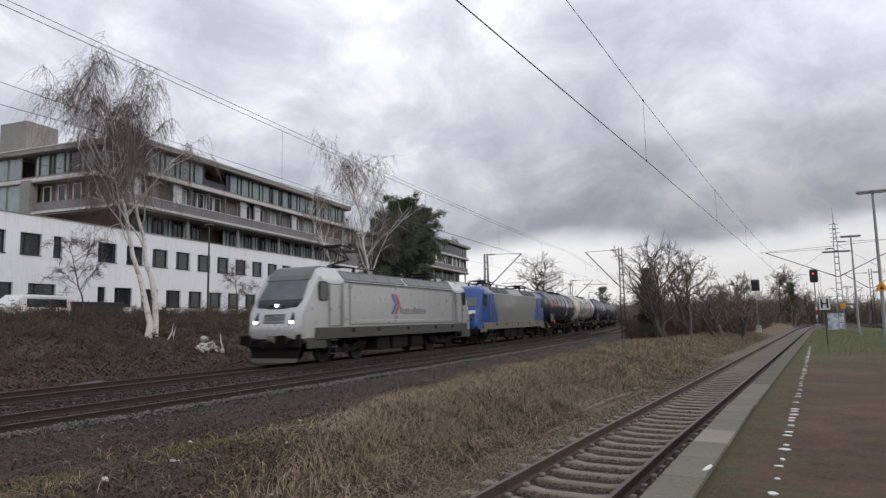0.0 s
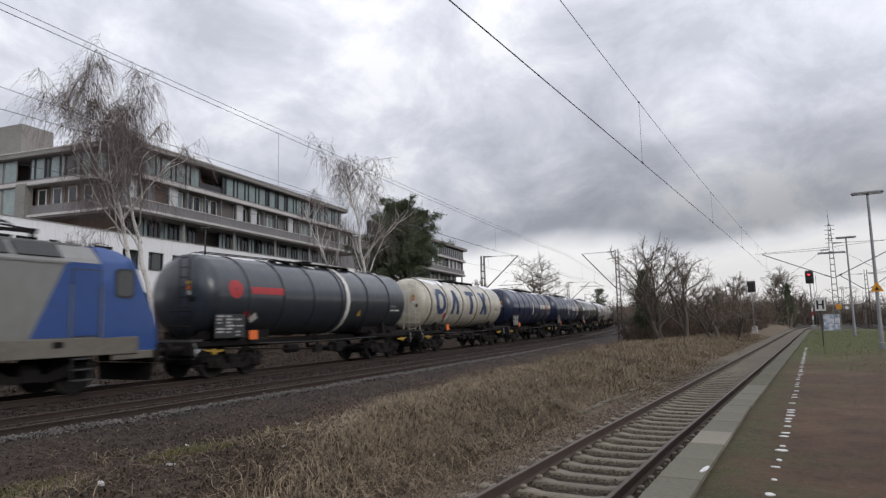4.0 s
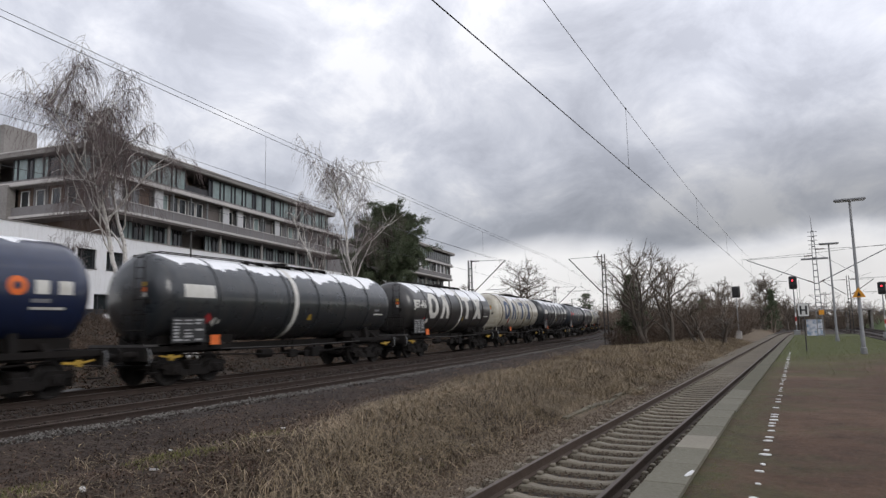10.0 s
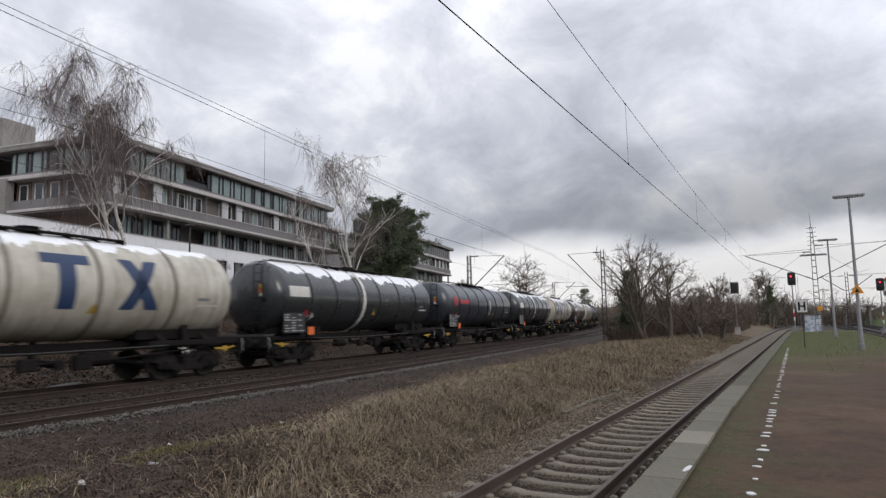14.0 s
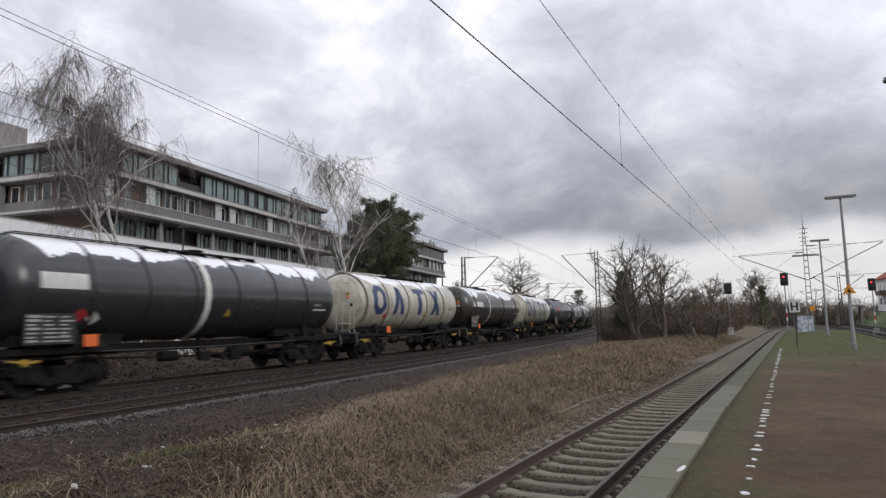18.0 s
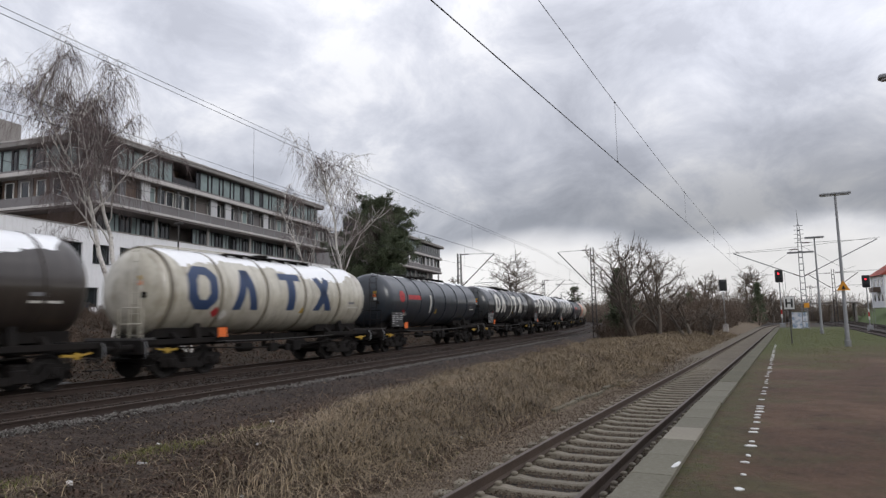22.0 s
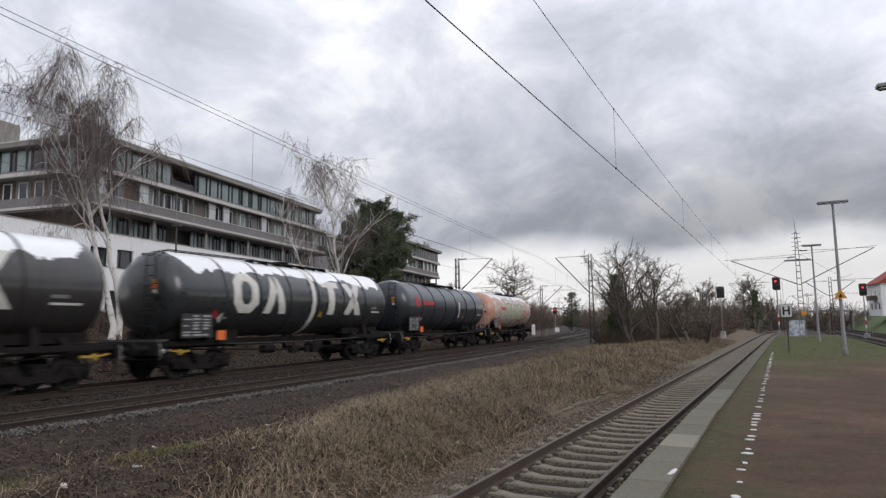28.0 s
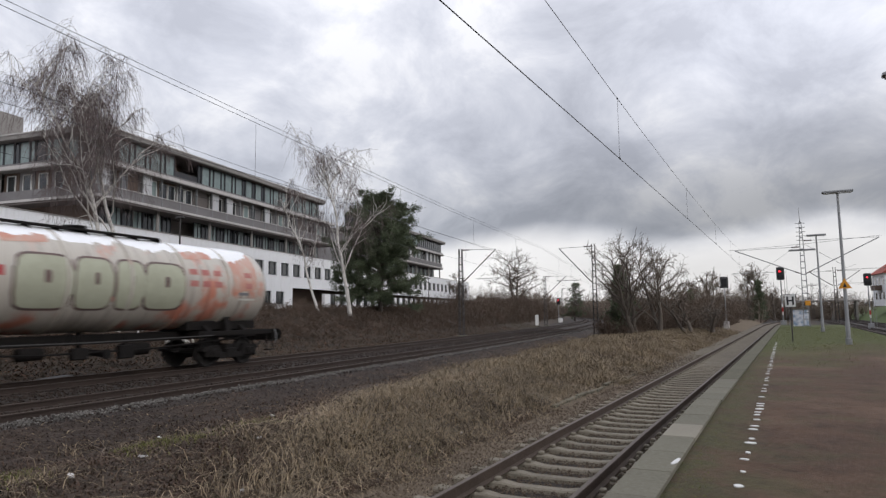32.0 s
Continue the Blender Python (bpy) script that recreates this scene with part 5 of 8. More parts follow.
def locomotive(k, label, blue):
    length = TRAIN_S[k + 1] - TRAIN_S[k]
    v = thing("locomotive", label, "locomotive", group="locomotives of the train")
    MOVERS.append((v, k, length))
    h = length / 2
    main = P["dull_silver"] if blue else P["silver"]
    cab = P["blue"] if blue else P["silver"]
    zt, zs = (4.02, 3.50) if blue else (3.95, 3.45)

    def y_at(e, d):
        return e * (h - d)

    reach = 2.74 if blue else 3.52
    mid = loco_body([(y_at(-1, reach), 1.48, 1.22, zs, 1.02, zt - 0.02), (y_at(1, reach), 1.48, 1.22, zs, 1.02, zt - 0.02)], 0)
    body = part("body", mid, main, v)
    for e in (-1, 1):
        base, top = (0.98, 1.66) if blue else (0.92, 1.70)
        nose = []
        crown = 0.0 if blue else 0.10
        for d, w, z in ((reach - 0.01, 1.49, zt + 0.02 + crown), (2.35, 1.485, zt + 0.01 + crown), (top + 0.32, 1.47, zt - 0.06 + 0.7 * crown), (top + 0.12, 1.455, zt - 0.17), (top, 1.44, zt - 0.30),
                        ((base + top) / 2, 1.41, 3.03), (base, 1.37, 2.42), (base - 0.14, 1.34, 2.20), (0.70, 1.28, 1.86), (0.62, 1.20, 1.62), (0.58, 1.08, 1.42)):
            sh = min(zs, z - 0.10) if d > top + 0.2 else z - 0.14
            nose.append((d, w, 1.08, sh, (1.05 if d > top else w - 0.16), z))
        st = [(y_at(e, d), w, a, b, c, t) for d, w, a, b, c, t in nose]
        if e > 0:
            st = st[::-1]
        cabin = part("cab", loco_body(st, 0, True), cab, v)
        # windscreen, headlights, front grille
        d0, z0, d1, z1, w0, w1 = (1.08, 2.60, 1.62, 3.50, 1.16, 1.06) if blue else (1.06, 2.64, 1.64, 3.50, 1.12, 1.04)
        for s in ((-1, 1) if blue else (0,)):
            x0, x1 = (0.04 * s if s else -w0), (w0 * s if s else w0)
            u0, u1 = (0.04 * s if s else -w1), (w1 * s if s else w1)
            panel("windscreen", [(x0, y_at(e, d0) , z0), (x1, y_at(e, d0), z0), (u1, y_at(e, d1), z1), (u0, y_at(e, d1), z1)], P["screen"], cabin, 0.03)
        if blue:
            panel("front_band", [(-1.12, y_at(e, 0.80), 2.06), (1.12, y_at(e, 0.80), 2.06), (1.13, y_at(e, 0.91), 2.30), (-1.13, y_at(e, 0.91), 2.30)], P["letter_white"], cabin, 0.03, "white band below the windscreen")
        else:
            panel("front_mask", [(-0.98, y_at(e, 0.86), 2.34), (0.98, y_at(e, 0.86), 2.34), (1.12, y_at(e, 1.05), 2.63), (-1.12, y_at(e, 1.05), 2.63)], P["black_panel"], cabin, 0.028)
            rows = [(1.58, 3.47), (1.70, 3.66), (1.82, 3.79), (2.02, 3.97), (2.35, 4.07), (3.1, 4.075)]
            g = Solid().rings([[(-w, y_at(e, d - 0.02), z + 0.025), (w, y_at(e, d - 0.02), z + 0.025), (w, y_at(e, d), z - 0.06), (-w, y_at(e, d), z - 0.06)] for (d, z), w in zip(rows, (1.10, 1.12, 1.08, 1.04, 1.0, 0.96))])
            part("roof_cap", g, P["roof_grey"], cabin, "dark grey cap above the windscreen")
            smile = [(-1.06, 2.50), (-0.72, 2.33), (-0.3, 2.27), (0.3, 2.27), (0.72, 2.33), (1.06, 2.50)]
            g = Solid().rings([[(x, y_at(e, 0.64 + (z - 1.62) * 0.31 + o), z) for x, z in smile] for o in (0.06, -0.03)])
            part("lamp_mask", g, P["black_panel"], cabin)
            for i in range(4):
                za, zb = 1.70 + 0.10 * i, 1.765 + 0.10 * i
                panel("grille_bar", [(-0.52, y_at(e, 0.62 + 0.25 * (za - 1.62)), za), (0.52, y_at(e, 0.62 + 0.25 * (za - 1.62)), za), (0.52, y_at(e, 0.62 + 0.25 * (zb - 1.62)), zb), (-0.52, y_at(e, 0.62 + 0.25 * (zb - 1.62)), zb)], P["roof_grey"], cabin, 0.02)
            for s in (-1, 1):
                part("upper_lamp", Solid().lathe([(y_at(e, 0.95), 0.06), (y_at(e, 0.80), 0.06), (y_at(e, 0.78), 0.03)], (s * 0.30, 0, 2.42), "y", 12), M["glass"], cabin)
            part("coupler_plate", Solid().box(-0.22, 0.22, *sorted((y_at(e, 0.52), y_at(e, 0.60))), 0.92, 1.22, 0.02), P["dusty"], v)
            part("plough_edge", Solid().prism([(-1.2, 0.30), (1.2, 0.30), (1.1, 0.14), (-1.1, 0.14)], "y", *sorted((y_at(e, 0.66), y_at(e, 0.72)))), P["dusty"], v)
            for s in (-1, 1):
                part("buffer_plate", Solid().box(s * 0.875 - 0.30, s * 0.875 + 0.30, *sorted((y_at(e, 0.0), y_at(e, 0.05))), 0.86, 1.22, 0.06), P["under"], v)
        for s in (-1, 1):
            lens = M["head_light"] if (e < 0 and not blue) else M["glass"]
            g = Solid().lathe([(y_at(e, 0.74), 0.065), (y_at(e, 0.575), 0.065), (y_at(e, 0.555), 0.04)], (s * 0.90, 0, 1.74), "y", 16)
            part("headlight", g, lens, cabin)
            panel("lamp_bezel", [(s * 0.76, y_at(e, 0.625), 1.62), (s * 1.06, y_at(e, 0.66), 1.62), (s * 1.10, y_at(e, 0.80), 2.12), (s * 0.86, y_at(e, 0.77), 2.12)], P["black_panel"], cabin, 0.015)
            # side window, door, grab rails
            d = 1.74
            for name, grow, lift, mat in (("window_seal", 0.05, 0.0, P["black_panel"]), ("side_window", 0.0, 0.006, M["glass"])):
                ya, yb = sorted((y_at(e, d - grow), y_at(e, d + 0.52 + grow)))
                za, zb, c = 2.64 - grow, 3.36 + grow, 0.13
                oval = [(ya, za + c), (ya + 0.3 * c, za + 0.3 * c), (ya + c, za), (yb - c, za), (yb - 0.3 * c, za + 0.3 * c), (yb, za + c),
                        (yb, zb - c), (yb - 0.3 * c, zb - 0.3 * c), (yb - c, zb), (ya + c, zb), (ya + 0.3 * c, zb - 0.3 * c), (ya, zb - c)]
                part(name, Solid().prism(oval, "x", *sorted((s * 1.455, s * (1.492 + lift)))), mat, cabin)
            dd = 2.78 if blue else 2.42
            g = Solid().box(s * 1.488 - 0.01, s * 1.488 + 0.012, min(y_at(e, dd), y_at(e, dd + 0.75)), max(y_at(e, dd), y_at(e, dd + 0.75)), 1.56, 3.30, 0.008)
            door = part("door", g, P["blue"] if blue else P["silver"], v)
            ya, yb = sorted((y_at(e, dd - 0.03), y_at(e, dd + 0.78)))
            part("door_gap", Solid().box(s * 1.483 - 0.01, s * 1.483 + 0.012, ya, yb, 1.53, 3.33), P["grille"], door)
            for q in (dd - 0.06, dd + 0.81):
                part("grab_rail", Solid().tube([(s * 1.53, y_at(e, q), 1.5), (s * 1.53, y_at(e, q), 2.9)], 0.018, 6), M["galv"], door)
            g = Solid()
            for z in (0.40, 0.68, 0.96):
                g.box(s * 1.38 - 0.12, s * 1.38 + 0.12, y_at(e, dd + 0.38) - 0.26, y_at(e, dd + 0.38) + 0.26, z - 0.02, z + 0.02)
            for q in (-0.26, 0.26):
                g.strut((s * 1.38, y_at(e, dd + 0.38) + q, 0.38), (s * 1.38, y_at(e, dd + 0.38) + q, 1.2), 0.03)
            part("step", g, P["grille"], v)
            # skirt in front of the wheels, dark joint behind the door
            ya, yb = sorted((y_at(e, 0.95), y_at(e, 2.30)))
            part("cab_skirt", Solid().box(s * 1.41 - 0.03, s * 1.41 + 0.03, ya, yb, 0.66 if not blue else 0.86, 1.10, 0.02), P["skirt"] if not blue else P["dusty"], v)
            part("skirt_pocket", Solid().box(s * 1.435 - 0.012, s * 1.435 + 0.012, (ya + yb) / 2 - 0.16, (ya + yb) / 2 + 0.16, 1.12, 1.28), P["under"], v)
            if not blue:
                ya, yb = sorted((y_at(e, 3.30), y_at(e, 3.46)))
                part("dark_joint", Solid().box(s * 1.49 - 0.012, s * 1.49 + 0.010, ya, yb, 1.52, 3.40), P["dull_silver"], body)
        if e < 0 and not blue:
            part("top_light", Solid().lathe([(y_at(e, 1.0), 0.065), (y_at(e, 0.79), 0.065), (y_at(e, 0.77), 0.04)], (0, 0, 2.42), "y", 14), M["head_light"], cabin)
        # snow plough and front beam
        g = Solid().box(-1.32, 1.32, min(y_at(e, 0.60), y_at(e, 0.78)), max(y_at(e, 0.60), y_at(e, 0.78)), 0.72, 1.25, 0.03)
        g.prism([(-1.25, 0.70), (1.25, 0.70), (1.1, 0.18), (-1.1, 0.18)], "y", *sorted((y_at(e, 0.72), y_at(e, 0.80))))
        part("front_beam", g, P["under"], v)
        buffer_set(v, e * h, e, P["under"])
    # sole bar, underfloor boxes
    g = Solid()
    for s in (-1, 1):
        g.box(s * 1.44 - 0.05, s * 1.44 + 0.05, -h + 1.5, h - 1.5, 1.02, 1.50, 0.015)
        for y in (-5.2, -3.0, 0.0, 3.3, 5.6):
            part("jacking_pocket", Solid().box(s * 1.485 - 0.012, s * 1.485 + 0.012, y - 0.14, y + 0.14, 1.26, 1.42), P["under"], v)
    part("sole_bar", g, P["dusty"] if blue else P["skirt"], v)
    for y, w in ((-2.1, 1.2), (-0.4, 1.6), (1.5, 1.3)):
        part("underfloor_box", Solid().box(-1.25, 1.25, y - w / 2, y + w / 2, 0.35, 1.03, 0.05), P["under"], v)
    # roof units
    if blue:
        for e in (-1, 1):
            for i in range(3):
                y = e * (h - 4.39 - 1.31 * i)
                for s in (-1, 1):
                    panel("roof_grille", [(s * 1.41, y - 0.58, 3.60), (s * 1.41, y + 0.58, 3.60), (s * 1.09, y + 0.58, 3.96), (s * 1.09, y - 0.58, 3.96)], P["grille"], body, 0.03)
        g = Solid()
        for s in (-1, 1):
            g.box(s * 1.47 - 0.02, s * 1.47 + 0.02, -h + 3.7, h - 3.7, 3.44, 3.50)
        part("rain_gutter", g, P["dull_silver"], body)
        for s in (-1, 1):
            for e in (-1, 1):
                y0, y1, y2 = e * (h - 2.75), e * (h - 3.72), e * (h - 4.6)
                a, b = (3.50, 1.52)
                panel("blue_side", [(s * 1.487, y0, b), (s * 1.487, y2, b), (s * 1.470, y1, a), (s * 1.470, y0, a)], P["blue"], body, 0.006)
    else:
        for s in (-1, 1):
            g = Solid().box(s * 1.485 - 0.012, s * 1.485 + 0.012, -h + 4.0, h - 3.75, 1.62, 3.38, 0.01)
            part("side_panel", g, P["silver"], body)
            g = Solid()
            for z in (1.60, 3.38):
                g.box(s * 1.49 - 0.015, s * 1.49 + 0.015, -h + 3.95, h - 3.7, z - 0.025, z + 0.025)
            for y in (-h + 3.97, h - 3.72):
                g.box(s * 1.49 - 0.015, s * 1.49 + 0.015, y - 0.03, y + 0.03, 1.62, 3.36)
            part("panel_frame", g, P["dull_silver"], body)
            part("pale_line", Solid().box(*sorted((s * 1.496, s * 1.501)), -h + 4.3, h - 4.0, 1.76, 1.79), P["letter_white"], body, "thin pale line along the foot")
            part("dark_gutter", Solid().box(s * 1.45 - 0.04, s * 1.45 + 0.05, -h + 3.56, h - 3.56, 3.43, 3.48), P["grille"], body)
            for i, c in enumerate((P["marine"], P["red"])):
                y = -1.82 + 0.34 * i
                g = Solid()
                for zz, dz in ((2.54, 0.50), (2.54, -0.50)):
                    g.prism([(y, zz + dz), (y + 0.22, zz + dz), (y + 0.62, zz), (y + 0.40, zz)], "x", *sorted((s * 1.499, s * 1.504)))
                part("painted_chevron", g, c, body, "angled painted stripe")
            g = Solid()
            for i in range(10):
                g.box(*sorted((s * 1.499, s * 1.504)), -0.92 + 0.303 * i, -0.92 + 0.303 * i + 0.22, 2.06, 2.42 if i in (0, 5) else 2.32)
            part("painted_name_bars", g, P["bars"], body, "dark bars in place of a name")
        for e in (-1, 1):
            for i in range(4):
                y = e * (h - 4.35 - 1.42 * i)
                for s in (-1, 1):
                    panel("roof_grille", [(s * 1.42, y - 0.69, 3.54), (s * 1.42, y + 0.69, 3.54), (s * 1.08, y + 0.69, 3.88), (s * 1.08, y - 0.69, 3.88)], P["roof_grey"], body, 0.025)
    part("roof_deck", Solid().box(-0.95, 0.95, -h + 3.0, h - 3.0, zt - 0.05, zt + 0.04, 0.02), P["roof_grey"], v)
    pantograph(v, -h + 4.9, zt + 0.02, 0.0 if blue else 0.75, P["under"])
    pantograph(v, h - 4.9, zt + 0.02, 0.0, P["under"])
    part("roof_conductor", Solid().tube([(-0.2, -h + 6.0, zt + 0.4), (-0.2, h - 6.0, zt + 0.4)], 0.03, 6), P["under"], v)
    for y in (-2.5, 0, 2.5):
        part("roof_insulator", Solid().lathe([(zt, 0.08), (zt + 0.1, 0.05), (zt + 0.2, 0.08), (zt + 0.4, 0.05)], (-0.2, y, 0), "z", 10), M["ceramic"], v)
    add_bogies(v, 5.2, 2.6, LOCO_R, LOCO_BOGIE, LOCO_WHEEL)
    return v


locomotive(0, "silver-grey electric locomotive with lit headlights at the train's head", False)
locomotive(1, "blue and silver electric locomotive behind the first one", True)
CREAM = dict(marks="big", wide=1.4, letters=P["letter_blue"], rings=(-6.05, -3.8, -1.3, 1.2, 3.85), ladder=P["cream"], ring_paint=P["cream_ring"], board_plate=False, board=-4.9, at=(-4.68, -2.48, 0.34, 2.56))
JET = dict(marks="big_jet", letters=P["letter_white"], at=(-3.97, -2.12, 1.85, 3.86), band=0.56)
BIG = dict(marks="big", letters=P["letter_white"], at=(-3.97, -2.2, 1.95, 3.75), band=0.4)
SMALL = dict(marks="small", mark_at=-0.75)
RED = dict(marks="red", mark_at=1.36)
BLUE = dict(marks="blue", rings=(-4.65, -3.0, -1.4, 0.2, 1.95, 4.2))
WAGONS = (
    ("bluegrey", "dark blue-grey tank wagon with a red mark and a white band", dict(RED, band=True, mark_at=1.26)),
    ("cream", "cream tank wagon with large blue painted blocks", CREAM),
    ("navy", "navy blue tank wagon with white and orange marks", BLUE),
    ("navy", "navy blue tank wagon with white and orange marks", BLUE),
    ("anthracite", "anthracite tank wagon with a white band", SMALL),
    ("charcoal", "charcoal tank wagon lettered JET-A1 with large white blocks", JET),
    ("cream", "cream tank wagon with large blue painted blocks", CREAM),
    ("anthracite", "anthracite tank wagon with a white band", SMALL),
    ("bluegrey", "dark blue-grey tank wagon with a red mark", RED),
    ("anthracite", "anthracite tank wagon with a white band", SMALL),
    ("cream", "weathered cream tank wagon with large blue painted blocks", CREAM),
    ("brown", "dark brown tank wagon with a white band and white marks", dict(marks="vtg", rings=(-5.66, 1.78, 5.62), mark_at=-2.2, walk=(-2.76, -0.23))),
    ("cream", "weathered cream tank wagon with large blue painted blocks", CREAM),
    ("bluegrey", "dark blue-grey tank wagon with a red mark", dict(RED, mark_at=-1.72)),
    ("anthracite", "anthracite tank wagon with large white painted blocks", BIG),
    ("charcoal", "charcoal tank wagon lettered JET-A1 with large white blocks", JET),
    ("anthracite", "anthracite tank wagon with large white painted blocks", BIG),
    ("bluegrey", "dark blue-grey tank wagon with a red mark", RED),
    ("graffiti", "cream tank wagon sprayed orange and pale green, last of the train", dict(marks="spray", ladder=P["graffiti"])),
)
for i, (paint, label, style) in enumerate(WAGONS):
    tank_wagon(i + 2, P[paint], label, style)

# ---- office building ----
FACADE_K = -0.18
_n = math.hypot(1, FACADE_K)
ALONG, OUT = Vector((FACADE_K / _n, 1 / _n, 0)), Vector((1 / _n, -FACADE_K / _n, 0))


def facade(u, out, z):
    """u metres along the front, out metres towards the line."""
    return Vector((-44.0, 0, 0)) + ALONG * u + OUT * out + Vector((0, 0, z))


def fbox(g, u0, u1, o0, o1, z0, z1):
    g.rings([[facade(u, o, z) for u, o in ((u0, o0), (u0, o1), (u1, o1), (u1, o0))] for z in (z0, z1)])
    return g


def set_window(parent, u0, u1, z0, z1, o, mullions, glass, frame, rs, side=False):
    """A window in the front (or, side=True, in the flank at u = o with depths u0..u1)."""
    def b(g, a0, a1, d0, d1, c0, c1):
        if side:
            return fbox(g, o - d1, o - d0, a0, a1, c0, c1)
        return fbox(g, a0, a1, o + d0, o + d1, c0, c1)
    g = Solid()
    t = 0.07
    b(g, u0, u1, -0.06, 0.04, z0, z0 + t)
    b(g, u0, u1, -0.06, 0.04, z1 - t, z1)
    for a in [u0, u1 - t] + [u0 + (u1 - u0) * m - t / 2 for m in mullions]:
        b(g, a, a + t, -0.055, 0.045, z0 + t, z1 - t)
    w = part("window", g, frame, parent)
    edges = [0.0] + list(mullions) + [1.0]
    for m0, m1 in zip(edges, edges[1:]):
        part("pane", b(Solid(), u0 + (u1 - u0) * m0 + 0.03, u0 + (u1 - u0) * m1 - 0.03, -0.03, -0.01, z0 + 0.03, z1 - 0.03), glass, w)
        if rs.random() < 0.4:
            zz = z1 - 0.05 - (z1 - z0) * rs.choice((0.3, 0.5, 0.9))
            part("blind", b(Solid(), u0 + (u1 - u0) * m0 + 0.05, u0 + (u1 - u0) * m1 - 0.05, -0.16, -0.14, zz, z1 - 0.04), M["blind"], w)
    return w


def build_office():
    rs = random.Random(21)
    ob = thing("office_building", "long white and grey office building with glazed upper storeys", "building")
    # white base with two rows of deep-set windows
    row1 = [(15.5, 17.3), (18.4, 20.2), (21.4, 23.4), (24.45, 26.1), (27.05, 27.8)] + [(31.0 + 2.86 * i, 32.85 + 2.86 * i) for i in range(42)]
    row2 = [(15.5, 17.3), (18.4, 20.2), (22.2, 24.1), (25.2, 27.4), (31.1, 31.9)] + [(32.75 + 2.86 * i, 34.6 + 2.86 * i) for i in range(42)]
    row2 = [w for w in row2 if not 64.0 < w[0] < 74.0]
    g = Solid()
    start, end, z_top = 8.0, 152.0, 10.35
    for z0, z1 in ((1.5, 3.85), (5.42, 7.45), (9.03, z_top)):
        fbox(g, start, 65.2, -0.45, 0, z0, z1)
        if z0 < 2:
            fbox(g, 73.9, end, -0.45, 0, z0, z1)
        else:
            fbox(g, 65.2, end, -0.45, 0, z0 if z0 > 6 else 5.95, z1)
    for row, z0, z1 in ((row2, 3.85, 5.42), (row1, 7.45, 9.03)):
        a = start
        for u0, u1 in row + [(end, end)]:
            if z0 < 5 and a < 65.2 < u0:
                fbox(g, a, 65.2, -0.449, -0.001, z0, z1)
                a = 73.9
            if u0 > a:
                fbox(g, a, u0, -0.449, -0.001, z0, z1)
            a = u1
    fbox(g, start, end, -24, -23.6, 1.5, z_top)
    for u in (start, end - 0.4):
        fbox(g, u, u + 0.4, -23.6, -0.45, 1.5, z_top)
    part("base_wall", g, M["white_wall"], ob, "white rendered wall")
    g = fbox(Solid(), start, end, -23.6, -0.45, z_top - 0.5, z_top - 0.3)
    part("base_roof", g, M["slab_grey"], ob)
    part("inner_wall", fbox(Solid(), start + 0.4, end - 0.4, -3.2, -3.0, 1.5, z_top - 0.5), M["brown_panel"], ob)
    g = Solid()
    for u0, u1 in ((start, end),):
        fbox(g, u0, u1, 0.0, 0.05, z_top - 0.06, z_top + 0.03)
    part("coping", g, M["slab_grey"], ob)
    for row, z0, z1 in ((row2, 3.85, 5.42), (row1, 7.45, 9.03)):
        for u0, u1 in row:
            set_window(ob, u0, u1, z0, z1, -0.22, (0.3,) if u1 - u0 > 1.2 else (), M["glass"], M["frame_dark"], rs)
            part("sill", fbox(Solid(), u0 - 0.04, u1 + 0.04, -0.16, 0.06, z0 - 0.05, z0 + 0.0), M["frame_dark"], ob)
    # garage opening
    part("loading_bay", fbox(Solid(), 65.2, 73.9, -2.6, -2.5, 1.5, 5.95), M["brown_panel"], ob)
    # upper blocks
    for u0, u1, depth, more in ((33.9, 72.0, 22.0, 4.0), (98.5, 129.0, 20.0, 0.0)):
        blk = u0 < 50
        g = Solid()
        fbox(g, u0 - 0.7, u1 + 0.7, -depth, 0.7, 18.02, 18.42)
        part("roof_slab", g, M["slab_grey"], ob)
        part("roof_edge", fbox(Solid(), u0 - 0.75, u1 + 0.75, -depth, 0.75, 18.42, 18.52), M["pale_edge"], ob)
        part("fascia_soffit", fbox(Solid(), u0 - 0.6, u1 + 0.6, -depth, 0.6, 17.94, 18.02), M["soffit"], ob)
        part("storey_band", fbox(Solid(), u0 - 0.35, u1 + 0.35 + more, -depth, 0.35, 15.44, 15.78), M["pale_edge"], ob)
        part("storey_ledge", fbox(Solid(), u0 - 0.2, u1 + 0.2, -depth, 0.2, 15.78, 15.98), M["grey_panel"], ob)
        part("lower_band", fbox(Solid(), u0 - 0.3, u1 + 0.3 + more, -depth, 0.3, 12.48, 12.70), M["pale_edge"], ob)
        # dark strip below the band: shade under the storey put into its colour
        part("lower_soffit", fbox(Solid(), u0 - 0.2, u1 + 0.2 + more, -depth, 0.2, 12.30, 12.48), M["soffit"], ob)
        part("parapet", fbox(Solid(), u0 - 0.05, u1 + 0.05 + more, -0.12, 0.05, 12.72, 13.55), M["grey_panel"], ob)
        part("handrail", fbox(Solid(), u0 - 0.1, u1 + 0.1 + more, -0.16, 0.09, 13.55, 13.62), M["pale_edge"], ob)
        part("drip_edge", fbox(Solid(), u0 - 0.42, u1 + 0.42 + more, -depth, 0.42, 15.36, 15.44), M["slab_grey"], ob)
        part("parapet_side", fbox(Solid(), u0 - 0.05, u0 + 0.12, -depth, -0.12, 12.72, 13.55), M["grey_panel"], ob)
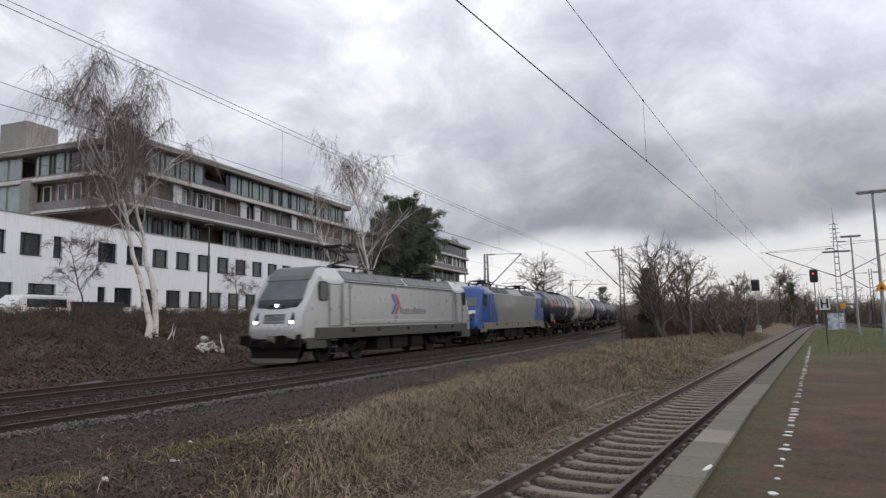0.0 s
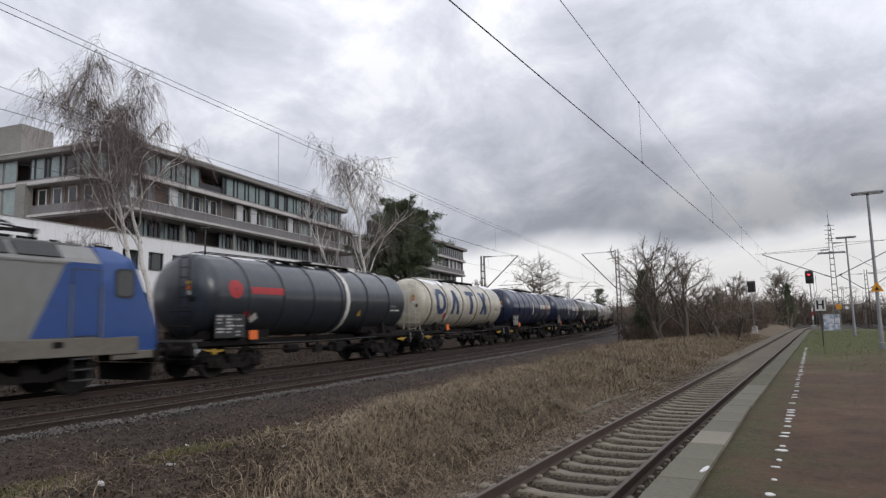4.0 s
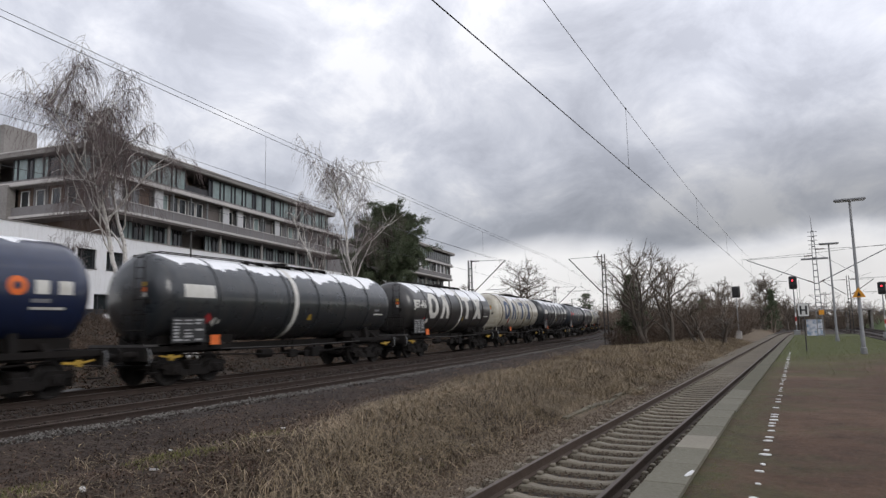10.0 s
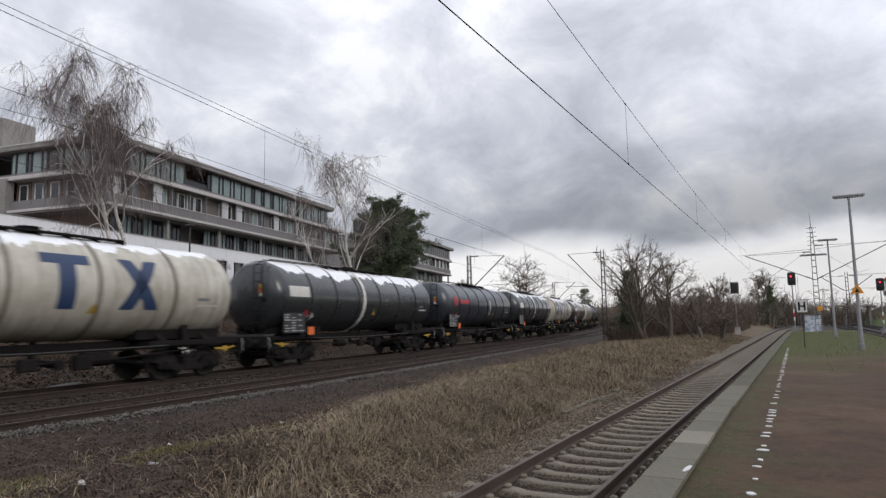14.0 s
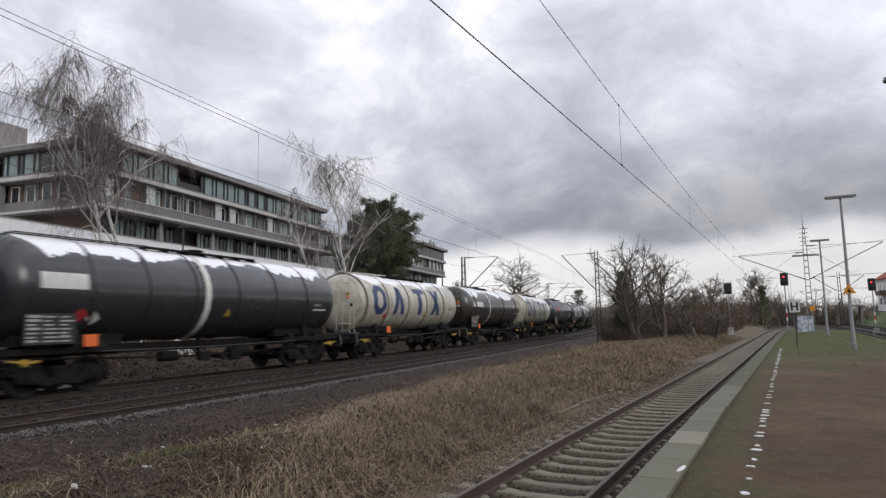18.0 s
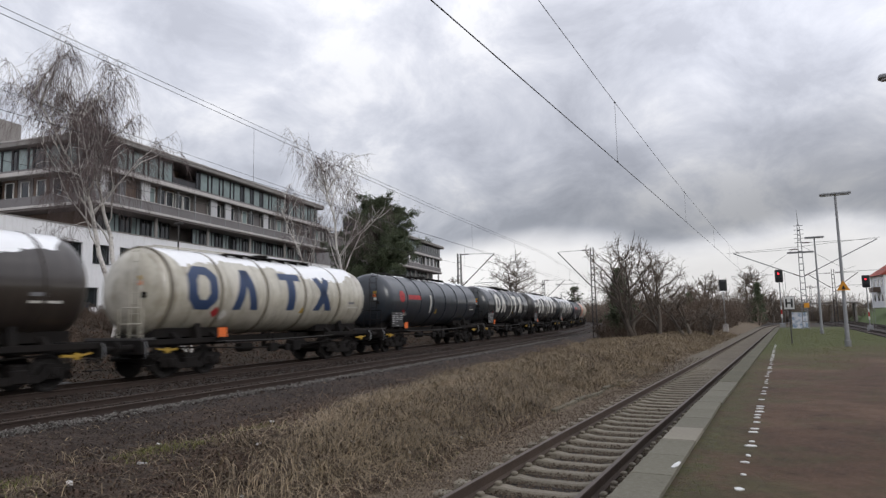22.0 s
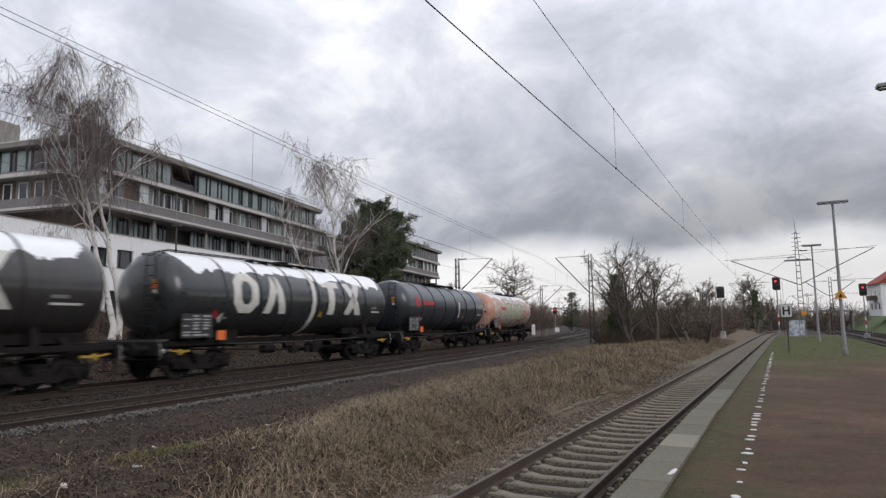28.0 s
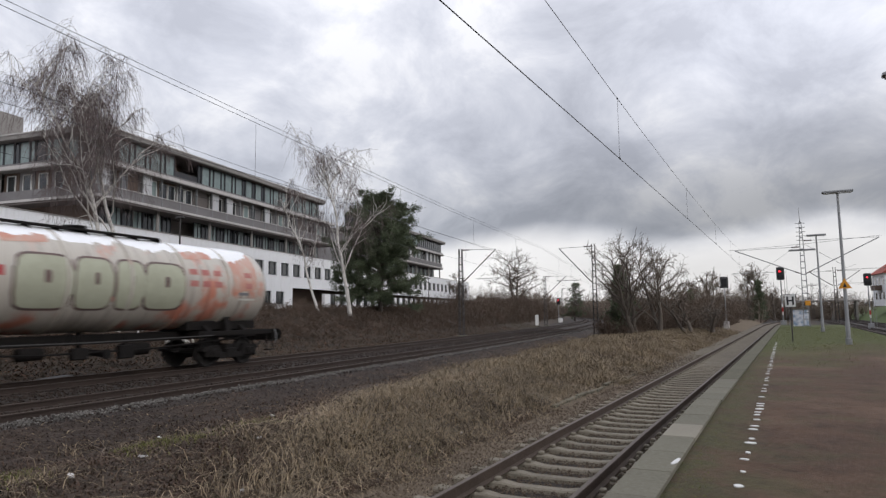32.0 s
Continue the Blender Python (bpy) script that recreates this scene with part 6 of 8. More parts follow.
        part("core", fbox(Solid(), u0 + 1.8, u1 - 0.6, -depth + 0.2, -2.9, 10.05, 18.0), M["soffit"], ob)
        part("back_wall", fbox(Solid(), u0, u1 + more, -depth, -depth + 0.2, 10.05, 18.0), M["grey_panel"], ob)
        part("end_wall", fbox(Solid(), u1 + more - 0.2, u1 + more, -depth, -0.2, 12.72, 15.4), M["grey_panel"], ob)
        part("end_wall", fbox(Solid(), u1 - 0.2, u1, -depth, -0.1, 15.98, 17.94), M["grey_panel"], ob)
        # top storey glazing
        u, k = u0 + 0.15, 0
        while u < u1 - 0.6:
            w = (1.3, 0.62)[k % 2] if blk else 1.3
            if blk and 42.4 < u < 46.3:
                if k != 99:
                    part("loggia_back", fbox(Solid(), 42.4, 46.4, -2.2, -2.1, 15.98, 17.94), M["brown_panel"], ob)
                    part("railing", fbox(Solid(), 42.4, 46.4, -0.06, -0.03, 15.98, 16.6), M["frame_dark"], ob)
                u = 46.4
                continue
            if k % 2 == 1 and rs.random() < 0.5 or not blk and u > 112:
                set_window(ob, u, u + w - 0.06, 15.98, 17.94, 0.0, (), M["glass"], M["frame_dark"], rs)
            else:
                set_window(ob, u, u + w - 0.06, 15.98, 17.94, 0.0, (), M["green_glass"], M["frame_dark"], rs)
            u += w
            k += 1
        # fourth storey: bays with panels and pale frames
        u = u0 + 0.1
        k = 0
        while u < u1 + more - 1.0:
            wide = 2.46
            part("bay_post", fbox(Solid(), u - 0.05, u + 0.05, -0.10, 0.08, 12.72, 15.4), M["galv"], ob)
            part("bay_panel", fbox(Solid(), u + 0.05, u + wide - 0.05, -0.60, -0.50, 12.72, 15.4), M["brown_panel"] if k % 2 and u < 42 else rs.choice((M["grey_panel"], M["grey_panel"], M["slab_grey"], M["soffit"])), ob)
            if k % 4 != 1 or not blk:
                set_window(ob, u + 1.28, u + 2.28, 13.6, 15.15, -0.45, (), rs.choice((M["glass"], M["green_glass"])), M["white_paint"], rs)
            if k % 3 != 2:
                set_window(ob, u + 0.16, u + 1.12, 13.6, 15.15, -0.45, (), rs.choice((M["glass"], M["grey_glass"])), M["galv"] if k % 2 else M["white_paint"], rs)
            if rs.random() < 0.3:
                part("screen", fbox(Solid(), u + 0.1, u + 1.2, -0.05, -0.02, 13.55, 15.38), M["blind"], ob)
            u += wide
            k += 1
        # recessed third storey
        u = u0 + 2.0
        k = 0
        while u < u1 + more - 1.0:
            if blk and 44.0 < u < 47.6:
                u = 48.2
                continue
            set_window(ob, u, u + 1.2, 10.05, 12.30, -1.8, (0.55,), M["green_glass"] if k % 2 else M["glass"], M["frame_dark"], rs)
            u += 1.28
            k += 1
        for u in np.arange(u0 + 1.0, u1, 7.6):
            part("column", Solid().tube([facade(u + 6.6, -0.5, 10.0), facade(u + 6.6, -0.5, 12.32)], 0.16, 10), M["slab_grey"], ob)
        if blk:
            # flank of the upper storeys
            o = -0.2
            k = 0
            while o > -11.0:
                w = (1.25, 0.6)[k % 2]
                set_window(ob, o - w + 0.06, o, 15.98, 17.94, u0 - 0.0, (), M["green_glass"] if k % 3 else M["glass"], M["frame_dark"], rs, side=True)
                if k % 2 == 0:
                    part("bay_panel", fbox(Solid(), u0 + 0.6, u0 + 0.7, o - 1.8, o - 0.05, 12.72, 15.4), M["brown_panel"] if k % 4 else M["grey_panel"], ob)
                    set_window(ob, o - 1.3, o - 0.3, 13.5, 15.1, u0 + 0.5, (), M["glass"], M["white_paint"], rs, side=True)
                o -= w
                k += 1
            part("third_storey_flank", fbox(Solid(), u0 + 1.6, u0 + 1.8, -depth, -1.8, 10.05, 12.3), M["brown_panel"], ob)
            part("stair_wall", fbox(Solid(), u0 - 0.5, u0 + 0.3, -12.4, -11.2, 10.05, 15.6), M["slab_grey"], ob)
            for i in range(3):
                set_window(ob, -18.0 + 1.8 * i, -16.3 + 1.8 * i, 10.4, 17.9, u0 - 0.2, (), M["green_glass"], M["slab_grey"], rs, side=True)
    # link between the blocks, roof houses
    part("link_wall", fbox(Solid(), 76.1, 98.4, -18, -3.5, 10.05, 15.6), M["grey_panel"], ob)
    part("link_roof", fbox(Solid(), 75.8, 98.4, -18.2, -3.2, 15.6, 15.85), M["slab_grey"], ob)
    part("roof_house", fbox(Solid(), 35.8, 39.2, -18.8, -15.2, 18.5, 22.4), M["slab_grey"], ob, "bare concrete roof house")
    part("roof_house", fbox(Solid(), 100.5, 106.5, -10, -4, 18.5, 21.6), M["frame_dark"], ob, "dark clad roof house")


build_office()

# ---- catenary, lamps, signals ----


def lattice_mast(h, w0, w1, mat):
    """A square lattice mast, in thing space from the ground up."""
    g = Solid()
    for i, j in ((-1, -1), (1, -1), (1, 1), (-1, 1)):
        g.strut((i * w0 / 2, j * w0 / 2, 0), (i * w1 / 2, j * w1 / 2, h), 0.06)
    n = int(h / 0.62)
    for k in range(n):
        z = 0.35 + k * (h - 0.5) / n
        w = w0 + (w1 - w0) * z / h
        for i, j, a, b in ((-1, -1, 1, -1), (1, -1, 1, 1), (1, 1, -1, 1), (-1, 1, -1, -1)):
            g.strut((i * w / 2, j * w / 2, z), (a * w / 2, b * w / 2, z), 0.03, 0.07)
    return g


def insulator(p, q):
    """A ribbed insulator rod from p to q."""
    p, q = Vector(p), Vector(q)
    n = 9
    pts, rad = [], []
    for i in range(n):
        pts.append(p + (q - p) * i / (n - 1))
        rad.append(0.07 if i % 2 else 0.035)
    return Solid().tube(pts, rad, 10)


def cantilever(v, side, reach, z_tube, z_tie, mat, w=0.3):
    """A bracket that reaches along local x from the mast."""
    s = side
    x0 = s * (w / 2 + 0.05)
    c = part("cantilever", Solid().tube([(x0 + s * 0.55, 0, z_tube + (z_tie - z_tube) * 0.55 / reach), (s * reach, 0, z_tie - 0.02)], 0.045, 8), mat, v)
    part("insulator", insulator((x0, 0, z_tube), (x0 + s * 0.55, 0, z_tube + (z_tie - z_tube) * 0.55 / reach)), M["ceramic"], c)
    part("tie_rod", Solid().tube([(x0 + s * 0.7, 0, z_tie + 0.05), (s * reach, 0, z_tie)], 0.02, 6), mat, c)
    part("insulator", insulator((x0, 0, z_tie + 0.05), (x0 + s * 0.7, 0, z_tie + 0.05)), M["ceramic"], c)
    part("registration_arm", Solid().tube([(s * (reach * 0.42), 0, z_tube + 0.25), (s * (reach + 0.35), 0, z_tube + 0.28)], 0.022, 6)
         .tube([(s * (reach * 0.5), 0, z_tube + 0.27), (s * (reach * 0.7), 0, z_tube + 0.75)], 0.012, 5)
         .tube([(s * (reach + 0.3), 0, z_tube + 0.28), (s * (reach - 0.35), 0, z_tube + 0.02)], 0.015, 5), mat, c)


def line_mast(a, off, side, turn_more=0):
    """A mast beside the main line; side: the way to the track (+1 to the right)."""
    p = on_line(a, off)
    z = float(ground_z(p.x, p.y))
    v = thing("catenary_mast", "grey lattice catenary mast beside the main line", "mast", Matrix.Translation((p.x, p.y, z - 0.1)) @ pose(0, 0, 0, 0, 0, math.degrees(heading(a)) + turn_more), "catenary masts")
    h = MAIN_Z + (8.5 if side < 0 else 7.8) - z
    part("mast", lattice_mast(h, 0.42, 0.26, M["darksteel"]), M["darksteel"], v)
    part("foundation", Solid().box(-0.4, 0.4, -0.4, 0.4, -0.3, 0.25, 0.03), M["kerb"], v)
    cantilever(v, side, 3.3, MAIN_Z + 4.7 - z + 0.1, MAIN_Z + 7.55 - z + 0.1 + (0.6 if side < 0 else 0), M["darksteel"])
    return v


line_mast(52.65, -3.04, 1)
line_mast(60.8, 7.79, -1)
line_mast(98.75, -3.29, 1)
line_mast(149.9, -4.71, 1)
line_mast(112.0, 7.3, -1)


def wire_curve(points, r):
    return Solid().tube(points, r, 5, True, True)


def main_line_wires():
    """Carrying and contact wire over each main track, with droppers."""
    spans = (-70.0, -6.0, 56.0, 104.0, 150.0, 200.0)
    for track_off in (0.0, NEAR_X - FAR_X):
        wire = thing("overhead_line", "thin overhead line above the main track", "cable", group="overhead lines")
        top, low = [], []
        for i, (a0, a1) in enumerate(zip(spans, spans[1:])):
            z0 = 0.25 if i % 2 else -0.25
            for k in range(12):
                t = k / 12
                a = a0 + (a1 - a0) * t
                off = track_off + z0 * (1 - 2 * t)
                sag = 1.25 * 4 * t * (1 - t)
                tall = 9.35 - 1.25 * min(max((a + 6) / 62, 0), 1)
                top.append(on_line(a, off, tall - sag * (0.45 if a > 56 else 0.5)))
                low.append(on_line(a, off, MAIN_Z + 6.25 - 0.35 * min(max((a - 14) / 40, 0), 1)))
        part("carrying_wire", wire_curve(top, 0.008), M["wire"], wire)
        if track_off:
            part("feeder_wire", wire_curve([p + Vector((0, 0, 0.15)) for p in top], 0.007), M["wire"], wire)
        part("contact_wire", wire_curve(low, 0.007), M["wire"], wire)
        for i in range(0, len(top), 2):
            if i % 12 == 0:
                continue
            part("dropper", Solid().tube([low[i], top[i]], 0.005, 5), M["wire"], wire)


def siding_wires():
    wire = thing("overhead_line", "thick overhead line above the platform track", "cable", group="overhead lines")
    top, low = [], []
    for k in range(30):
        y = -48 + 4.138 * k
        zz = 7.11 + (0.0008 if y < 24 else 0.0004) * (y - 24) ** 2
        top.append((TRACK_X, y, zz))
        low.append((TRACK_X, y, 5.61 + 0.0135 * max(y - 5, 0) - 0.00003 * max(y - 5, 0) ** 2))
    part("carrying_wire", wire_curve(top, 0.006), M["wire"], wire)
    part("contact_wire", wire_curve(low, 0.0085), M["wire"], wire)
    for y in (3.6, 14.85, 27.2, 40.0, 53.0, 64.0):
        i = int((y + 48) / 4.138)
        f = (y + 48) / 4.138 - i
        a = Vector(top[i]).lerp(Vector(top[i + 1]), f)
        b = Vector(low[i]).lerp(Vector(low[i + 1]), f)
        part("dropper", Solid().tube([a, b], 0.004, 5), M["wire"], wire)
        part("clamp", Solid().box(b.x - 0.015, b.x + 0.015, b.y - 0.04, b.y + 0.04, b.z - 0.015, b.z + 0.035, 0.01), M["wire"], wire)
        part("clamp", Solid().box(a.x - 0.015, a.x + 0.015, a.y - 0.04, a.y + 0.04, a.z - 0.02, a.z + 0.02, 0.01), M["wire"], wire)


main_line_wires()
siding_wires()


def build_twin_mast():
    z = 0.3
    v = thing("catenary_mast", "tall lattice mast with brackets to both sides and a needle tip", "mast", pose(2.15, 72.0, z), "catenary masts")
    part("mast", lattice_mast(8.6, 0.55, 0.30, M["galv"]), M["galv"], v)
    g = lattice_mast(1.9, 0.28, 0.16, M["galv"])
    tip = part("mast_top", g, M["galv"], v, at=pose(0, 0, 8.6))
    part("needle", Solid().tube([(0, 0, 1.8), (-0.06, 0, 3.4)], [0.05, 0.015], 6), M["galv"], tip)
    for i in range(5):
        part("rung", Solid().strut((-0.42, 0, 0.1 + 0.42 * i), (0.42, 0, 0.1 + 0.42 * i), 0.05), M["galv"], tip)
    part("crossarm", Solid().box(-1.15, 1.15, -0.12, 0.12, 7.65, 7.82, 0.02), M["galv"], v)
    cantilever(v, -1, 6.0, 5.4, 8.0, M["galv"])
    cantilever(v, 1, 6.4, 5.4, 8.6, M["galv"])
    part("span_wire", Solid().tube([(-6.6, 0, 8.05), (0, 0, 8.3), (6.6, 0, 8.75)], 0.015, 5).tube([(-0.1, 0, 8.4), (-3.6, 0, 5.9)], 0.012, 5).tube([(0.1, 0, 8.4), (3.6, 0, 5.9)], 0.012, 5), M["wire"], v)
    part("warning_board", Solid().box(-0.05, 0.40, -0.33, -0.30, 2.3, 2.75, 0.01), M["orange"], v, "orange board")


build_twin_mast()


def station_mast(x, y, h):
    z = gz0(x, y)
    v = thing("catenary_mast", "dark steel mast among the station tracks", "mast", pose(x, y, z), "catenary masts")
    part("mast", lattice_mast(h, 0.42, 0.28, M["darksteel"]), M["darksteel"], v)
    cantilever(v, -1, 3.0, h - 2.6, h - 0.6, M["darksteel"], 0.5)
    cantilever(v, 1, 3.0, h - 2.6, h - 0.6, M["darksteel"], 0.5)


def gz0(x, y):
    return float(ground_z(x, y))


station_mast(6.9, 105.0, 8.4)
station_mast(6.3, 165.0, 8.4)


def platform_lamp(x, y, z0, group="platform lamps"):
    v = thing("platform_lamp", "tall grey steel lamp post with a flat twin-armed head", "lamp post", pose(x, y, z0), group)
    part("post", Solid().lathe([(0, 0.10), (1.0, 0.10), (1.05, 0.085), (7.3, 0.05), (7.32, 0.03)], axis="z", sides=14), M["galv"], v)
    part("base_sleeve", Solid().lathe([(0, 0.14), (0.3, 0.14), (0.32, 0.10)], axis="z", sides=14), M["galv"], v)
    head = part("lamp_head", Solid().box(-0.66, 0.66, -0.13, 0.13, 7.30, 7.42, 0.03), M["galv"], v)
    part("diffuser", Solid().box(-0.60, 0.60, -0.10, 0.10, 7.27, 7.31, 0.01), M["blind"], head)
    return v


lamp1 = platform_lamp(2.75, 36.1, PLATFORM_Z - 0.06)
part("warning_triangle", Solid().prism([(-0.28, 2.66), (0.28, 2.66), (0.0, 3.14)], "y", -0.16, -0.14), M["orange"], lamp1, "orange warning triangle")
part("triangle_mark", Solid().prism([(-0.09, 2.72), (0.09, 2.72), (0.0, 2.92)], "y", -0.17, -0.161), M["black"], lamp1)
platform_lamp(2.7, 56.5, PLATFORM_Z - 0.06)
platform_lamp(3.19, 18.5, PLATFORM_Z - 0.06)


def light_signal(x, y, z0, h, label, white_board=True, lit=True):
    v = thing("light_signal", label, "railway signal", pose(x, y, z0), "light signals")
    part("post", Solid().lathe([(0, 0.07), (h, 0.06)], axis="z", sides=12), M["galv"], v)
    part("foot_box", Solid().box(-0.3, 0.3, -0.2, 0.2, 0, 0.75, 0.03), M["galv"], v)
    part("signal_head", Solid().box(-0.42, 0.42, -0.10, 0.14, h - 0.15, h + 1.35, 0.12), M["black"], v)
    for i, (dx, dz) in enumerate(((-0.05, 0.85), (-0.2, 0.3), (0.2, 0.3))):
        part("hood", Solid().lathe([(-0.32, 0.15), (-0.10, 0.13)], (dx, 0, h + dz), "y", 14), M["black"], v)
        part("lens", Solid().lathe([(-0.345, 0.03), (-0.33, 0.10), (-0.31, 0.10)], (dx, 0, h + dz), "y", 16), M["red_light"] if lit and i == 0 else M["glass"], v)
    if white_board:
        b = part("mast_plate", Solid().box(-0.08, 0.08, -0.10, -0.07, 1.4, 2.7, 0.01), M["white_paint"], v)
        part("plate_stripe", Solid().box(-0.08, 0.08, -0.108, -0.10, 1.8, 2.3), M["red_sign"], b)
    part("ladder", Solid().tube([(0.35, 0.1, 0.3), (0.35, 0.1, h + 0.9)], 0.02, 6).tube([(0.6, 0.1, 0.3), (0.6, 0.1, h + 0.9)], 0.02, 6), M["galv"], v)
    return v


M["red_sign"] = material("red_sign_paint", (0.45, 0.03, 0.03), (0.36, 0.03, 0.03), 0.6, grain=10)
light_signal(0.15, 84.0, 0.2, 5.6, "railway light signal showing red")
light_signal(9.4, 92.0, -0.3, 5.4, "railway light signal showing red beyond the platform")


def stop_board():
    v = thing("stop_board", "white board with a black letter H on a post", "sign", pose(0.45, 39.2, PLATFORM_Z - 0.06))
    part("post", Solid().lathe([(0, 0.032), (2.48, 0.03)], axis="z", sides=10), M["darksteel"], v)
    b = part("board", Solid().box(-0.25, 0.25, -0.08, -0.055, 1.84, 2.50, 0.01), M["white_paint"], v)
    part("rim", Solid().box(-0.27, 0.27, -0.055, -0.04, 1.82, 2.52, 0.01), M["black"], b)
    g = Solid()
    for x in (-0.13, 0.13):
        g.box(x - 0.045, x + 0.045, -0.088, -0.081, 1.94, 2.40)
    g.box(-0.13, 0.13, -0.0885, -0.0805, 2.13, 2.21)
    part("letter_h", g, M["black"], b, "black letter H")


stop_board()


def dark_signal():
    """A dark shunting signal with a cabinet on the verge of the platform track."""
    v = thing("light_signal", "unlit dark signal on a thin post with a pale cabinet", "railway signal", pose(-5.7, 81.3, -0.28), "light signals")
    part("post", Solid().lathe([(0, 0.06), (5.6, 0.055)], axis="z", sides=10), M["galv"], v)
    part("signal_head", Solid().box(-0.36, 0.36, -0.14, 0.14, 5.2, 6.3, 0.12), M["black"], v)
    part("backing", Solid().box(-0.42, 0.42, 0.10, 0.13, 5.1, 6.4, 0.02), M["black"], v)
    part("cabinet", Solid().box(-0.30, 0.30, -0.22, 0.2, 0.38, 1.25, 0.03), M["pale_edge"], v)
    part("foot", Solid().box(-0.28, 0.28, -0.2, 0.2, 0, 0.38, 0.03), M["darksteel"], v)
    for x, y in ((-0.9, -3.2), (-1.25, -3.9), (-1.6, -4.6)):
        ob = part("yellow_cover", Solid().box(-0.17, 0.17, -0.25, 0.25, 0, 0.10, 0.03), M["orange"], None, at=pose(-5.7 + x, 81.3 + y, gz0(-5.7 + x, 81.3 + y)))
        tagged(ob, "small yellow cover lying beside the track", "cover", "yellow covers")


dark_signal()


def relay_box(a, off, w, h, label):
    p = on_line(a, off)
    z = float(ground_z(p.x, p.y))
    v = thing("relay_box", label, "cabinet", pose(p.x, p.y, z - 0.05, 0, 0, 20))
    part("housing", Solid().box(-w / 2, w / 2, -0.2, 0.2, 0.1, h, 0.04), M["white_paint"], v)
    part("plinth", Solid().box(-w / 2 - 0.05, w / 2 + 0.05, -0.25, 0.25, -0.1, 0.12, 0.02), M["kerb"], v)


relay_box(94.95, -4.13, 0.5, 1.7, "narrow pale cabinet beside the main line")
relay_box(127.9, -3.85, 0.9, 1.0, "low pale cabinet beside the main line")


def far_signal():
    p = on_line(131.9, -4.47)
    v = thing("light_signal", "distant signal showing red beside the main line", "railway signal", pose(p.x, p.y, float(ground_z(p.x, p.y))), "light signals")
    part("post", Solid().lathe([(0, 0.08), (4.4, 0.07)], axis="z", sides=10), M["galv"], v)
    part("signal_head", Solid().box(-0.4, 0.4, -0.1, 0.14, 3.6, 5.0, 0.1), M["black"], v)
    part("lens", Solid().lathe([(-0.2, 0.04), (-0.18, 0.11), (-0.1, 0.11)], (0, 0, 4.5), "y", 14), M["red_light"], v)


far_signal()


def street_lamp(x, y, h, label="slim dark street lamp beside the office"):
    z = float(ground_z(x, y))
    v = thing("street_lamp", label, "lamp post", pose(x, y, z, 0, 0, 10), "street lamps")
    part("post", Solid().lathe([(0, 0.07), (h, 0.045)], axis="z", sides=10), M["darksteel"], v)
    part("lamp_head", Solid().box(-0.28, 0.28, -0.14, 0.14, h, h + 0.12, 0.03), M["darksteel"], v)


street_lamp(-33.0, 27.6, 5.7)
street_lamp(-51.5, 93.0, 6.0)
street_lamp(-60.5, 118.0, 6.0)

# ---- trees, brambles, grass ----


def tubes(lines, radii, sides=3):
    """Many thin tubes at once. lines: (n, k, 3); radii: (n, k). Returns vertices and quads."""
    lines, radii = np.asarray(lines, float), np.asarray(radii, float)
    n, k, _ = lines.shape
    d = np.gradient(lines, axis=1)
    d /= np.linalg.norm(d, axis=2, keepdims=True) + 1e-9
    ref = np.where(np.abs(d[..., 2:3]) > 0.9, np.array([1.0, 0, 0]), np.array([0, 0, 1.0]))
    s = np.cross(d, ref)
    s /= np.linalg.norm(s, axis=2, keepdims=True) + 1e-9
    u = np.cross(d, s)
    a = 2 * np.pi * np.arange(sides) / sides
    v = lines[:, :, None] + radii[:, :, None, None] * (np.cos(a)[:, None] * s[:, :, None] + np.sin(a)[:, None] * u[:, :, None])
    idx = np.arange(n * k * sides).reshape(n, k, sides)
    b = np.roll(idx, -1, axis=2)
    f = np.stack([idx[:, :-1], b[:, :-1], b[:, 1:], idx[:, 1:]], -1).reshape(-1, 4)
    return v.reshape(-1, 3), f


def joined(pieces):
    vs, fs, k = [], [], 0
    for v, f in pieces:
        vs.append(v)
        fs.append(f + k)
        k += len(v)
    return np.concatenate(vs), np.concatenate(fs)


def sprout(rs, starts, dirs, lengths, bend, droop, k=6, wander=0.15):
    """Curved lines from starts; droop > 0 pulls them down as they go, < 0 lifts them."""
    n = len(starts)
    t = np.linspace(0, 1, k)[None, :, None]
    L = np.asarray(lengths)[:, None, None]
    side = rs.randn(n, 1, 3) * bend
    p = starts[:, None] + dirs[:, None] * t * L + side * (t ** 2) * L
    p[..., 2] -= (droop * (t ** 2) * L)[..., 0]
    p += np.cumsum(rs.randn(n, k, 3) * wander / k, axis=1) * L * (t > 0)
    return p


def unit(v):
    return v / (np.linalg.norm(v, axis=-1, keepdims=True) + 1e-9)


def pick(rs, lines, n, lo, hi):
    """n points along random lines, with the way the line goes there."""
    i = rs.randint(0, len(lines), n)
    k = lines.shape[1]
    t = (lo + (hi - lo) * rs.rand(n)) * (k - 1)
    j = np.minimum(t.astype(int), k - 2)
    f = (t - j)[:, None]
    return lines[i, j] * (1 - f) + lines[i, j + 1] * f, unit(lines[i, j + 1] - lines[i, j])


def taper(n, k, r0, r1, rs=None, vary=0.0):
    r = np.linspace(r0, r1, k)[None].repeat(n, 0)
    return r * (1 + vary * (rs.rand(n, 1) - 0.5)) if rs is not None else r


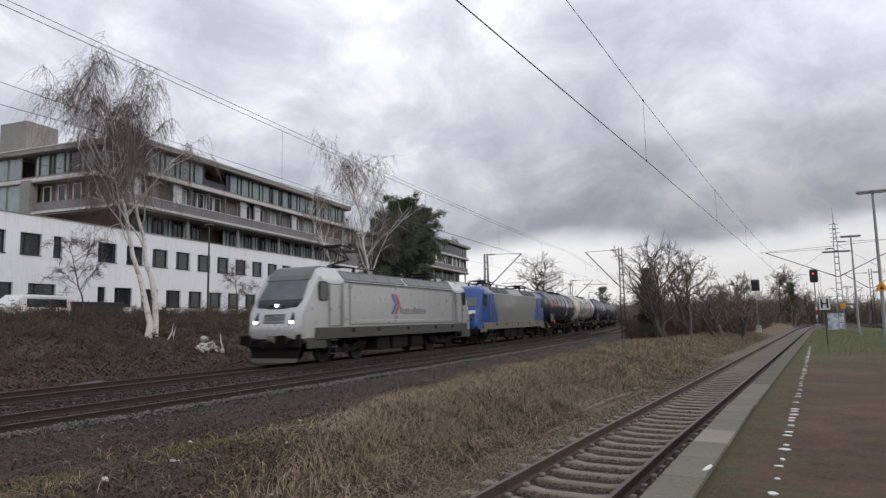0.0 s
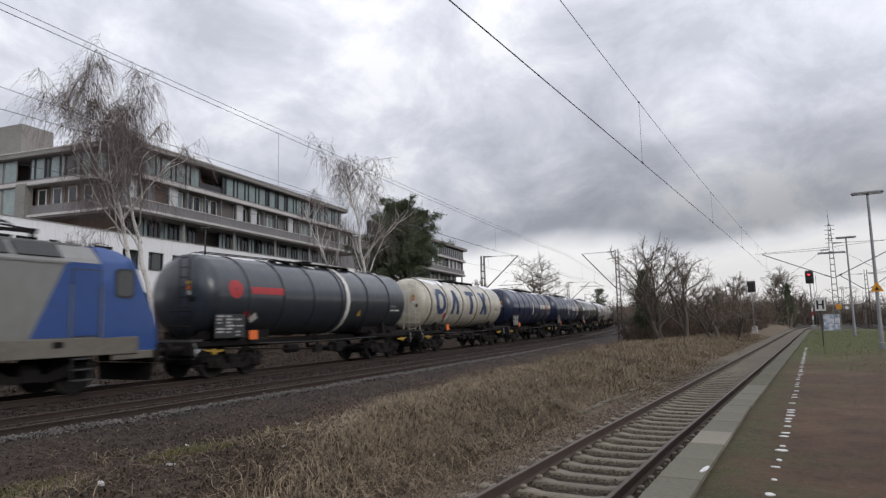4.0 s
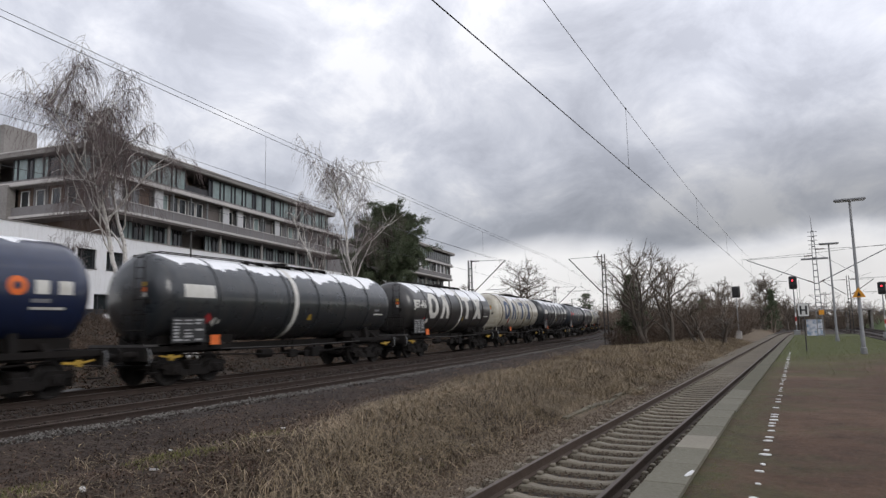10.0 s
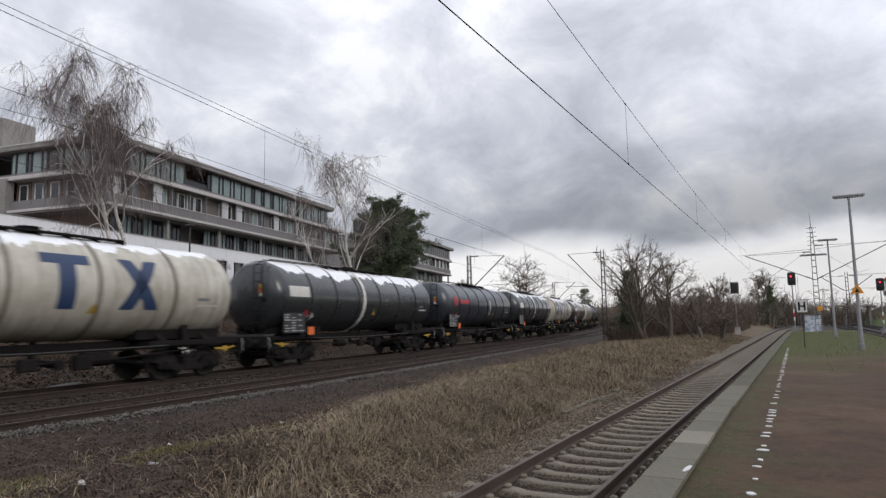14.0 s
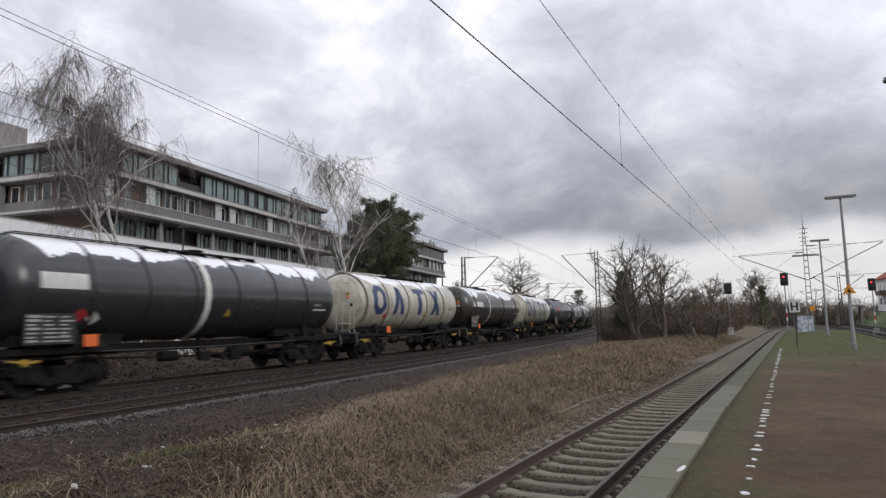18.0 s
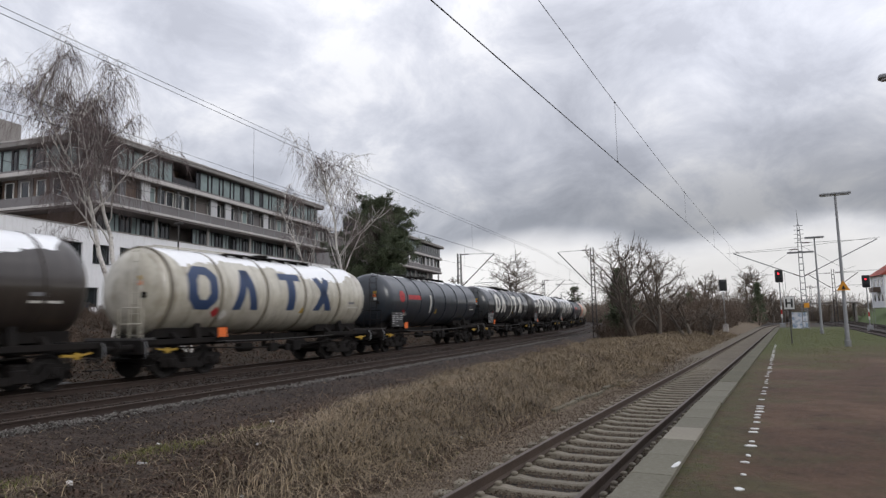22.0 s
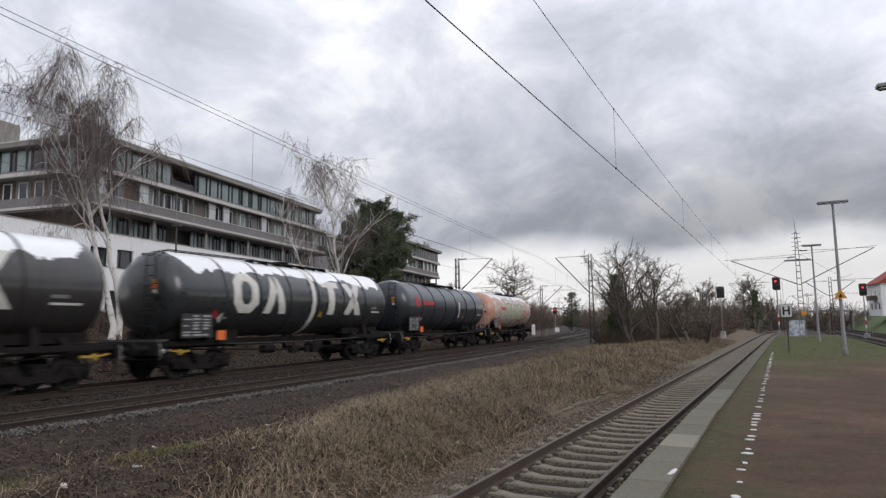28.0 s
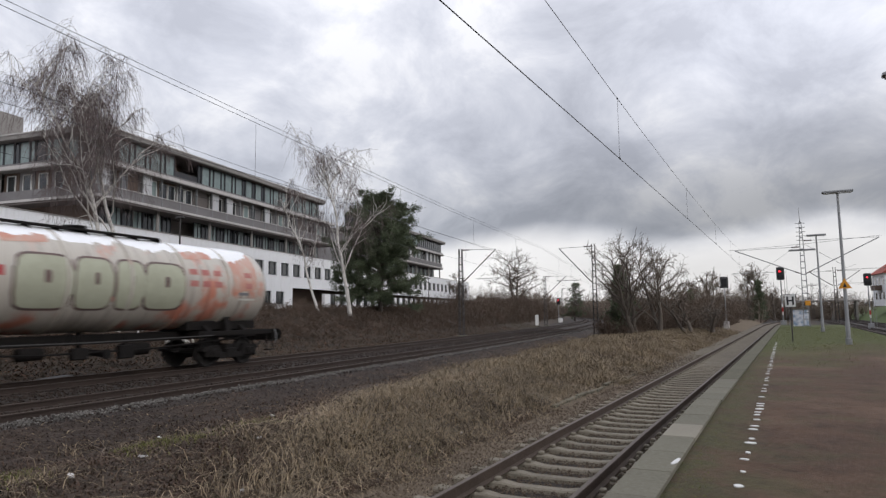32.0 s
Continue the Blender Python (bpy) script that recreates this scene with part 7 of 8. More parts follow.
def bare_tree(name, label, at, height, seed, bark, twig, limbs=14, spread=0.45, droop=0.0, weeping=False, trunk_r=0.16, lean=(0, 0), forks=1, twigs=900, crown_from=0.35, group="", twig_r=0.007, sweep=(0, 0), wobble=0.10):
    rs = np.random.RandomState(seed)
    ob = thing(name, label, "tree", pose(*at), group)
    stems = []
    for i in range(forks):
        d = np.array([[lean[0] + wobble * rs.randn(), lean[1] + wobble * rs.randn(), 1.0]])
        stems.append(sprout(rs, np.array([[0.25 * i, 0.1 * i, -0.3]]), unit(d), [height * (0.97 if i == 0 else 0.85)], 0.06, 0.0, 12, 0.10))
    stems = np.concatenate(stems)
    rise = np.clip(stems[..., 2:3] / height, 0, 1.1) ** 2 * height
    stems[..., :2] += rise * np.array(sweep)
    v, f = tubes(stems, taper(forks, 12, trunk_r, 0.012) * np.array([1.25] + [1.0] * 11)[None], 9)
    part("trunk", sheet("trunk", v, f, bark, True), None, ob)
    p, d = pick(rs, stems, limbs * forks, crown_from, 0.97)
    n = len(p)
    az = np.arange(n) * 2.4 + rs.rand(n)
    up = 0.75 + 0.5 * rs.rand(n) + (0.1 if weeping else 0)
    dirs = unit(np.stack([np.cos(az) * spread * 2, np.sin(az) * spread * 2, up + (0.55 if weeping else 0)], 1))
    rel = np.clip((p[:, 2] / height - crown_from) / (1 - crown_from), 0, 1)
    ln = height * (0.30 * (1 - rel) ** 0.55 + 0.10 if weeping else 0.40 * (1 - rel) ** 0.7 + 0.07) * (0.8 + 0.4 * rs.rand(n))
    L1 = sprout(rs, p, dirs, ln, 0.12, droop * 0.3, 8)
    m = limbs * forks * 6
    p2, d2 = pick(rs, L1, m, 0.25, 1.0)
    dirs2 = unit(d2 + 0.75 * rs.randn(m, 3) + np.array([0, 0, 0.25]))
    L2 = sprout(rs, p2, dirs2, height * (0.05 + (0.08 if weeping else 0.10) * rs.rand(m)), 0.2, droop * 0.6, 6)
    r1 = trunk_r * 0.30
    v, f = joined([tubes(L1, taper(n, 8, r1, 0.010, rs, 0.6), 5), tubes(L2, taper(m, 6, r1 * 0.35, 0.006, rs, 0.5), 4)])
    part("branchwork", sheet("branchwork", v, f, bark, True), None, ob)
    p3, d3 = pick(rs, np.concatenate([L2, L1[:, 2:]], 0), twigs, 0.3, 1.0)
    if weeping:
        dirs3 = unit(d3 * 0.35 + 0.4 * rs.randn(twigs, 3))
        ln3 = height * (0.03 + 0.065 * rs.rand(twigs) ** 1.3)
        L3 = sprout(rs, p3, dirs3, ln3, 0.15, 1.0, 7)
        L3[..., 2] -= np.linspace(0, 1, 7)[None] ** 1.3 * ln3[:, None] * 0.55
    else:
        dirs3 = unit(d3 + 0.7 * rs.randn(twigs, 3) + np.array([0, 0, 0.2]))
        ln3 = height * (0.03 + 0.07 * rs.rand(twigs))
        L3 = sprout(rs, p3, dirs3, ln3, 0.2, droop, 5)
    k = L3.shape[1]
    p4, d4 = pick(rs, L3, twigs * 2, 0.2, 0.9)
    dirs4 = unit(d4 + 0.5 * rs.randn(len(p4), 3))
    L4 = sprout(rs, p4, dirs4, height * (0.015 + 0.035 * rs.rand(len(p4))), 0.2, 0.7 if weeping else 0.0, 4)
    v, f = joined([tubes(L3, taper(twigs, k, twig_r * 1.2, twig_r * 0.6)), tubes(L4, taper(len(p4), 4, twig_r * 0.8, twig_r * 0.5))])
    part("crown", sheet("crown", v, f, twig), None, ob, "fine bare twigs")
    return ob


def leaf_cloud(rs, centres, sizes, wide=0.45):
    """A small bent leaf or clump of needles at each centre: two triangles in a fold."""
    n = len(centres)
    a = unit(rs.randn(n, 3))
    b = unit(np.cross(a, rs.randn(n, 3)))
    c = np.cross(a, b)
    s = np.asarray(sizes)[:, None]
    v = np.stack([centres - a * s, centres + b * s * wide + c * s * 0.15, centres + a * s, centres - b * s * wide + c * s * 0.15], 1)
    f = np.arange(4 * n).reshape(n, 4)
    return v.reshape(-1, 3), f


def pine(name, label, at, height, width, seed, clumps=420, crown_from=0.18):
    rs = np.random.RandomState(seed)
    ob = thing(name, label, "tree", pose(*at))
    stem = sprout(rs, np.array([[0, 0, -0.3]]), np.array([[0, 0, 1.0]]), [height * 0.97], 0.03, 0, 10, 0.05)
    v, f = tubes(stem, taper(1, 10, 0.22, 0.03), 9)
    part("trunk", sheet("trunk", v, f, M["bark"], True), None, ob)
    n = 240
    t = crown_from + (1 - crown_from) * rs.rand(n)
    p = np.stack([np.interp(t, np.linspace(0, 1, 10), stem[0, :, i]) for i in range(3)], 1)
    az = np.arange(n) * 2.4
    rel = (t - crown_from) / (1 - crown_from)
    reach = width / 2 * np.interp(rel, [0, 0.15, 0.4, 0.6, 0.8, 0.93, 1], [0.85, 1.0, 1.0, 0.88, 0.68, 0.48, 0.26]) * (0.62 + 0.42 * rs.rand(n)) * (1 + 0.16 * np.sin(az * 3 + rel * 9))
    dirs = unit(np.stack([np.cos(az), np.sin(az), 0.15 + 0.7 * rel], 1))
    L = sprout(rs, p, dirs, reach, 0.12, 0.05, 6)
    v, f = tubes(L, taper(n, 6, 0.05, 0.012), 4)
    part("branchwork", sheet("branchwork", v, f, M["bark"]), None, ob)
    c, _ = pick(rs, L, clumps, 0.45, 1.0)
    c += rs.randn(clumps, 3) * 0.16
    per = 70
    size = 0.16 + 0.20 * rs.rand(clumps)
    pts = c[:, None] + rs.randn(clumps, per, 3) * size[:, None, None] * np.array([0.62, 0.62, 0.55])
    v, f = leaf_cloud(rs, pts.reshape(-1, 3), 0.06 + 0.09 * rs.rand(clumps * per), 0.2)
    part("crown", sheet("crown", v, f, M["needles"]), None, ob, "dark green needles")
    return ob


def spruce(name, label, at, height, width, seed, mat=None):
    rs = np.random.RandomState(seed)
    ob = thing(name, label, "tree", pose(*at))
    stem = sprout(rs, np.array([[0, 0, -0.3]]), np.array([[0, 0, 1.0]]), [height], 0.01, 0, 8, 0.02)
    v, f = tubes(stem, taper(1, 8, 0.16, 0.02), 8)
    part("trunk", sheet("trunk", v, f, M["bark"], True), None, ob)
    tiers = 15
    n = tiers * 9
    t = np.repeat(0.10 + 0.86 * np.arange(tiers) / tiers, 9) + 0.03 * rs.rand(n)
    az = rs.rand(n) * 6.283
    reach = width / 2 * (1 - t) ** 0.75 * (0.45 + 0.65 * rs.rand(n)) + 0.1
    foot = np.stack([0 * t, 0 * t, t * height], 1)
    dirs = unit(np.stack([np.cos(az), np.sin(az), 0.25 + 0 * az], 1))
    L = sprout(rs, foot, dirs, reach, 0.1, 0.45, 6)
    v, f = tubes(L, taper(n, 6, 0.04, 0.012), 4)
    part("branchwork", sheet("branchwork", v, f, M["bark"]), None, ob)
    n = 7000
    pts, _ = pick(rs, L, n, 0.1, 1.0)
    pts = pts + rs.randn(n, 3) * np.array([0.16, 0.16, 0.13])
    v, f = leaf_cloud(rs, pts, 0.07 + 0.13 * rs.rand(n))
    part("crown", sheet("crown", v, f, mat or M["needles"]), None, ob, "dense dark needles")
    return ob


def thicket(name, label, xy, heights, seed, mat, stems=5, twigs=16, r=0.012, leaves=0, leaf_mat=None, arch=0.5):
    """Bare shrubs in one mass. xy: feet (n, 2); heights: (n,)."""
    rs = np.random.RandomState(seed)
    n = len(xy)
    z = ground_z(xy[:, 0], xy[:, 1])
    foot = np.repeat(np.column_stack([xy, z - 0.05]), stems, 0)
    h = np.repeat(heights, stems) * (0.6 + 0.5 * rs.rand(n * stems))
    az = rs.rand(n * stems) * 6.283
    tilt = 0.15 + 0.5 * rs.rand(n * stems)
    d = unit(np.stack([np.cos(az) * tilt, np.sin(az) * tilt, np.ones(n * stems)], 1))
    foot = foot + np.stack([np.cos(az), np.sin(az), 0 * az], 1) * 0.1
    L = sprout(rs, foot, d, h * 1.1, 0.15, arch * 0.5, 7, 0.25)
    m = n * twigs
    p, dd = pick(rs, L, m, 0.15, 1.0)
    hh = np.mean(heights) * (0.15 + 0.25 * rs.rand(m))
    L2 = sprout(rs, p, unit(dd + 0.7 * rs.randn(m, 3)), hh, 0.2, arch * 0.5, 4, 0.25)
    p3, d3 = pick(rs, L2, m * 2, 0.2, 1.0)
    L3 = sprout(rs, p3, unit(d3 + 0.8 * rs.randn(len(p3), 3)), np.mean(heights) * (0.05 + 0.12 * rs.rand(len(p3))), 0.2, arch * 0.3, 3, 0.2)
    v, f = joined([tubes(L, taper(len(L), 7, r * 1.6, r * 0.6)), tubes(L2, taper(m, 4, r * 0.8, r * 0.4)), tubes(L3, taper(len(L3), 3, r * 0.5, r * 0.3))])
    ob = tagged(new(name, sheet(name, v, f, mat)), label, "bushes", kind="stuff")
    if leaves:
        c, _ = pick(rs, L2, leaves, 0.0, 1.0)
        c += rs.randn(leaves, 3) * 0.08
        v, f = leaf_cloud(rs, c, r * 2.0 + r * 4 * rs.rand(leaves))
        tagged(new(name + "_leaves", sheet(name + "_leaves", v, f, leaf_mat or M["dry_leaf"])), "withered leaves left on the " + name.replace("_", " "), "leaves", kind="stuff")
    return ob


def blades(name, label, xy, length, width, seed, mat, flop=0.6, category="grass", lean=None, rise=1.0):
    """Single blades of grass that lean over: each a folded strip of three faces."""
    rs = np.random.RandomState(seed)
    n = len(xy)
    base = np.column_stack([xy, ground_z(xy[:, 0], xy[:, 1]) - 0.02])
    az = rs.rand(n) * 6.283 + 0.8 * np.sin(xy[:, 0] * 1.3 + xy[:, 1] * 0.7)
    if lean is not None:
        az = lean
    d = np.stack([np.cos(az), np.sin(az), 0 * az], 1)
    s = np.stack([-np.sin(az), np.cos(az), 0 * az], 1) * np.asarray(width)[:, None] / 2
    L = np.asarray(length)[:, None]
    fl = (flop * (0.4 + 1.0 * rs.rand(n)))[:, None]
    up = np.array([0, 0, rise])
    p1 = base + d * L * 0.18 * fl + up * L * 0.45
    p2 = base + d * L * 0.50 * fl + up * L * (0.80 - 0.15 * fl)
    p3 = base + d * L * 0.95 * fl + up * L * (0.95 - 0.55 * fl)
    v = np.stack([base - s, base + s, p1 - s, p1 + s, p2 - s * 0.8, p2 + s * 0.8, p3], 1)
    f = np.array([(0, 1, 3), (0, 3, 2), (2, 3, 5), (2, 5, 4), (4, 5, 6)])
    f = f[None] + 7 * np.arange(n)[:, None, None]
    return tagged(new(name, sheet(name, v.reshape(-1, 3), f.reshape(-1, 3), mat)), label, category, kind="stuff")


def build_grass():
    rs = np.random.RandomState(31)

    def tufts(n, per, y0, y1, x0, x1, power=1.6, size=0.12):
        cy = y0 + (y1 - y0) * rs.rand(n) ** power
        cx = x0 + (x1 - x0) * rs.rand(n)
        ok = (line_off(cx, cy) > 6.7 + 2.8 * rs.rand(n) ** 0.8 + 0.5 * np.sin(cy * 0.7)) & (cx < -5.75 + 0.15 * np.sin(cy * 1.7) + 0.55 * np.clip((cy - 16) / 10, 0, 1) + skew(cy))
        # fewer tufts close to the camera on the left, where moss and soil show
        ok &= rs.rand(n) < np.clip((cy - 7.5) / 5.0 + (cx + 7.2) * 0.42, 0.06, 1) * np.clip(0.55 + 0.75 * np.sin(cx * 1.9 + 1.2 * np.sin(cy * 0.8)) * np.cos(cy * 1.1) + 0.35 * np.sin(cx * 4.7 + cy * 3.1), 0.12, 1)
        cx, cy = cx[ok], cy[ok]
        x = np.repeat(cx, per) + rs.randn(len(cx) * per) * size
        y = np.repeat(cy, per) + rs.randn(len(cx) * per) * size
        tall = np.repeat(0.55 + 0.9 * rs.rand(len(cx)), per)
        lean = np.repeat(6.283 * rs.rand(len(cx)), per) + 0.75 * rs.randn(len(cx) * per)
        return np.column_stack([x, y]), tall, lean
    xy, tall, lean = tufts(1900, 46, 4.0, 30, -13.0, -5.0, 1.3, 0.20)
    n = len(xy)
    lay, _, _ = tufts(4500, 20, 4.0, 30, -13.0, -5.0, 1.3, 0.3)
    blades("fallen_grass", "old straw-coloured grass lying flat", lay, 0.18 + 0.35 * rs.rand(len(lay)), 0.006 + 0.007 * rs.rand(len(lay)), 30, M["straw"], 1.6, rise=0.45)
    blades("dry_grass", "long dry straw-coloured grass leaning over", xy, tall * (0.18 + 0.46 * rs.rand(len(xy))), 0.005 + 0.006 * rs.rand(len(xy)), 32, M["straw"], 1.6, "grass", lean, 0.62)
    xy, tall, lean = tufts(11000, 26, 20, 78, -26, -4.6, 1.35, 0.34)
    blades("far_dry_grass", "dry golden grass on the strip between the tracks", xy, tall * (0.24 + 0.34 * rs.rand(len(xy))), 0.007 + 0.009 * rs.rand(len(xy)), 33, M["gold_straw"], 1.2, "grass", lean, 0.8)
    # dead brown stalks and leaves over the stony strip
    n = 42000
    a = 0 + 50 * rs.rand(n) ** 1.3
    o = 6.6 + 7.5 * rs.rand(n)
    x, y = arc_points(a, o)
    ok = (x < -5.2) & (y > 2)
    blades("dead_stalks", "dead brown stalks and leaves on stony soil", np.column_stack([x, y])[ok], 0.04 + 0.13 * rs.rand(ok.sum()), 0.010 + 0.018 * rs.rand(ok.sum()), 34, M["dry_leaf"], 1.9)
    # short broken stalks and rusty leaves all over the strip beside the ballast
    for name, label, count, lo, hi, mat, seed in (("brown_debris", "small brown broken stalks beside the ballast", 70000, 0.03, 0.12, M["dry_leaf"], 81),
                                                  ("straw_debris", "short pale broken straw beside the ballast", 7000, 0.05, 0.18, M["straw"], 82),
                                                  ("rusty_leaves", "rusty fallen leaves among the grass", 15000, 0.03, 0.06, M["rust_leaf"], 83)):
        a = 1 + 48 * rs.rand(count) ** 1.4
        o = 5.65 + (5.5 if seed < 83 else 8.5) * rs.rand(count)
        x, y = arc_points(a, o)
        patch = np.sin(x * 1.7 + 2.0 * np.sin(y * 0.6)) * np.cos(y * 1.2 + x * 0.4)
        ok = (x < -5.3) & (y > 2.5) & (patch > (-2 if seed < 83 else 0.15))
        k = int(ok.sum())
        blades(name, label, np.column_stack([x, y])[ok], lo + (hi - lo) * rs.rand(k), 0.008 + 0.014 * rs.rand(k), seed, mat, 2.0, "leaves", rise=0.6)
    # long arching canes over the grass
    count = 90
    y = 4.5 + 28 * rs.rand(count) ** 1.3
    x = -13.5 + 8.2 * rs.rand(count)
    ok = (line_off(x, y) > 6.4) & (x < -5.4)
    x, y = x[ok], y[ok]
    az = 6.283 * rs.rand(len(x))
    foot = np.column_stack([x, y, ground_z(x, y)])
    canes = sprout(rs, foot, unit(np.stack([np.cos(az), np.sin(az), 0.45 + 0.7 * rs.rand(len(x))], 1)), 0.35 + 0.8 * rs.rand(len(x)) ** 2, 0.25, 0.55, 8, 0.2)
    canes[..., 2] = np.maximum(canes[..., 2], ground_z(canes[..., 0], canes[..., 1]) + 0.01)
    v, f = tubes(canes, taper(len(x), 8, 0.0045, 0.002))
    tagged(new("dry_canes", sheet("dry_canes", v, f, M["pale_straw"])), "long dry canes arching over the grass", "stalks", kind="stuff")
    # leaf litter and bleached stalks close to the platform track
    n = 34000
    x, y = -13.5 + 8.3 * rs.rand(n), 3.0 + 11 * rs.rand(n) ** 1.2
    ok = line_off(x, y) > 7.4
    x, y = x[ok], y[ok]
    blades("leaf_litter", "brown leaf litter on the ground", np.column_stack([x, y]), 0.03 + 0.07 * rs.rand(len(x)), 0.014 + 0.022 * rs.rand(len(x)), 91, M["dry_leaf"], 2.0)
    n = 30000
    x, y = -13.0 + 7.8 * rs.rand(n), 3.5 + 24 * rs.rand(n) ** 1.3
    ok = (line_off(x, y) > 8.0) & (rs.rand(n) < np.clip((y - 6.0) / 5.0 + (x + 7.4) * 0.40, 0.03, 1))
    x, y = x[ok], y[ok]
    blades("bleached_stalks", "bleached grass stalks lying across one another", np.column_stack([x, y]), 0.12 + 0.45 * rs.rand(len(x)) ** 1.6, 0.005 + 0.006 * rs.rand(len(x)), 92, M["pale_straw"], 1.8, rise=0.7)
    # trodden verge beside the platform track: chips of straw and grit
    n = 64000
    x, y = -6.5 + 2.1 * rs.rand(n) ** 0.8, 3.5 + 62 * rs.rand(n) ** 1.6
    x = x + skew(y)
    blades("verge_chaff", "pale broken straw lying beside the track", np.column_stack([x, y]), 0.03 + 0.12 * rs.rand(n) ** 2, 0.005 + 0.008 * rs.rand(n), 93, M["pale_straw"], 2.2, rise=0.35)
    n = 16000
    x, y = -6.3 + 0.9 * rs.rand(n), 3.5 + 30 * rs.rand(n) ** 1.4
    blades("verge_leaves", "brown leaves lying beside the track", np.column_stack([x, y]), 0.02 + 0.05 * rs.rand(n), 0.012 + 0.018 * rs.rand(n), 94, M["dry_leaf"], 2.2, rise=0.4)
    # long pale stalks over the hump, in loose sheaves
    n = 600
    cx, cy = -9.2 + 3.3 * rs.rand(n), 6.0 + 20 * rs.rand(n) ** 1.2
    ok = (line_off(cx, cy) > 9.5) & (np.sin(cx * 2.1 + cy * 0.9) + 0.8 * rs.rand(n) > 0.1) & ((cy - 7.5) / 5.0 + (cx + 7.2) * 0.42 > 0.25)
    cx, cy = np.repeat(cx[ok], 16), np.repeat(cy[ok], 16)
    way = np.repeat(6.283 * rs.rand(int(ok.sum())), 16) + 0.45 * rs.randn(len(cx))
    blades("long_stalks", "long pale grass stalks lying over in sheaves", np.column_stack([cx + 0.16 * rs.randn(len(cx)), cy + 0.16 * rs.randn(len(cx))]), 0.30 + 0.50 * rs.rand(len(cx)), 0.007 + 0.006 * rs.rand(len(cx)), 95, M["gold_straw"], 1.5, "grass", way, 0.68)
    # single bleached straws that stand out of the hump
    n = 2600
    x, y = -8.6 + 2.6 * rs.rand(n), 6.5 + 12 * rs.rand(n) ** 1.2
    ok = (line_off(x, y) > 9.5) & ((y - 7.5) / 5.0 + (x + 7.2) * 0.42 > 0.1) & (np.sin(x * 3.1 + y * 1.3) + np.sin(y * 2.2 - x) > -0.2)
    x, y = x[ok], y[ok]
    blades("bleached_straws", "single bleached straws standing out of matted grass", np.column_stack([x, y]), 0.25 + 0.35 * rs.rand(len(x)), 0.007 + 0.005 * rs.rand(len(x)), 96, M["pale_straw"], 1.3, rise=0.75)
    # green patches
    n = 46000
    x = -11.5 + 6.3 * rs.rand(n)
    y = 3.5 + 7 * rs.rand(n)
    keep = rs.rand(n) < 0.5 * np.exp(-((x + 9.2 + 0.25 * np.sin(y * 1.3)) / 0.8) ** 2) * np.clip((10.5 - y) / 2, 0, 1) * np.clip(0.6 + np.sin(y * 2.3 + x), 0, 1) + 0.12 * (np.sin(x * 1.1 + 0.5) + np.cos(y * 0.9 - x * 0.5) > 0.6)
    keep &= line_off(x, y) > 8.2
    blades("green_tufts", "short mossy green grass", np.column_stack([x, y])[keep], 0.05 + 0.10 * rs.rand(keep.sum()), 0.005 + 0.006 * rs.rand(keep.sum()), 35, M["green_blade"], 0.7)
    # verge along the platform slabs and the lawn at the platform's end
    n = 5000
    y = 4 + 30 * rs.rand(n) ** 1.6
    x = -1.11 + 0.42 * rs.rand(n) ** 1.5
    x = x + skew(y)
    blades("platform_verge", "short green grass along the platform slabs", np.column_stack([x, y]), 0.02 + 0.03 * rs.rand(n), 0.004 + 0.004 * rs.rand(n), 36, M["green_blade"], 0.8)
    n = 24000
    y = 20 + 52 * rs.rand(n) ** 1.1
    x = -1.0 + 6.5 * rs.rand(n)
    ok = rs.rand(n) < np.clip((y - 0.9 * x - 24 + 4 * np.sin(x * 1.1) + 3 * np.sin(y * 0.6)) / 14, 0, 1)
    x, y = x[ok], y[ok]
    n = len(x)
    blades("lawn_blades", "short green grass at the platform's end", np.column_stack([x, y]), 0.03 + 0.05 * rs.rand(n), 0.008 + 0.008 * rs.rand(n), 37, M["green_blade"], 0.8)
    # grass strip behind the far track
    n = 30000
    a = 5 + 90 * rs.rand(n) ** 1.2
    x, y = arc_points(a, -2.7 - 4.3 * rs.rand(n))
    blades("bank_foot_grass", "matted dry grass at the foot of the bank", np.column_stack([x, y]), 0.08 + 0.24 * rs.rand(n) ** 1.5, 0.012 + 0.014 * rs.rand(n), 38, M["bank_grass"], 1.7, rise=0.6)
    for name, label, count, mat, seed in (("bank_litter", "brown dead leaves over the bank", 44000, M["dry_leaf"], 84), ("bank_rust", "rusty dead leaves over the bank", 12000, M["rust_leaf"], 85)):
        a = 3 + 75 * rs.rand(count) ** 1.2
        x, y = arc_points(a, -3.2 - 12.0 * rs.rand(count))
        blades(name, label, np.column_stack([x, y]), 0.06 + 0.18 * rs.rand(count), 0.03 + 0.05 * rs.rand(count), seed, mat, 1.8, "leaves", rise=0.7)
    # weeds on the earth
    n = 900
    y = 4 + 16 * rs.rand(n) ** 1.4
    x = -0.4 + 5.5 * rs.rand(n)
    blades("earth_weeds", "sparse small weeds on the bare earth", np.column_stack([x, y]), 0.02 + 0.03 * rs.rand(n), 0.006 + 0.006 * rs.rand(n), 39, M["dry_leaf"], 1.0)


build_grass()


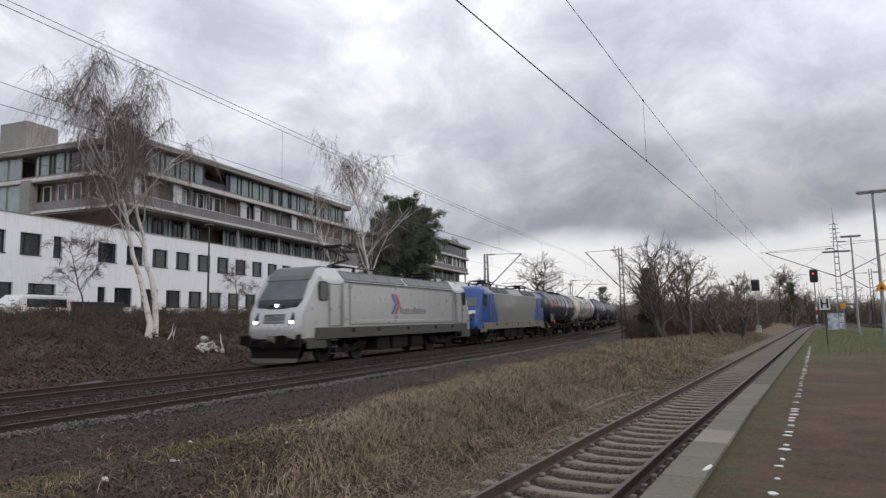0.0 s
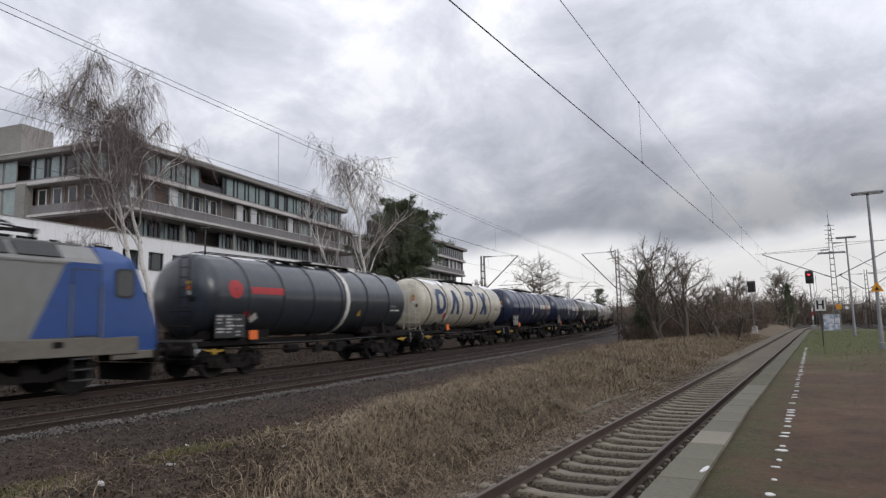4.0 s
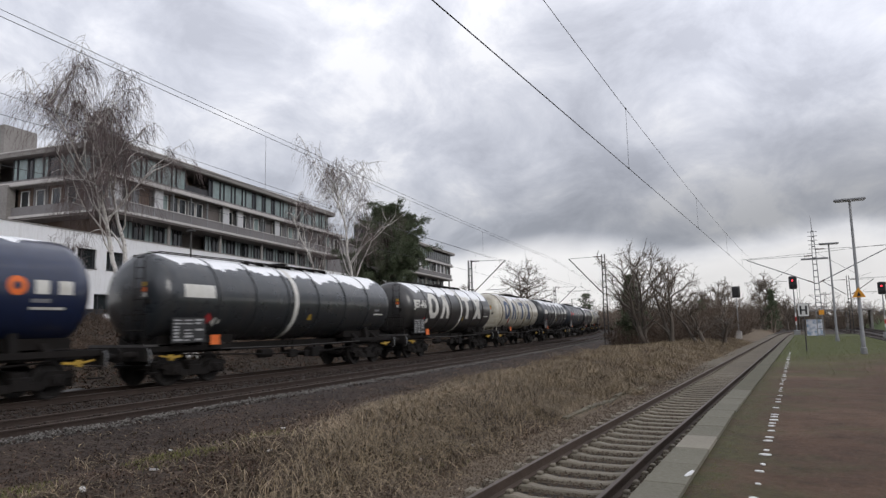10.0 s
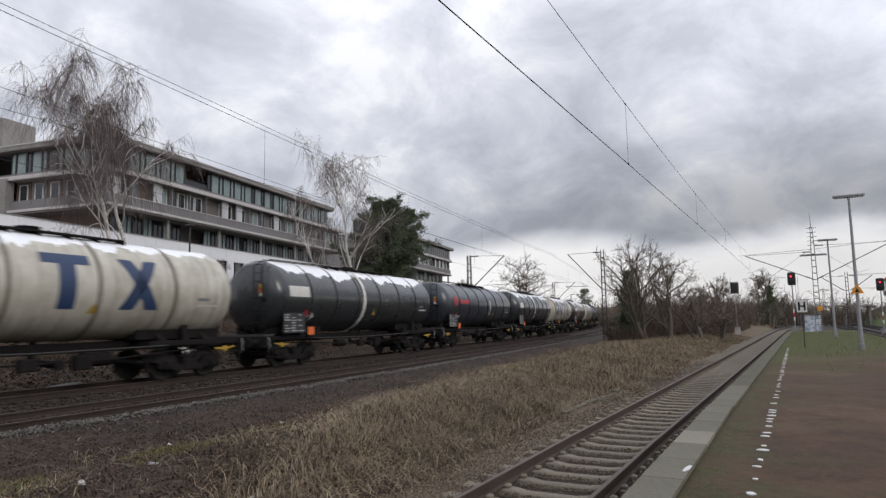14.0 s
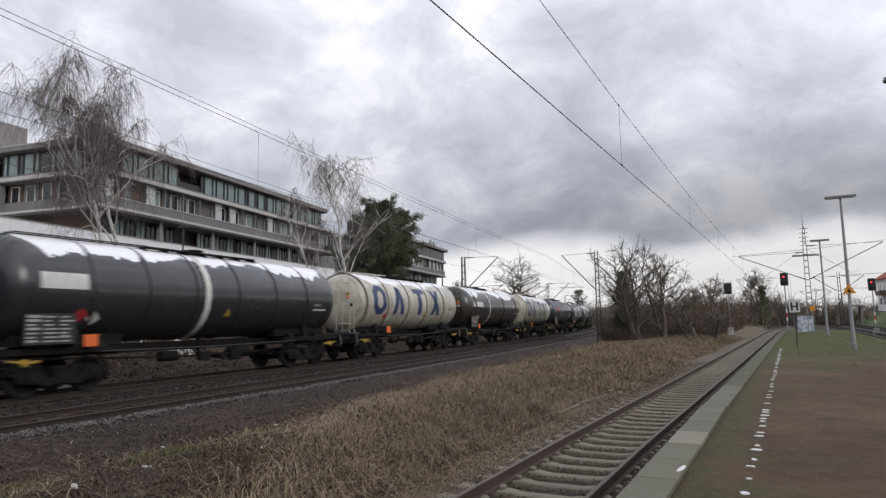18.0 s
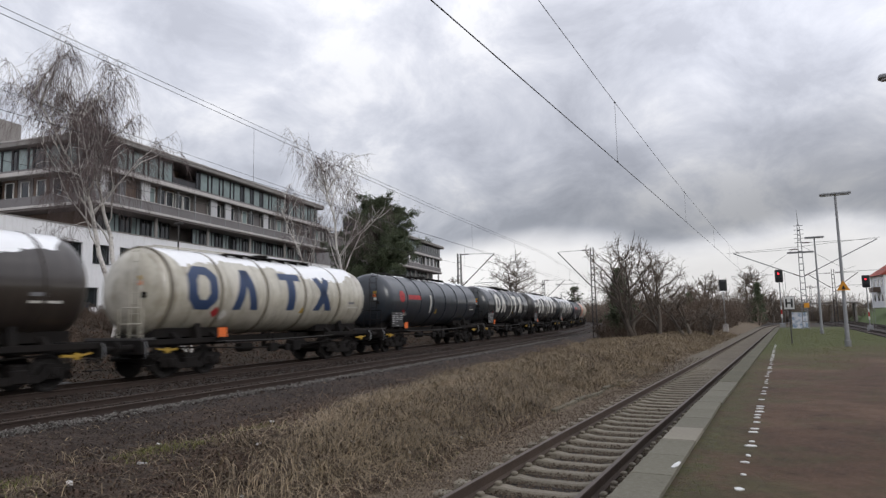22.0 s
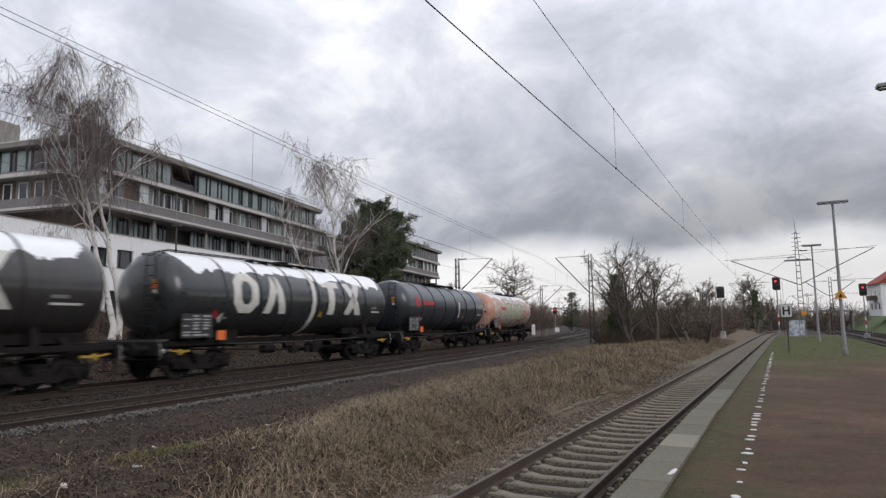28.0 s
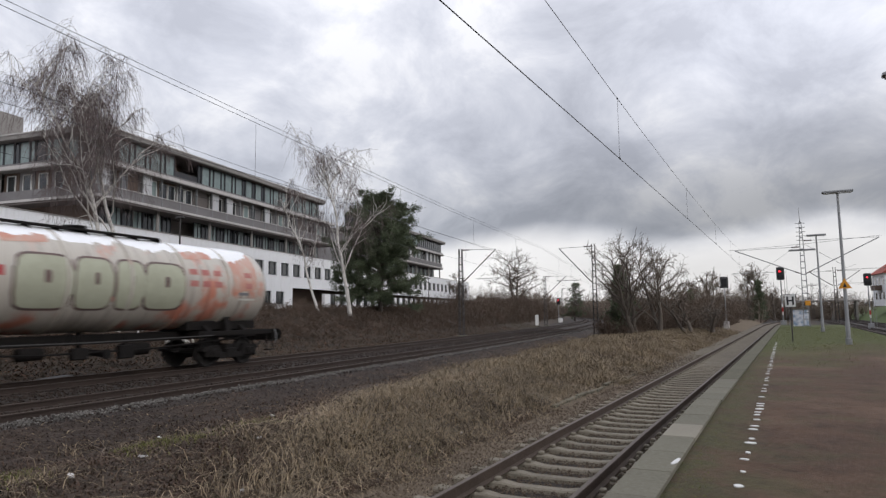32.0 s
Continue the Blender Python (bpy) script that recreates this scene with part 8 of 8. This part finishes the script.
def build_bank():
    rs = np.random.RandomState(41)
    n = 2300
    a = 2 + 100 * rs.rand(n) ** 1.15
    o = -6.0 - 9.0 * rs.rand(n) ** 0.9
    x, y = arc_points(a, o)
    hh = np.interp(o, [-15, -12, -9, -6], [0.9, 1.0, 0.8, 0.45]) * (0.6 + 0.7 * rs.rand(n))
    thicket("bank_brambles", "brown bramble tangle on the bank below the office", np.column_stack([x, y]), hh, 42, M["bramble"], 7, 20, 0.010, 26000, M["dry_leaf"], 0.9)
    # taller scrub further along the bank
    n = 900
    a = 66 + 95 * rs.rand(n)
    o = -6.0 - 14.0 * rs.rand(n)
    x, y = arc_points(a, o)
    hh = np.interp(a, [66, 80, 105, 160], [1.2, 2.4, 4.0, 3.6]) * (0.35 + 0.5 * rs.rand(n) + 0.35 * np.sin(a * 0.37) * np.cos(o * 0.5) + 0.25 * (rs.rand(n) > 0.8))
    thicket("bank_scrub", "tall brown leafless scrub along the line", np.column_stack([x, y]), hh, 43, M["bramble"], 6, 22, 0.015, 9000, M["dry_leaf"], 0.3)
    # scrub on the wedge between the tracks
    n = 1100
    y = 58 + 60 * rs.rand(n)
    x0, _ = arc_points(y + 3, 9.0)
    x = x0 + (-6.2 - x0) * rs.rand(n)
    ok = ~((y < 66) & (x > -10.5))
    hh = np.interp(y, [58, 64, 90, 120], [1.2, 2.9, 4.2, 4.8]) * (0.45 + 0.5 * rs.rand(n) + 0.18 * np.sin(x * 0.9 + y * 0.35))
    thicket("wedge_scrub", "brown leafless scrub between the diverging tracks", np.column_stack([x, y])[ok], hh[ok], 44, M["bramble"], 6, 24, 0.012, 6000, M["dry_leaf"], 0.3)
    # distance: belts of scrub behind the station
    n = 900
    y = 135 + 120 * rs.rand(n)
    x = -60 + 75 * rs.rand(n)
    ok = np.abs(x - 6) > 9
    ok &= line_off(x, y) > 6
    thicket("far_scrub", "belt of far leafless scrub", np.column_stack([x, y])[ok], (4.0 + 3.5 * rs.rand(n))[ok], 45, M["twig_grey"], 6, 26, 0.045, 0, None, 0.2)
    n = 500
    y = 172 + 60 * rs.rand(n)
    x = -5 + 90 * rs.rand(n)
    thicket("station_scrub", "belt of far leafless trees behind the station", np.column_stack([x, y]), 4.0 + 3.0 * rs.rand(n), 46, M["twig_grey"], 6, 26, 0.045, 0, None, 0.2)
    n = 520
    a = 205 + 150 * rs.rand(n)
    x, y = arc_points(a, 6 + 36 * rs.rand(n))
    thicket("curve_scrub", "far leafless scrub beyond the bend", np.column_stack([x, y]), 5.0 + 3.0 * rs.rand(n), 48, M["twig_grey"], 6, 26, 0.06, 0, None, 0.2)
    n = 500
    a = 165 + 150 * rs.rand(n)
    x, y = arc_points(a, -7 - 25 * rs.rand(n))
    thicket("bend_scrub", "far leafless scrub round the bend", np.column_stack([x, y]), 3.5 + 3.0 * rs.rand(n), 47, M["twig_grey"], 6, 26, 0.045, 0, None, 0.2)


build_bank()


def gz(x, y):
    return float(ground_z(x, y))


def build_trees():
    bare_tree("birch_tree", "tall bare birch with drooping twigs on the bank", (-28.0, 19.9, gz(-28.0, 19.9)), 12.6, 51, M["birch_bark"], M["twig"], 18, 0.50, 0.12, True, 0.16, (-0.03, -0.04), 1, 1500, 0.38, "birches by the line", 0.0058, (-0.17, -0.24), 0.02)
    bare_tree("birch_tree", "tall bare birch with drooping twigs on the bank", (-28.35, 20.5, gz(-28.35, 20.5)), 11.9, 52, M["birch_bark"], M["twig"], 20, 0.50, 0.12, True, 0.16, (-0.075, -0.105), 1, 1700, 0.38, "birches by the line", 0.0058, (-0.05, -0.07), 0.02)
    bare_tree("birch_tree", "slender leaning birch beside a pine", (-33.7, 42.2, gz(-33.7, 42.2)), 10.2, 53, M["birch_bark"], M["twig"], 12, 0.36, 0.12, True, 0.12, (-0.20, -0.16), 1, 520, 0.34, "birches by the line", 0.0065, (0, 0), 0.02)
    bare_tree("birch_tree", "tall bare birch beside a pine", (-32.3, 44.6, gz(-32.3, 44.6)), 14.4, 54, M["birch_bark"], M["twig"], 22, 0.44, 0.12, True, 0.19, (-0.01, -0.01), 1, 1150, 0.26, "birches by the line", 0.0065, (-0.03, -0.03), 0.02)
    bare_tree("young_tree", "small bare tree before the white wall", (-36.5, 22.0, gz(-36.5, 22)), 5.2, 55, M["bark"], M["twig"], 12, 0.5, 0.2, False, 0.06, (0.0, -0.15), 1, 700, 0.3)
    bare_tree("young_tree", "small bare tree before the white wall", (-36.5, 33.0, gz(-36.5, 33)), 4.0, 56, M["bark"], M["twig"], 12, 0.5, 0.2, False, 0.05, (0.0, 0.05), 1, 600, 0.3)
    pine("pine_tree", "dark green pine standing before the office", (-34.2, 52.3, gz(-34.2, 52.3)), 11.9, 9.6, 57, 2800, 0.08)
    # wedge between the tracks
    bare_tree("bare_tree", "old bare tree with a twisted trunk in dry grass", (-12.0, 58.5, gz(-12, 58.5)), 8.6, 61, M["bark"], M["twig_grey"], 14, 0.45, 0.0, False, 0.24, (0.0, 0), 3, 1000, 0.16, "bare trees by the track", 0.010, (0, 0), 0.16)
    bare_tree("bare_tree", "old bare tree with a twisted trunk in dry grass", (-9.6, 59.5, gz(-9.6, 59.5)), 7.9, 62, M["bark"], M["twig_grey"], 13, 0.5, 0.0, False, 0.22, (0.04, 0), 2, 900, 0.16, "bare trees by the track", 0.010, (0, 0), 0.16)
    bare_tree("bare_tree", "low bare tree in dry grass", (-7.3, 60.5, gz(-7.3, 60.5)), 4.6, 63, M["bark"], M["twig_grey"], 12, 0.5, 0.0, False, 0.20, (-0.05, 0), 2, 700, 0.15, "bare trees by the track", 0.010, (0, 0), 0.3)
    bare_tree("bare_tree", "low bare tree in dry grass", (-5.9, 63.5, gz(-5.9, 63.5)), 3.8, 64, M["bark"], M["twig_grey"], 12, 0.5, 0.0, False, 0.20, (0.05, 0), 2, 700, 0.15, "bare trees by the track", 0.010, (0, 0), 0.3)
    spruce("spruce_tree", "dark spruce among bare trees", (-13.6, 62.8, gz(-13.6, 62.8)), 6.9, 4.4, 65)
    # beyond the bend
    bare_tree("far_tree", "broad bare tree behind the bank", (-51.0, 130.0, gz(-51, 130)), 13.2, 71, M["bark"], M["twig_grey"], 24, 1.1, 0.0, False, 0.36, (0, 0), 2, 900, 0.22, "far bare trees", 0.020)
    bare_tree("far_tree", "bare tree behind the bank", (-60.0, 122.0, gz(-60, 122)), 7.5, 72, M["bark"], M["twig_grey"], 16, 0.5, 0.0, False, 0.24, (0, 0), 2, 700, 0.22, "far bare trees", 0.020)
    pine("far_evergreen", "dark round evergreen tree beside the line", (-42.6, 147.0, gz(-42.6, 147)), 8.6, 6.0, 73, 200, 0.15)
    for x, y, h, s in ((-13, 150, 9.5, 74), (-6, 152, 10.5, 75), (-19, 160, 9, 76), (-1.5, 168, 7, 77)):
        bare_tree("far_tree", "far bare tree behind the scrub", (x, y, gz(x, y)), h, s, M["bark"], M["twig_grey"], 18, 0.5, 0.0, False, 0.28, (0, 0), 2, 900, 0.25, "far bare trees", 0.022)
    spruce("far_spruce", "far spruce behind the scrub", (-3.8, 146.0, gz(-3.8, 146)), 9.0, 5.0, 78)
    spruce("far_spruce", "far spruce behind the scrub", (-17.0, 146.0, gz(-17.0, 146)), 7.0, 5.0, 79)


build_trees()

# ---- small things and the station's far end ----


def van():
    z = gz(-41, 21)
    v = thing("parked_van", "white van with dark windows parked below the office", "van", pose(-41.0, 20.9, z, 0, 0, 10))
    g = Solid()
    sec = [(-0.95, 0.35), (0.95, 0.35), (0.97, 1.05), (0.82, 1.85), (0.70, 1.97), (-0.70, 1.97), (-0.82, 1.85), (-0.97, 1.05)]
    g.rings([[(x * s, y, 0.35 + (w - 0.35) * k) for x, w in sec] for y, s, k in ((-2.4, 0.90, 0.42), (-2.3, 0.96, 0.5), (-1.55, 1.0, 0.62), (-0.75, 1.0, 1.0), (2.2, 1.0, 1.0), (2.35, 0.97, 0.97))])
    b = part("body", g, M["white_paint"], v)
    part("rear_window", Solid().box(-0.66, 0.66, 2.34, 2.385, 1.15, 1.75, 0.02), M["glass"], b)
    for s in (-1, 1):
        part("side_window", Solid().box(s * 0.91 - 0.03, s * 0.91 + 0.03, -0.6, 2.0, 1.20, 1.72, 0.02), M["glass"], b)
        part("tail_light", Solid().box(s * 0.85 - 0.08, s * 0.85 + 0.08, 2.3, 2.38, 0.95, 1.6, 0.02), M["red_sign"], b)
        for y in (-1.5, 1.45):
            w = part("tyre", Solid().lathe([(s * 0.72, 0.2), (s * 0.72, 0.34), (s * 0.92, 0.34), (s * 0.92, 0.2)], (0, y, 0.34), "x", 18), M["black"], v)
            part("rim", Solid().lathe([(s * 0.80, 0.2), (s * 0.90, 0.2), (s * 0.91, 0.05)], (0, y, 0.34), "x", 14), M["galv"], w)
    part("roof_rail", Solid().tube([(0.6, -0.5, 2.0), (0.6, 2.0, 2.0)], 0.02, 6), M["black"], b)


van()


def dark_container():
    z = gz(-41, 25)
    v = thing("waste_container", "dark grey flat-topped container before the white wall", "container", pose(-42.4, 26.0, z, 0, 0, 10))
    part("body", Solid().box(-0.6, 0.6, -1.9, 1.9, 0.1, 1.62, 0.03), M["frame_dark"], v)
    part("lid", Solid().box(-0.63, 0.63, -1.93, 1.93, 1.62, 1.70, 0.02), M["darksteel"], v)
    for y in (-1.2, 0.0, 1.2):
        part("rib", Solid().box(0.6, 0.64, y - 0.04, y + 0.04, 0.12, 1.6), M["darksteel"], v)


dark_container()


def debris_pile():
    rs = random.Random(6)
    for i in range(34):
        t = rs.uniform(-1, 1)
        x, y = -25.8 + rs.uniform(-0.3, 0.3), 21.7 + 0.62 * t
        r = rs.uniform(0.09, 0.22)
        g = Solid().rings([[(r * rs.uniform(0.6, 1.3) * math.cos(a) * w, r * rs.uniform(0.5, 1.1) * math.sin(a) * w, z * r * rs.uniform(0.7, 1.2)) for a in (1.257 * j for j in range(5))] for z, w in ((-0.5, 0.8), (0.2, 1.0), (0.8, 0.5))])
        ob = part("broken_block", g, M["rubble"], None, at=pose(x, y, gz(x, y) + 0.06 + 0.55 * (1 - abs(t)) * rs.random(), rs.uniform(-50, 50), rs.uniform(-50, 50), rs.uniform(0, 180)))
        tagged(ob, "pale broken block in a heap on the bank", "rubble", "heap of pale rubble")
    for x, y, l in ((-27.6, 20.7, 0.85), (-27.4, 20.9, 0.7), (-25.8, 22.7, 0.9), (-25.7, 22.6, 0.5)):
        ob = part("pale_branch", Solid().tube([(0, 0, 0), (0.1, 0.2, l * 0.5), (0.15, 0.25, l)], [0.04, 0.03, 0.012], 7), M["birch_bark"], None, at=pose(x, y, gz(x, y) - 0.05, rs.uniform(-20, 25), 5, rs.uniform(0, 180)))
        tagged(ob, "pale broken branch sticking out of the bank", "branch", "broken branches")


M["rubble"] = material("pale_rubble", (0.55, 0.53, 0.50), (0.22, 0.20, 0.18), 0.9, grain=5, blotch=2, bump=0.6, spread=0.2, mix=(0.42, 0.62))
debris_pile()


def litter():
    rs = random.Random(9)
    for x, y, s in ((-6.3, 6.35, 0.04), (-7.6, 8.0, 0.045), (-8.1, 5.2, 0.06), (-8.3, 6.4, 0.06), (-5.9, 9.9, 0.05), (-5.75, 11.6, 0.07), (-6.6, 9.2, 0.06), (-19.8, 13.2, 0.10), (-20.3, 14.3, 0.10), (-20.6, 12.6, 0.08), (-9.5, 10.4, 0.06), (-10.2, 8.2, 0.05)):
        g = Solid().rings([[(s * (0.7 + 0.6 * rs.random()) * math.cos(a), s * 0.7 * (0.7 + 0.6 * rs.random()) * math.sin(a), z * s) for a in (1.05 * j for j in range(6))] for z in (0.0, 0.35, 0.6)])
        ob = part("litter", g, M["rubbish"], None, at=pose(x, y, gz(x, y) + 0.01, rs.uniform(-15, 15), rs.uniform(-15, 15), rs.uniform(0, 180)))
        tagged(ob, "crumpled white litter on the ground", "litter", "scraps of litter")
    for x, y, l, r in ((-6.1, 7.0, 0.9, 60), (-9.6, 8.8, 1.1, 100), (-8.2, 8.6, 0.8, 20), (-5.6, 6.6, 1.2, 40), (-10.6, 7.4, 0.9, 150), (-7.4, 10.5, 0.7, 80)):
        g = Solid().tube([(-l / 2, 0, 0.02), (-l / 6, 0.05, 0.06), (l / 6, -0.03, 0.07), (l / 2, 0.04, 0.15)], [0.012, 0.011, 0.009, 0.005], 6)
        g.tube([(0, 0, 0.06), (0.15, 0.16, 0.12), (0.3, 0.22, 0.14)], [0.008, 0.006, 0.003], 5)
        ob = part("fallen_stick", g, M["twig_grey"], None, at=pose(x, y, gz(x, y), 0, 0, r))
        tagged(ob, "dry fallen stick on the ground", "stick", "fallen sticks")
    ob = part("white_marking", Solid().prism([(-0.03, -0.15), (0.0, -0.17), (0.026, -0.05), (0.018, 0.13), (-0.012, 0.16), (-0.03, 0.03)], "z", 0, 0.006), M["white_paint"], None, at=pose(-1.105, 7.5, PLATFORM_Z + 0.004, 0, 0, -4))
    tagged(ob, "worn stroke of white paint on the slab edge", "paint mark")
    ob = part("steel_plate", Solid().box(-0.25, 0.25, -0.5, 0.5, 0, 0.10, 0.02), M["darksteel"], None, at=pose(-21.6, 13.2, gz(-21.6, 13.2) + 0.02, 3, 0, 5))
    tagged(ob, "flat dark steel plate lying on the bank", "plate")


litter()


def cable_trough():
    """The low concrete kerb that runs beside the platform track."""
    ob = thing("cable_trough", "low concrete cable trough half buried in grass", "trough")
    lid = Solid().box(-0.07, 0.07, 0.01, 0.99, 0, 0.09, 0.01).mesh("trough_lid", M["kerb"])
    for i in range(13):
        y = 16 + i
        part("trough_lid", lid, None, ob, at=pose(-5.35 + float(skew(y)) + 0.01 * (i % 3), y, gz(-5.35 + float(skew(y)), y + 0.5) - 0.03, 0, 0, 0.4 * ((i * 7) % 3 - 1)))


cable_trough()


def house():
    v = thing("house", "pale rendered house with a steep red tiled roof", "house", pose(23.0, 150.0, 2.72, 0, 0, 6))
    part("wall", Solid().box(-6, 6, -5, 5, 0, 6.2), M["white_wall"], v)
    g = Solid().prism([(-6.6, 6.1), (6.6, 6.1), (0, 10.6)], "y", -5.4, 5.4)
    r = part("roof", g, M["roof_tile"], v)
    part("chimney", Solid().box(1.5, 2.2, -0.4, 0.4, 8.5, 11.2), M["brown_panel"], r)
    for x in (-4.2, -1.5, 1.5, 4.2):
        for z in (1.2, 4.0):
            w = part("window", Solid().box(x - 0.55, x + 0.55, -5.06, -4.98, z, z + 1.4), M["white_paint"], v)
            part("pane", Solid().box(x - 0.46, x + 0.46, -5.075, -5.055, z + 0.09, z + 1.31), M["glass"], w)
    for y in (-3.4, -0.6, 2.2):
        for z in (1.2, 4.0):
            w = part("window", Solid().box(-6.06, -5.98, y - 0.6, y + 0.6, z, z + 1.4), M["white_paint"], v)
            part("pane", Solid().box(-6.075, -6.055, y - 0.5, y + 0.5, z + 0.09, z + 1.31), M["glass"], w)
    part("balcony", Solid().box(-7.2, -6.0, -2.2, 1.0, 3.0, 3.9, 0.03), M["brown_panel"], v)


M["roof_tile"] = material("red_roof_tiles", (0.34, 0.075, 0.05), (0.24, 0.05, 0.035), 0.85, grain=5, blotch=0.6)
house()


def grass_bank():
    """The green slope up to the street beyond the station tracks."""
    xs, ys = np.array([15.3, 15.9, 17, 18, 19, 20, 21, 24, 34, 60, 90.0]), np.linspace(112.0, 330.0, 60)
    gx, gy = np.meshgrid(xs, ys)
    z = np.interp(gx, [15.3, 15.9, 20, 21, 90], [-0.6, -0.1, 2.6, 2.8, 2.8]) + 0.06 * np.sin(gx * 1.3) * np.cos(gy)
    z = np.where(gy < 113, -0.6, z)
    i = np.arange((len(ys) - 1) * len(xs)).reshape(len(ys) - 1, len(xs))[:, :-1].ravel()
    n = len(xs)
    me = sheet("embankment", np.stack([gx, gy, z], -1).reshape(-1, 3), np.stack([i, i + 1, i + n + 1, i + n], 1), M["bank_lawn"], True)
    tagged(new("embankment", me), "green grass slope up to the street", "slope", kind="structure")


grass_bank()


def far_bridge():
    v = thing("road_bridge", "flat grey road bridge across the station tracks", "bridge")
    part("deck", Solid().box(1.5, 16.2, 176, 182, 4.0, 4.38, 0.05), M["slab_grey"], v)
    for z in (4.75, 5.1):
        part("railing", Solid().box(1.5, 16.2, 176.0, 176.06, z, z + 0.07), M["galv"], v)
    for x in (2.0, 5.6, 10.8, 15.6):
        part("pier", Solid().box(x - 0.25, x + 0.25, 177, 181, -0.4, 4.0, 0.05), M["slab_grey"], v)


far_bridge()


def sprayed_hut():
    v = thing("equipment_hut", "small hut covered in pale blue spray paint", "hut", pose(1.75, 76.5, 0.35))
    part("wall", Solid().box(-0.70, 0.70, -0.6, 0.6, 0, 1.85, 0.03), M["spray_blue"], v)
    part("roof", Solid().box(-0.78, 0.78, -0.7, 0.7, 1.85, 1.95, 0.02), M["kerb"], v)
    part("door", Solid().box(-0.35, 0.35, -0.63, -0.6, 0.1, 1.7, 0.01), M["spray_blue"], v)


M["spray_blue"] = material("spray_painted_wall", (0.62, 0.63, 0.68), (0.22, 0.30, 0.42), 0.7, grain=3.0, blotch=2.2, mix=(0.47, 0.60))
sprayed_hut()


def parked_car(x, y, paint, label):
    v = thing("parked_car", label, "car", pose(x, y, 2.79, 0, 0, 82), "cars behind the station")
    g = Solid()
    sec = [(-0.85, 0.25), (0.85, 0.25), (0.88, 0.75), (0.62, 1.40), (-0.62, 1.40), (-0.88, 0.75)]
    g.rings([[(a * s, b, 0.25 + (w - 0.25) * k) for a, w in sec] for b, s, k in ((-2.1, 0.85, 0.42), (-1.9, 1.0, 0.5), (-1.0, 1.0, 0.56), (-0.3, 1.0, 1.0), (1.0, 1.0, 1.0), (1.7, 1.0, 0.6), (2.1, 0.88, 0.5))])
    part("body", g, paint, v)
    for s in (-1, 1):
        for b in (-1.3, 1.3):
            part("wheel", Solid().lathe([(s * 0.65, 0.3), (s * 0.86, 0.3), (s * 0.87, 0.05)], (0, b, 0.3), "x", 14), M["black"], v)


M["car_dark"] = material("dark_car_paint", (0.05, 0.055, 0.065), (0.04, 0.045, 0.05), 0.3, grain=10, coat=0.6)
parked_car(21.6, 205.0, M["car_dark"], "dark car parked behind the station")
parked_car(26.4, 207.0, M["white_paint"], "white car parked behind the station")


def unseen_belt():
    """Plain unseen belt, added to close the place behind the platform and darken reflections, with an uneven top."""
    ring, rs = [], random.Random(12)
    for i in range(71):
        a = radians(58 - 236 * i / 70)
        r = 58 + 8 * math.sin(i * 0.9)
        ring.append((r * math.cos(a), -12 + r * math.sin(a), 13 + 3 * math.sin(i * 1.7) + rs.uniform(-1.5, 1.5)))
    g = Solid()
    g.rings([[(x, y, -1) for x, y, z in ring], [(x, y, z) for x, y, z in ring], [(x * 1.03, y * 1.03, z) for x, y, z in ring], [(x * 1.03, y * 1.03, -1) for x, y, z in ring]], False, False, False)
    tagged(new("backdrop", g.mesh("backdrop", M["twig_grey"])), "unseen brown belt added behind the platform to darken reflections", "backdrop", kind="structure")


unseen_belt()

# ---- what moves ----


def motions():
    """The train rolls along the far track; every wheelset turns under it."""
    for v, k, length in MOVERS:
        rows = []
        for i in range(33):
            a = train_at(k, i) + length / 2
            p = on_line(a, 0, FAR_Z)
            rows.append((i, Matrix.Translation(p) @ pose(0, 0, 0, 0, 0, math.degrees(heading(a)))))
        walk(v, rows)
    steps = [i / 15 for i in range(481)]
    for w, d, r in WHEELS:
        walk(w, [(t, pose(0, d, r, math.degrees((SPEED * t + GAIN * t * t / 32) / r))) for t in steps])


motions()
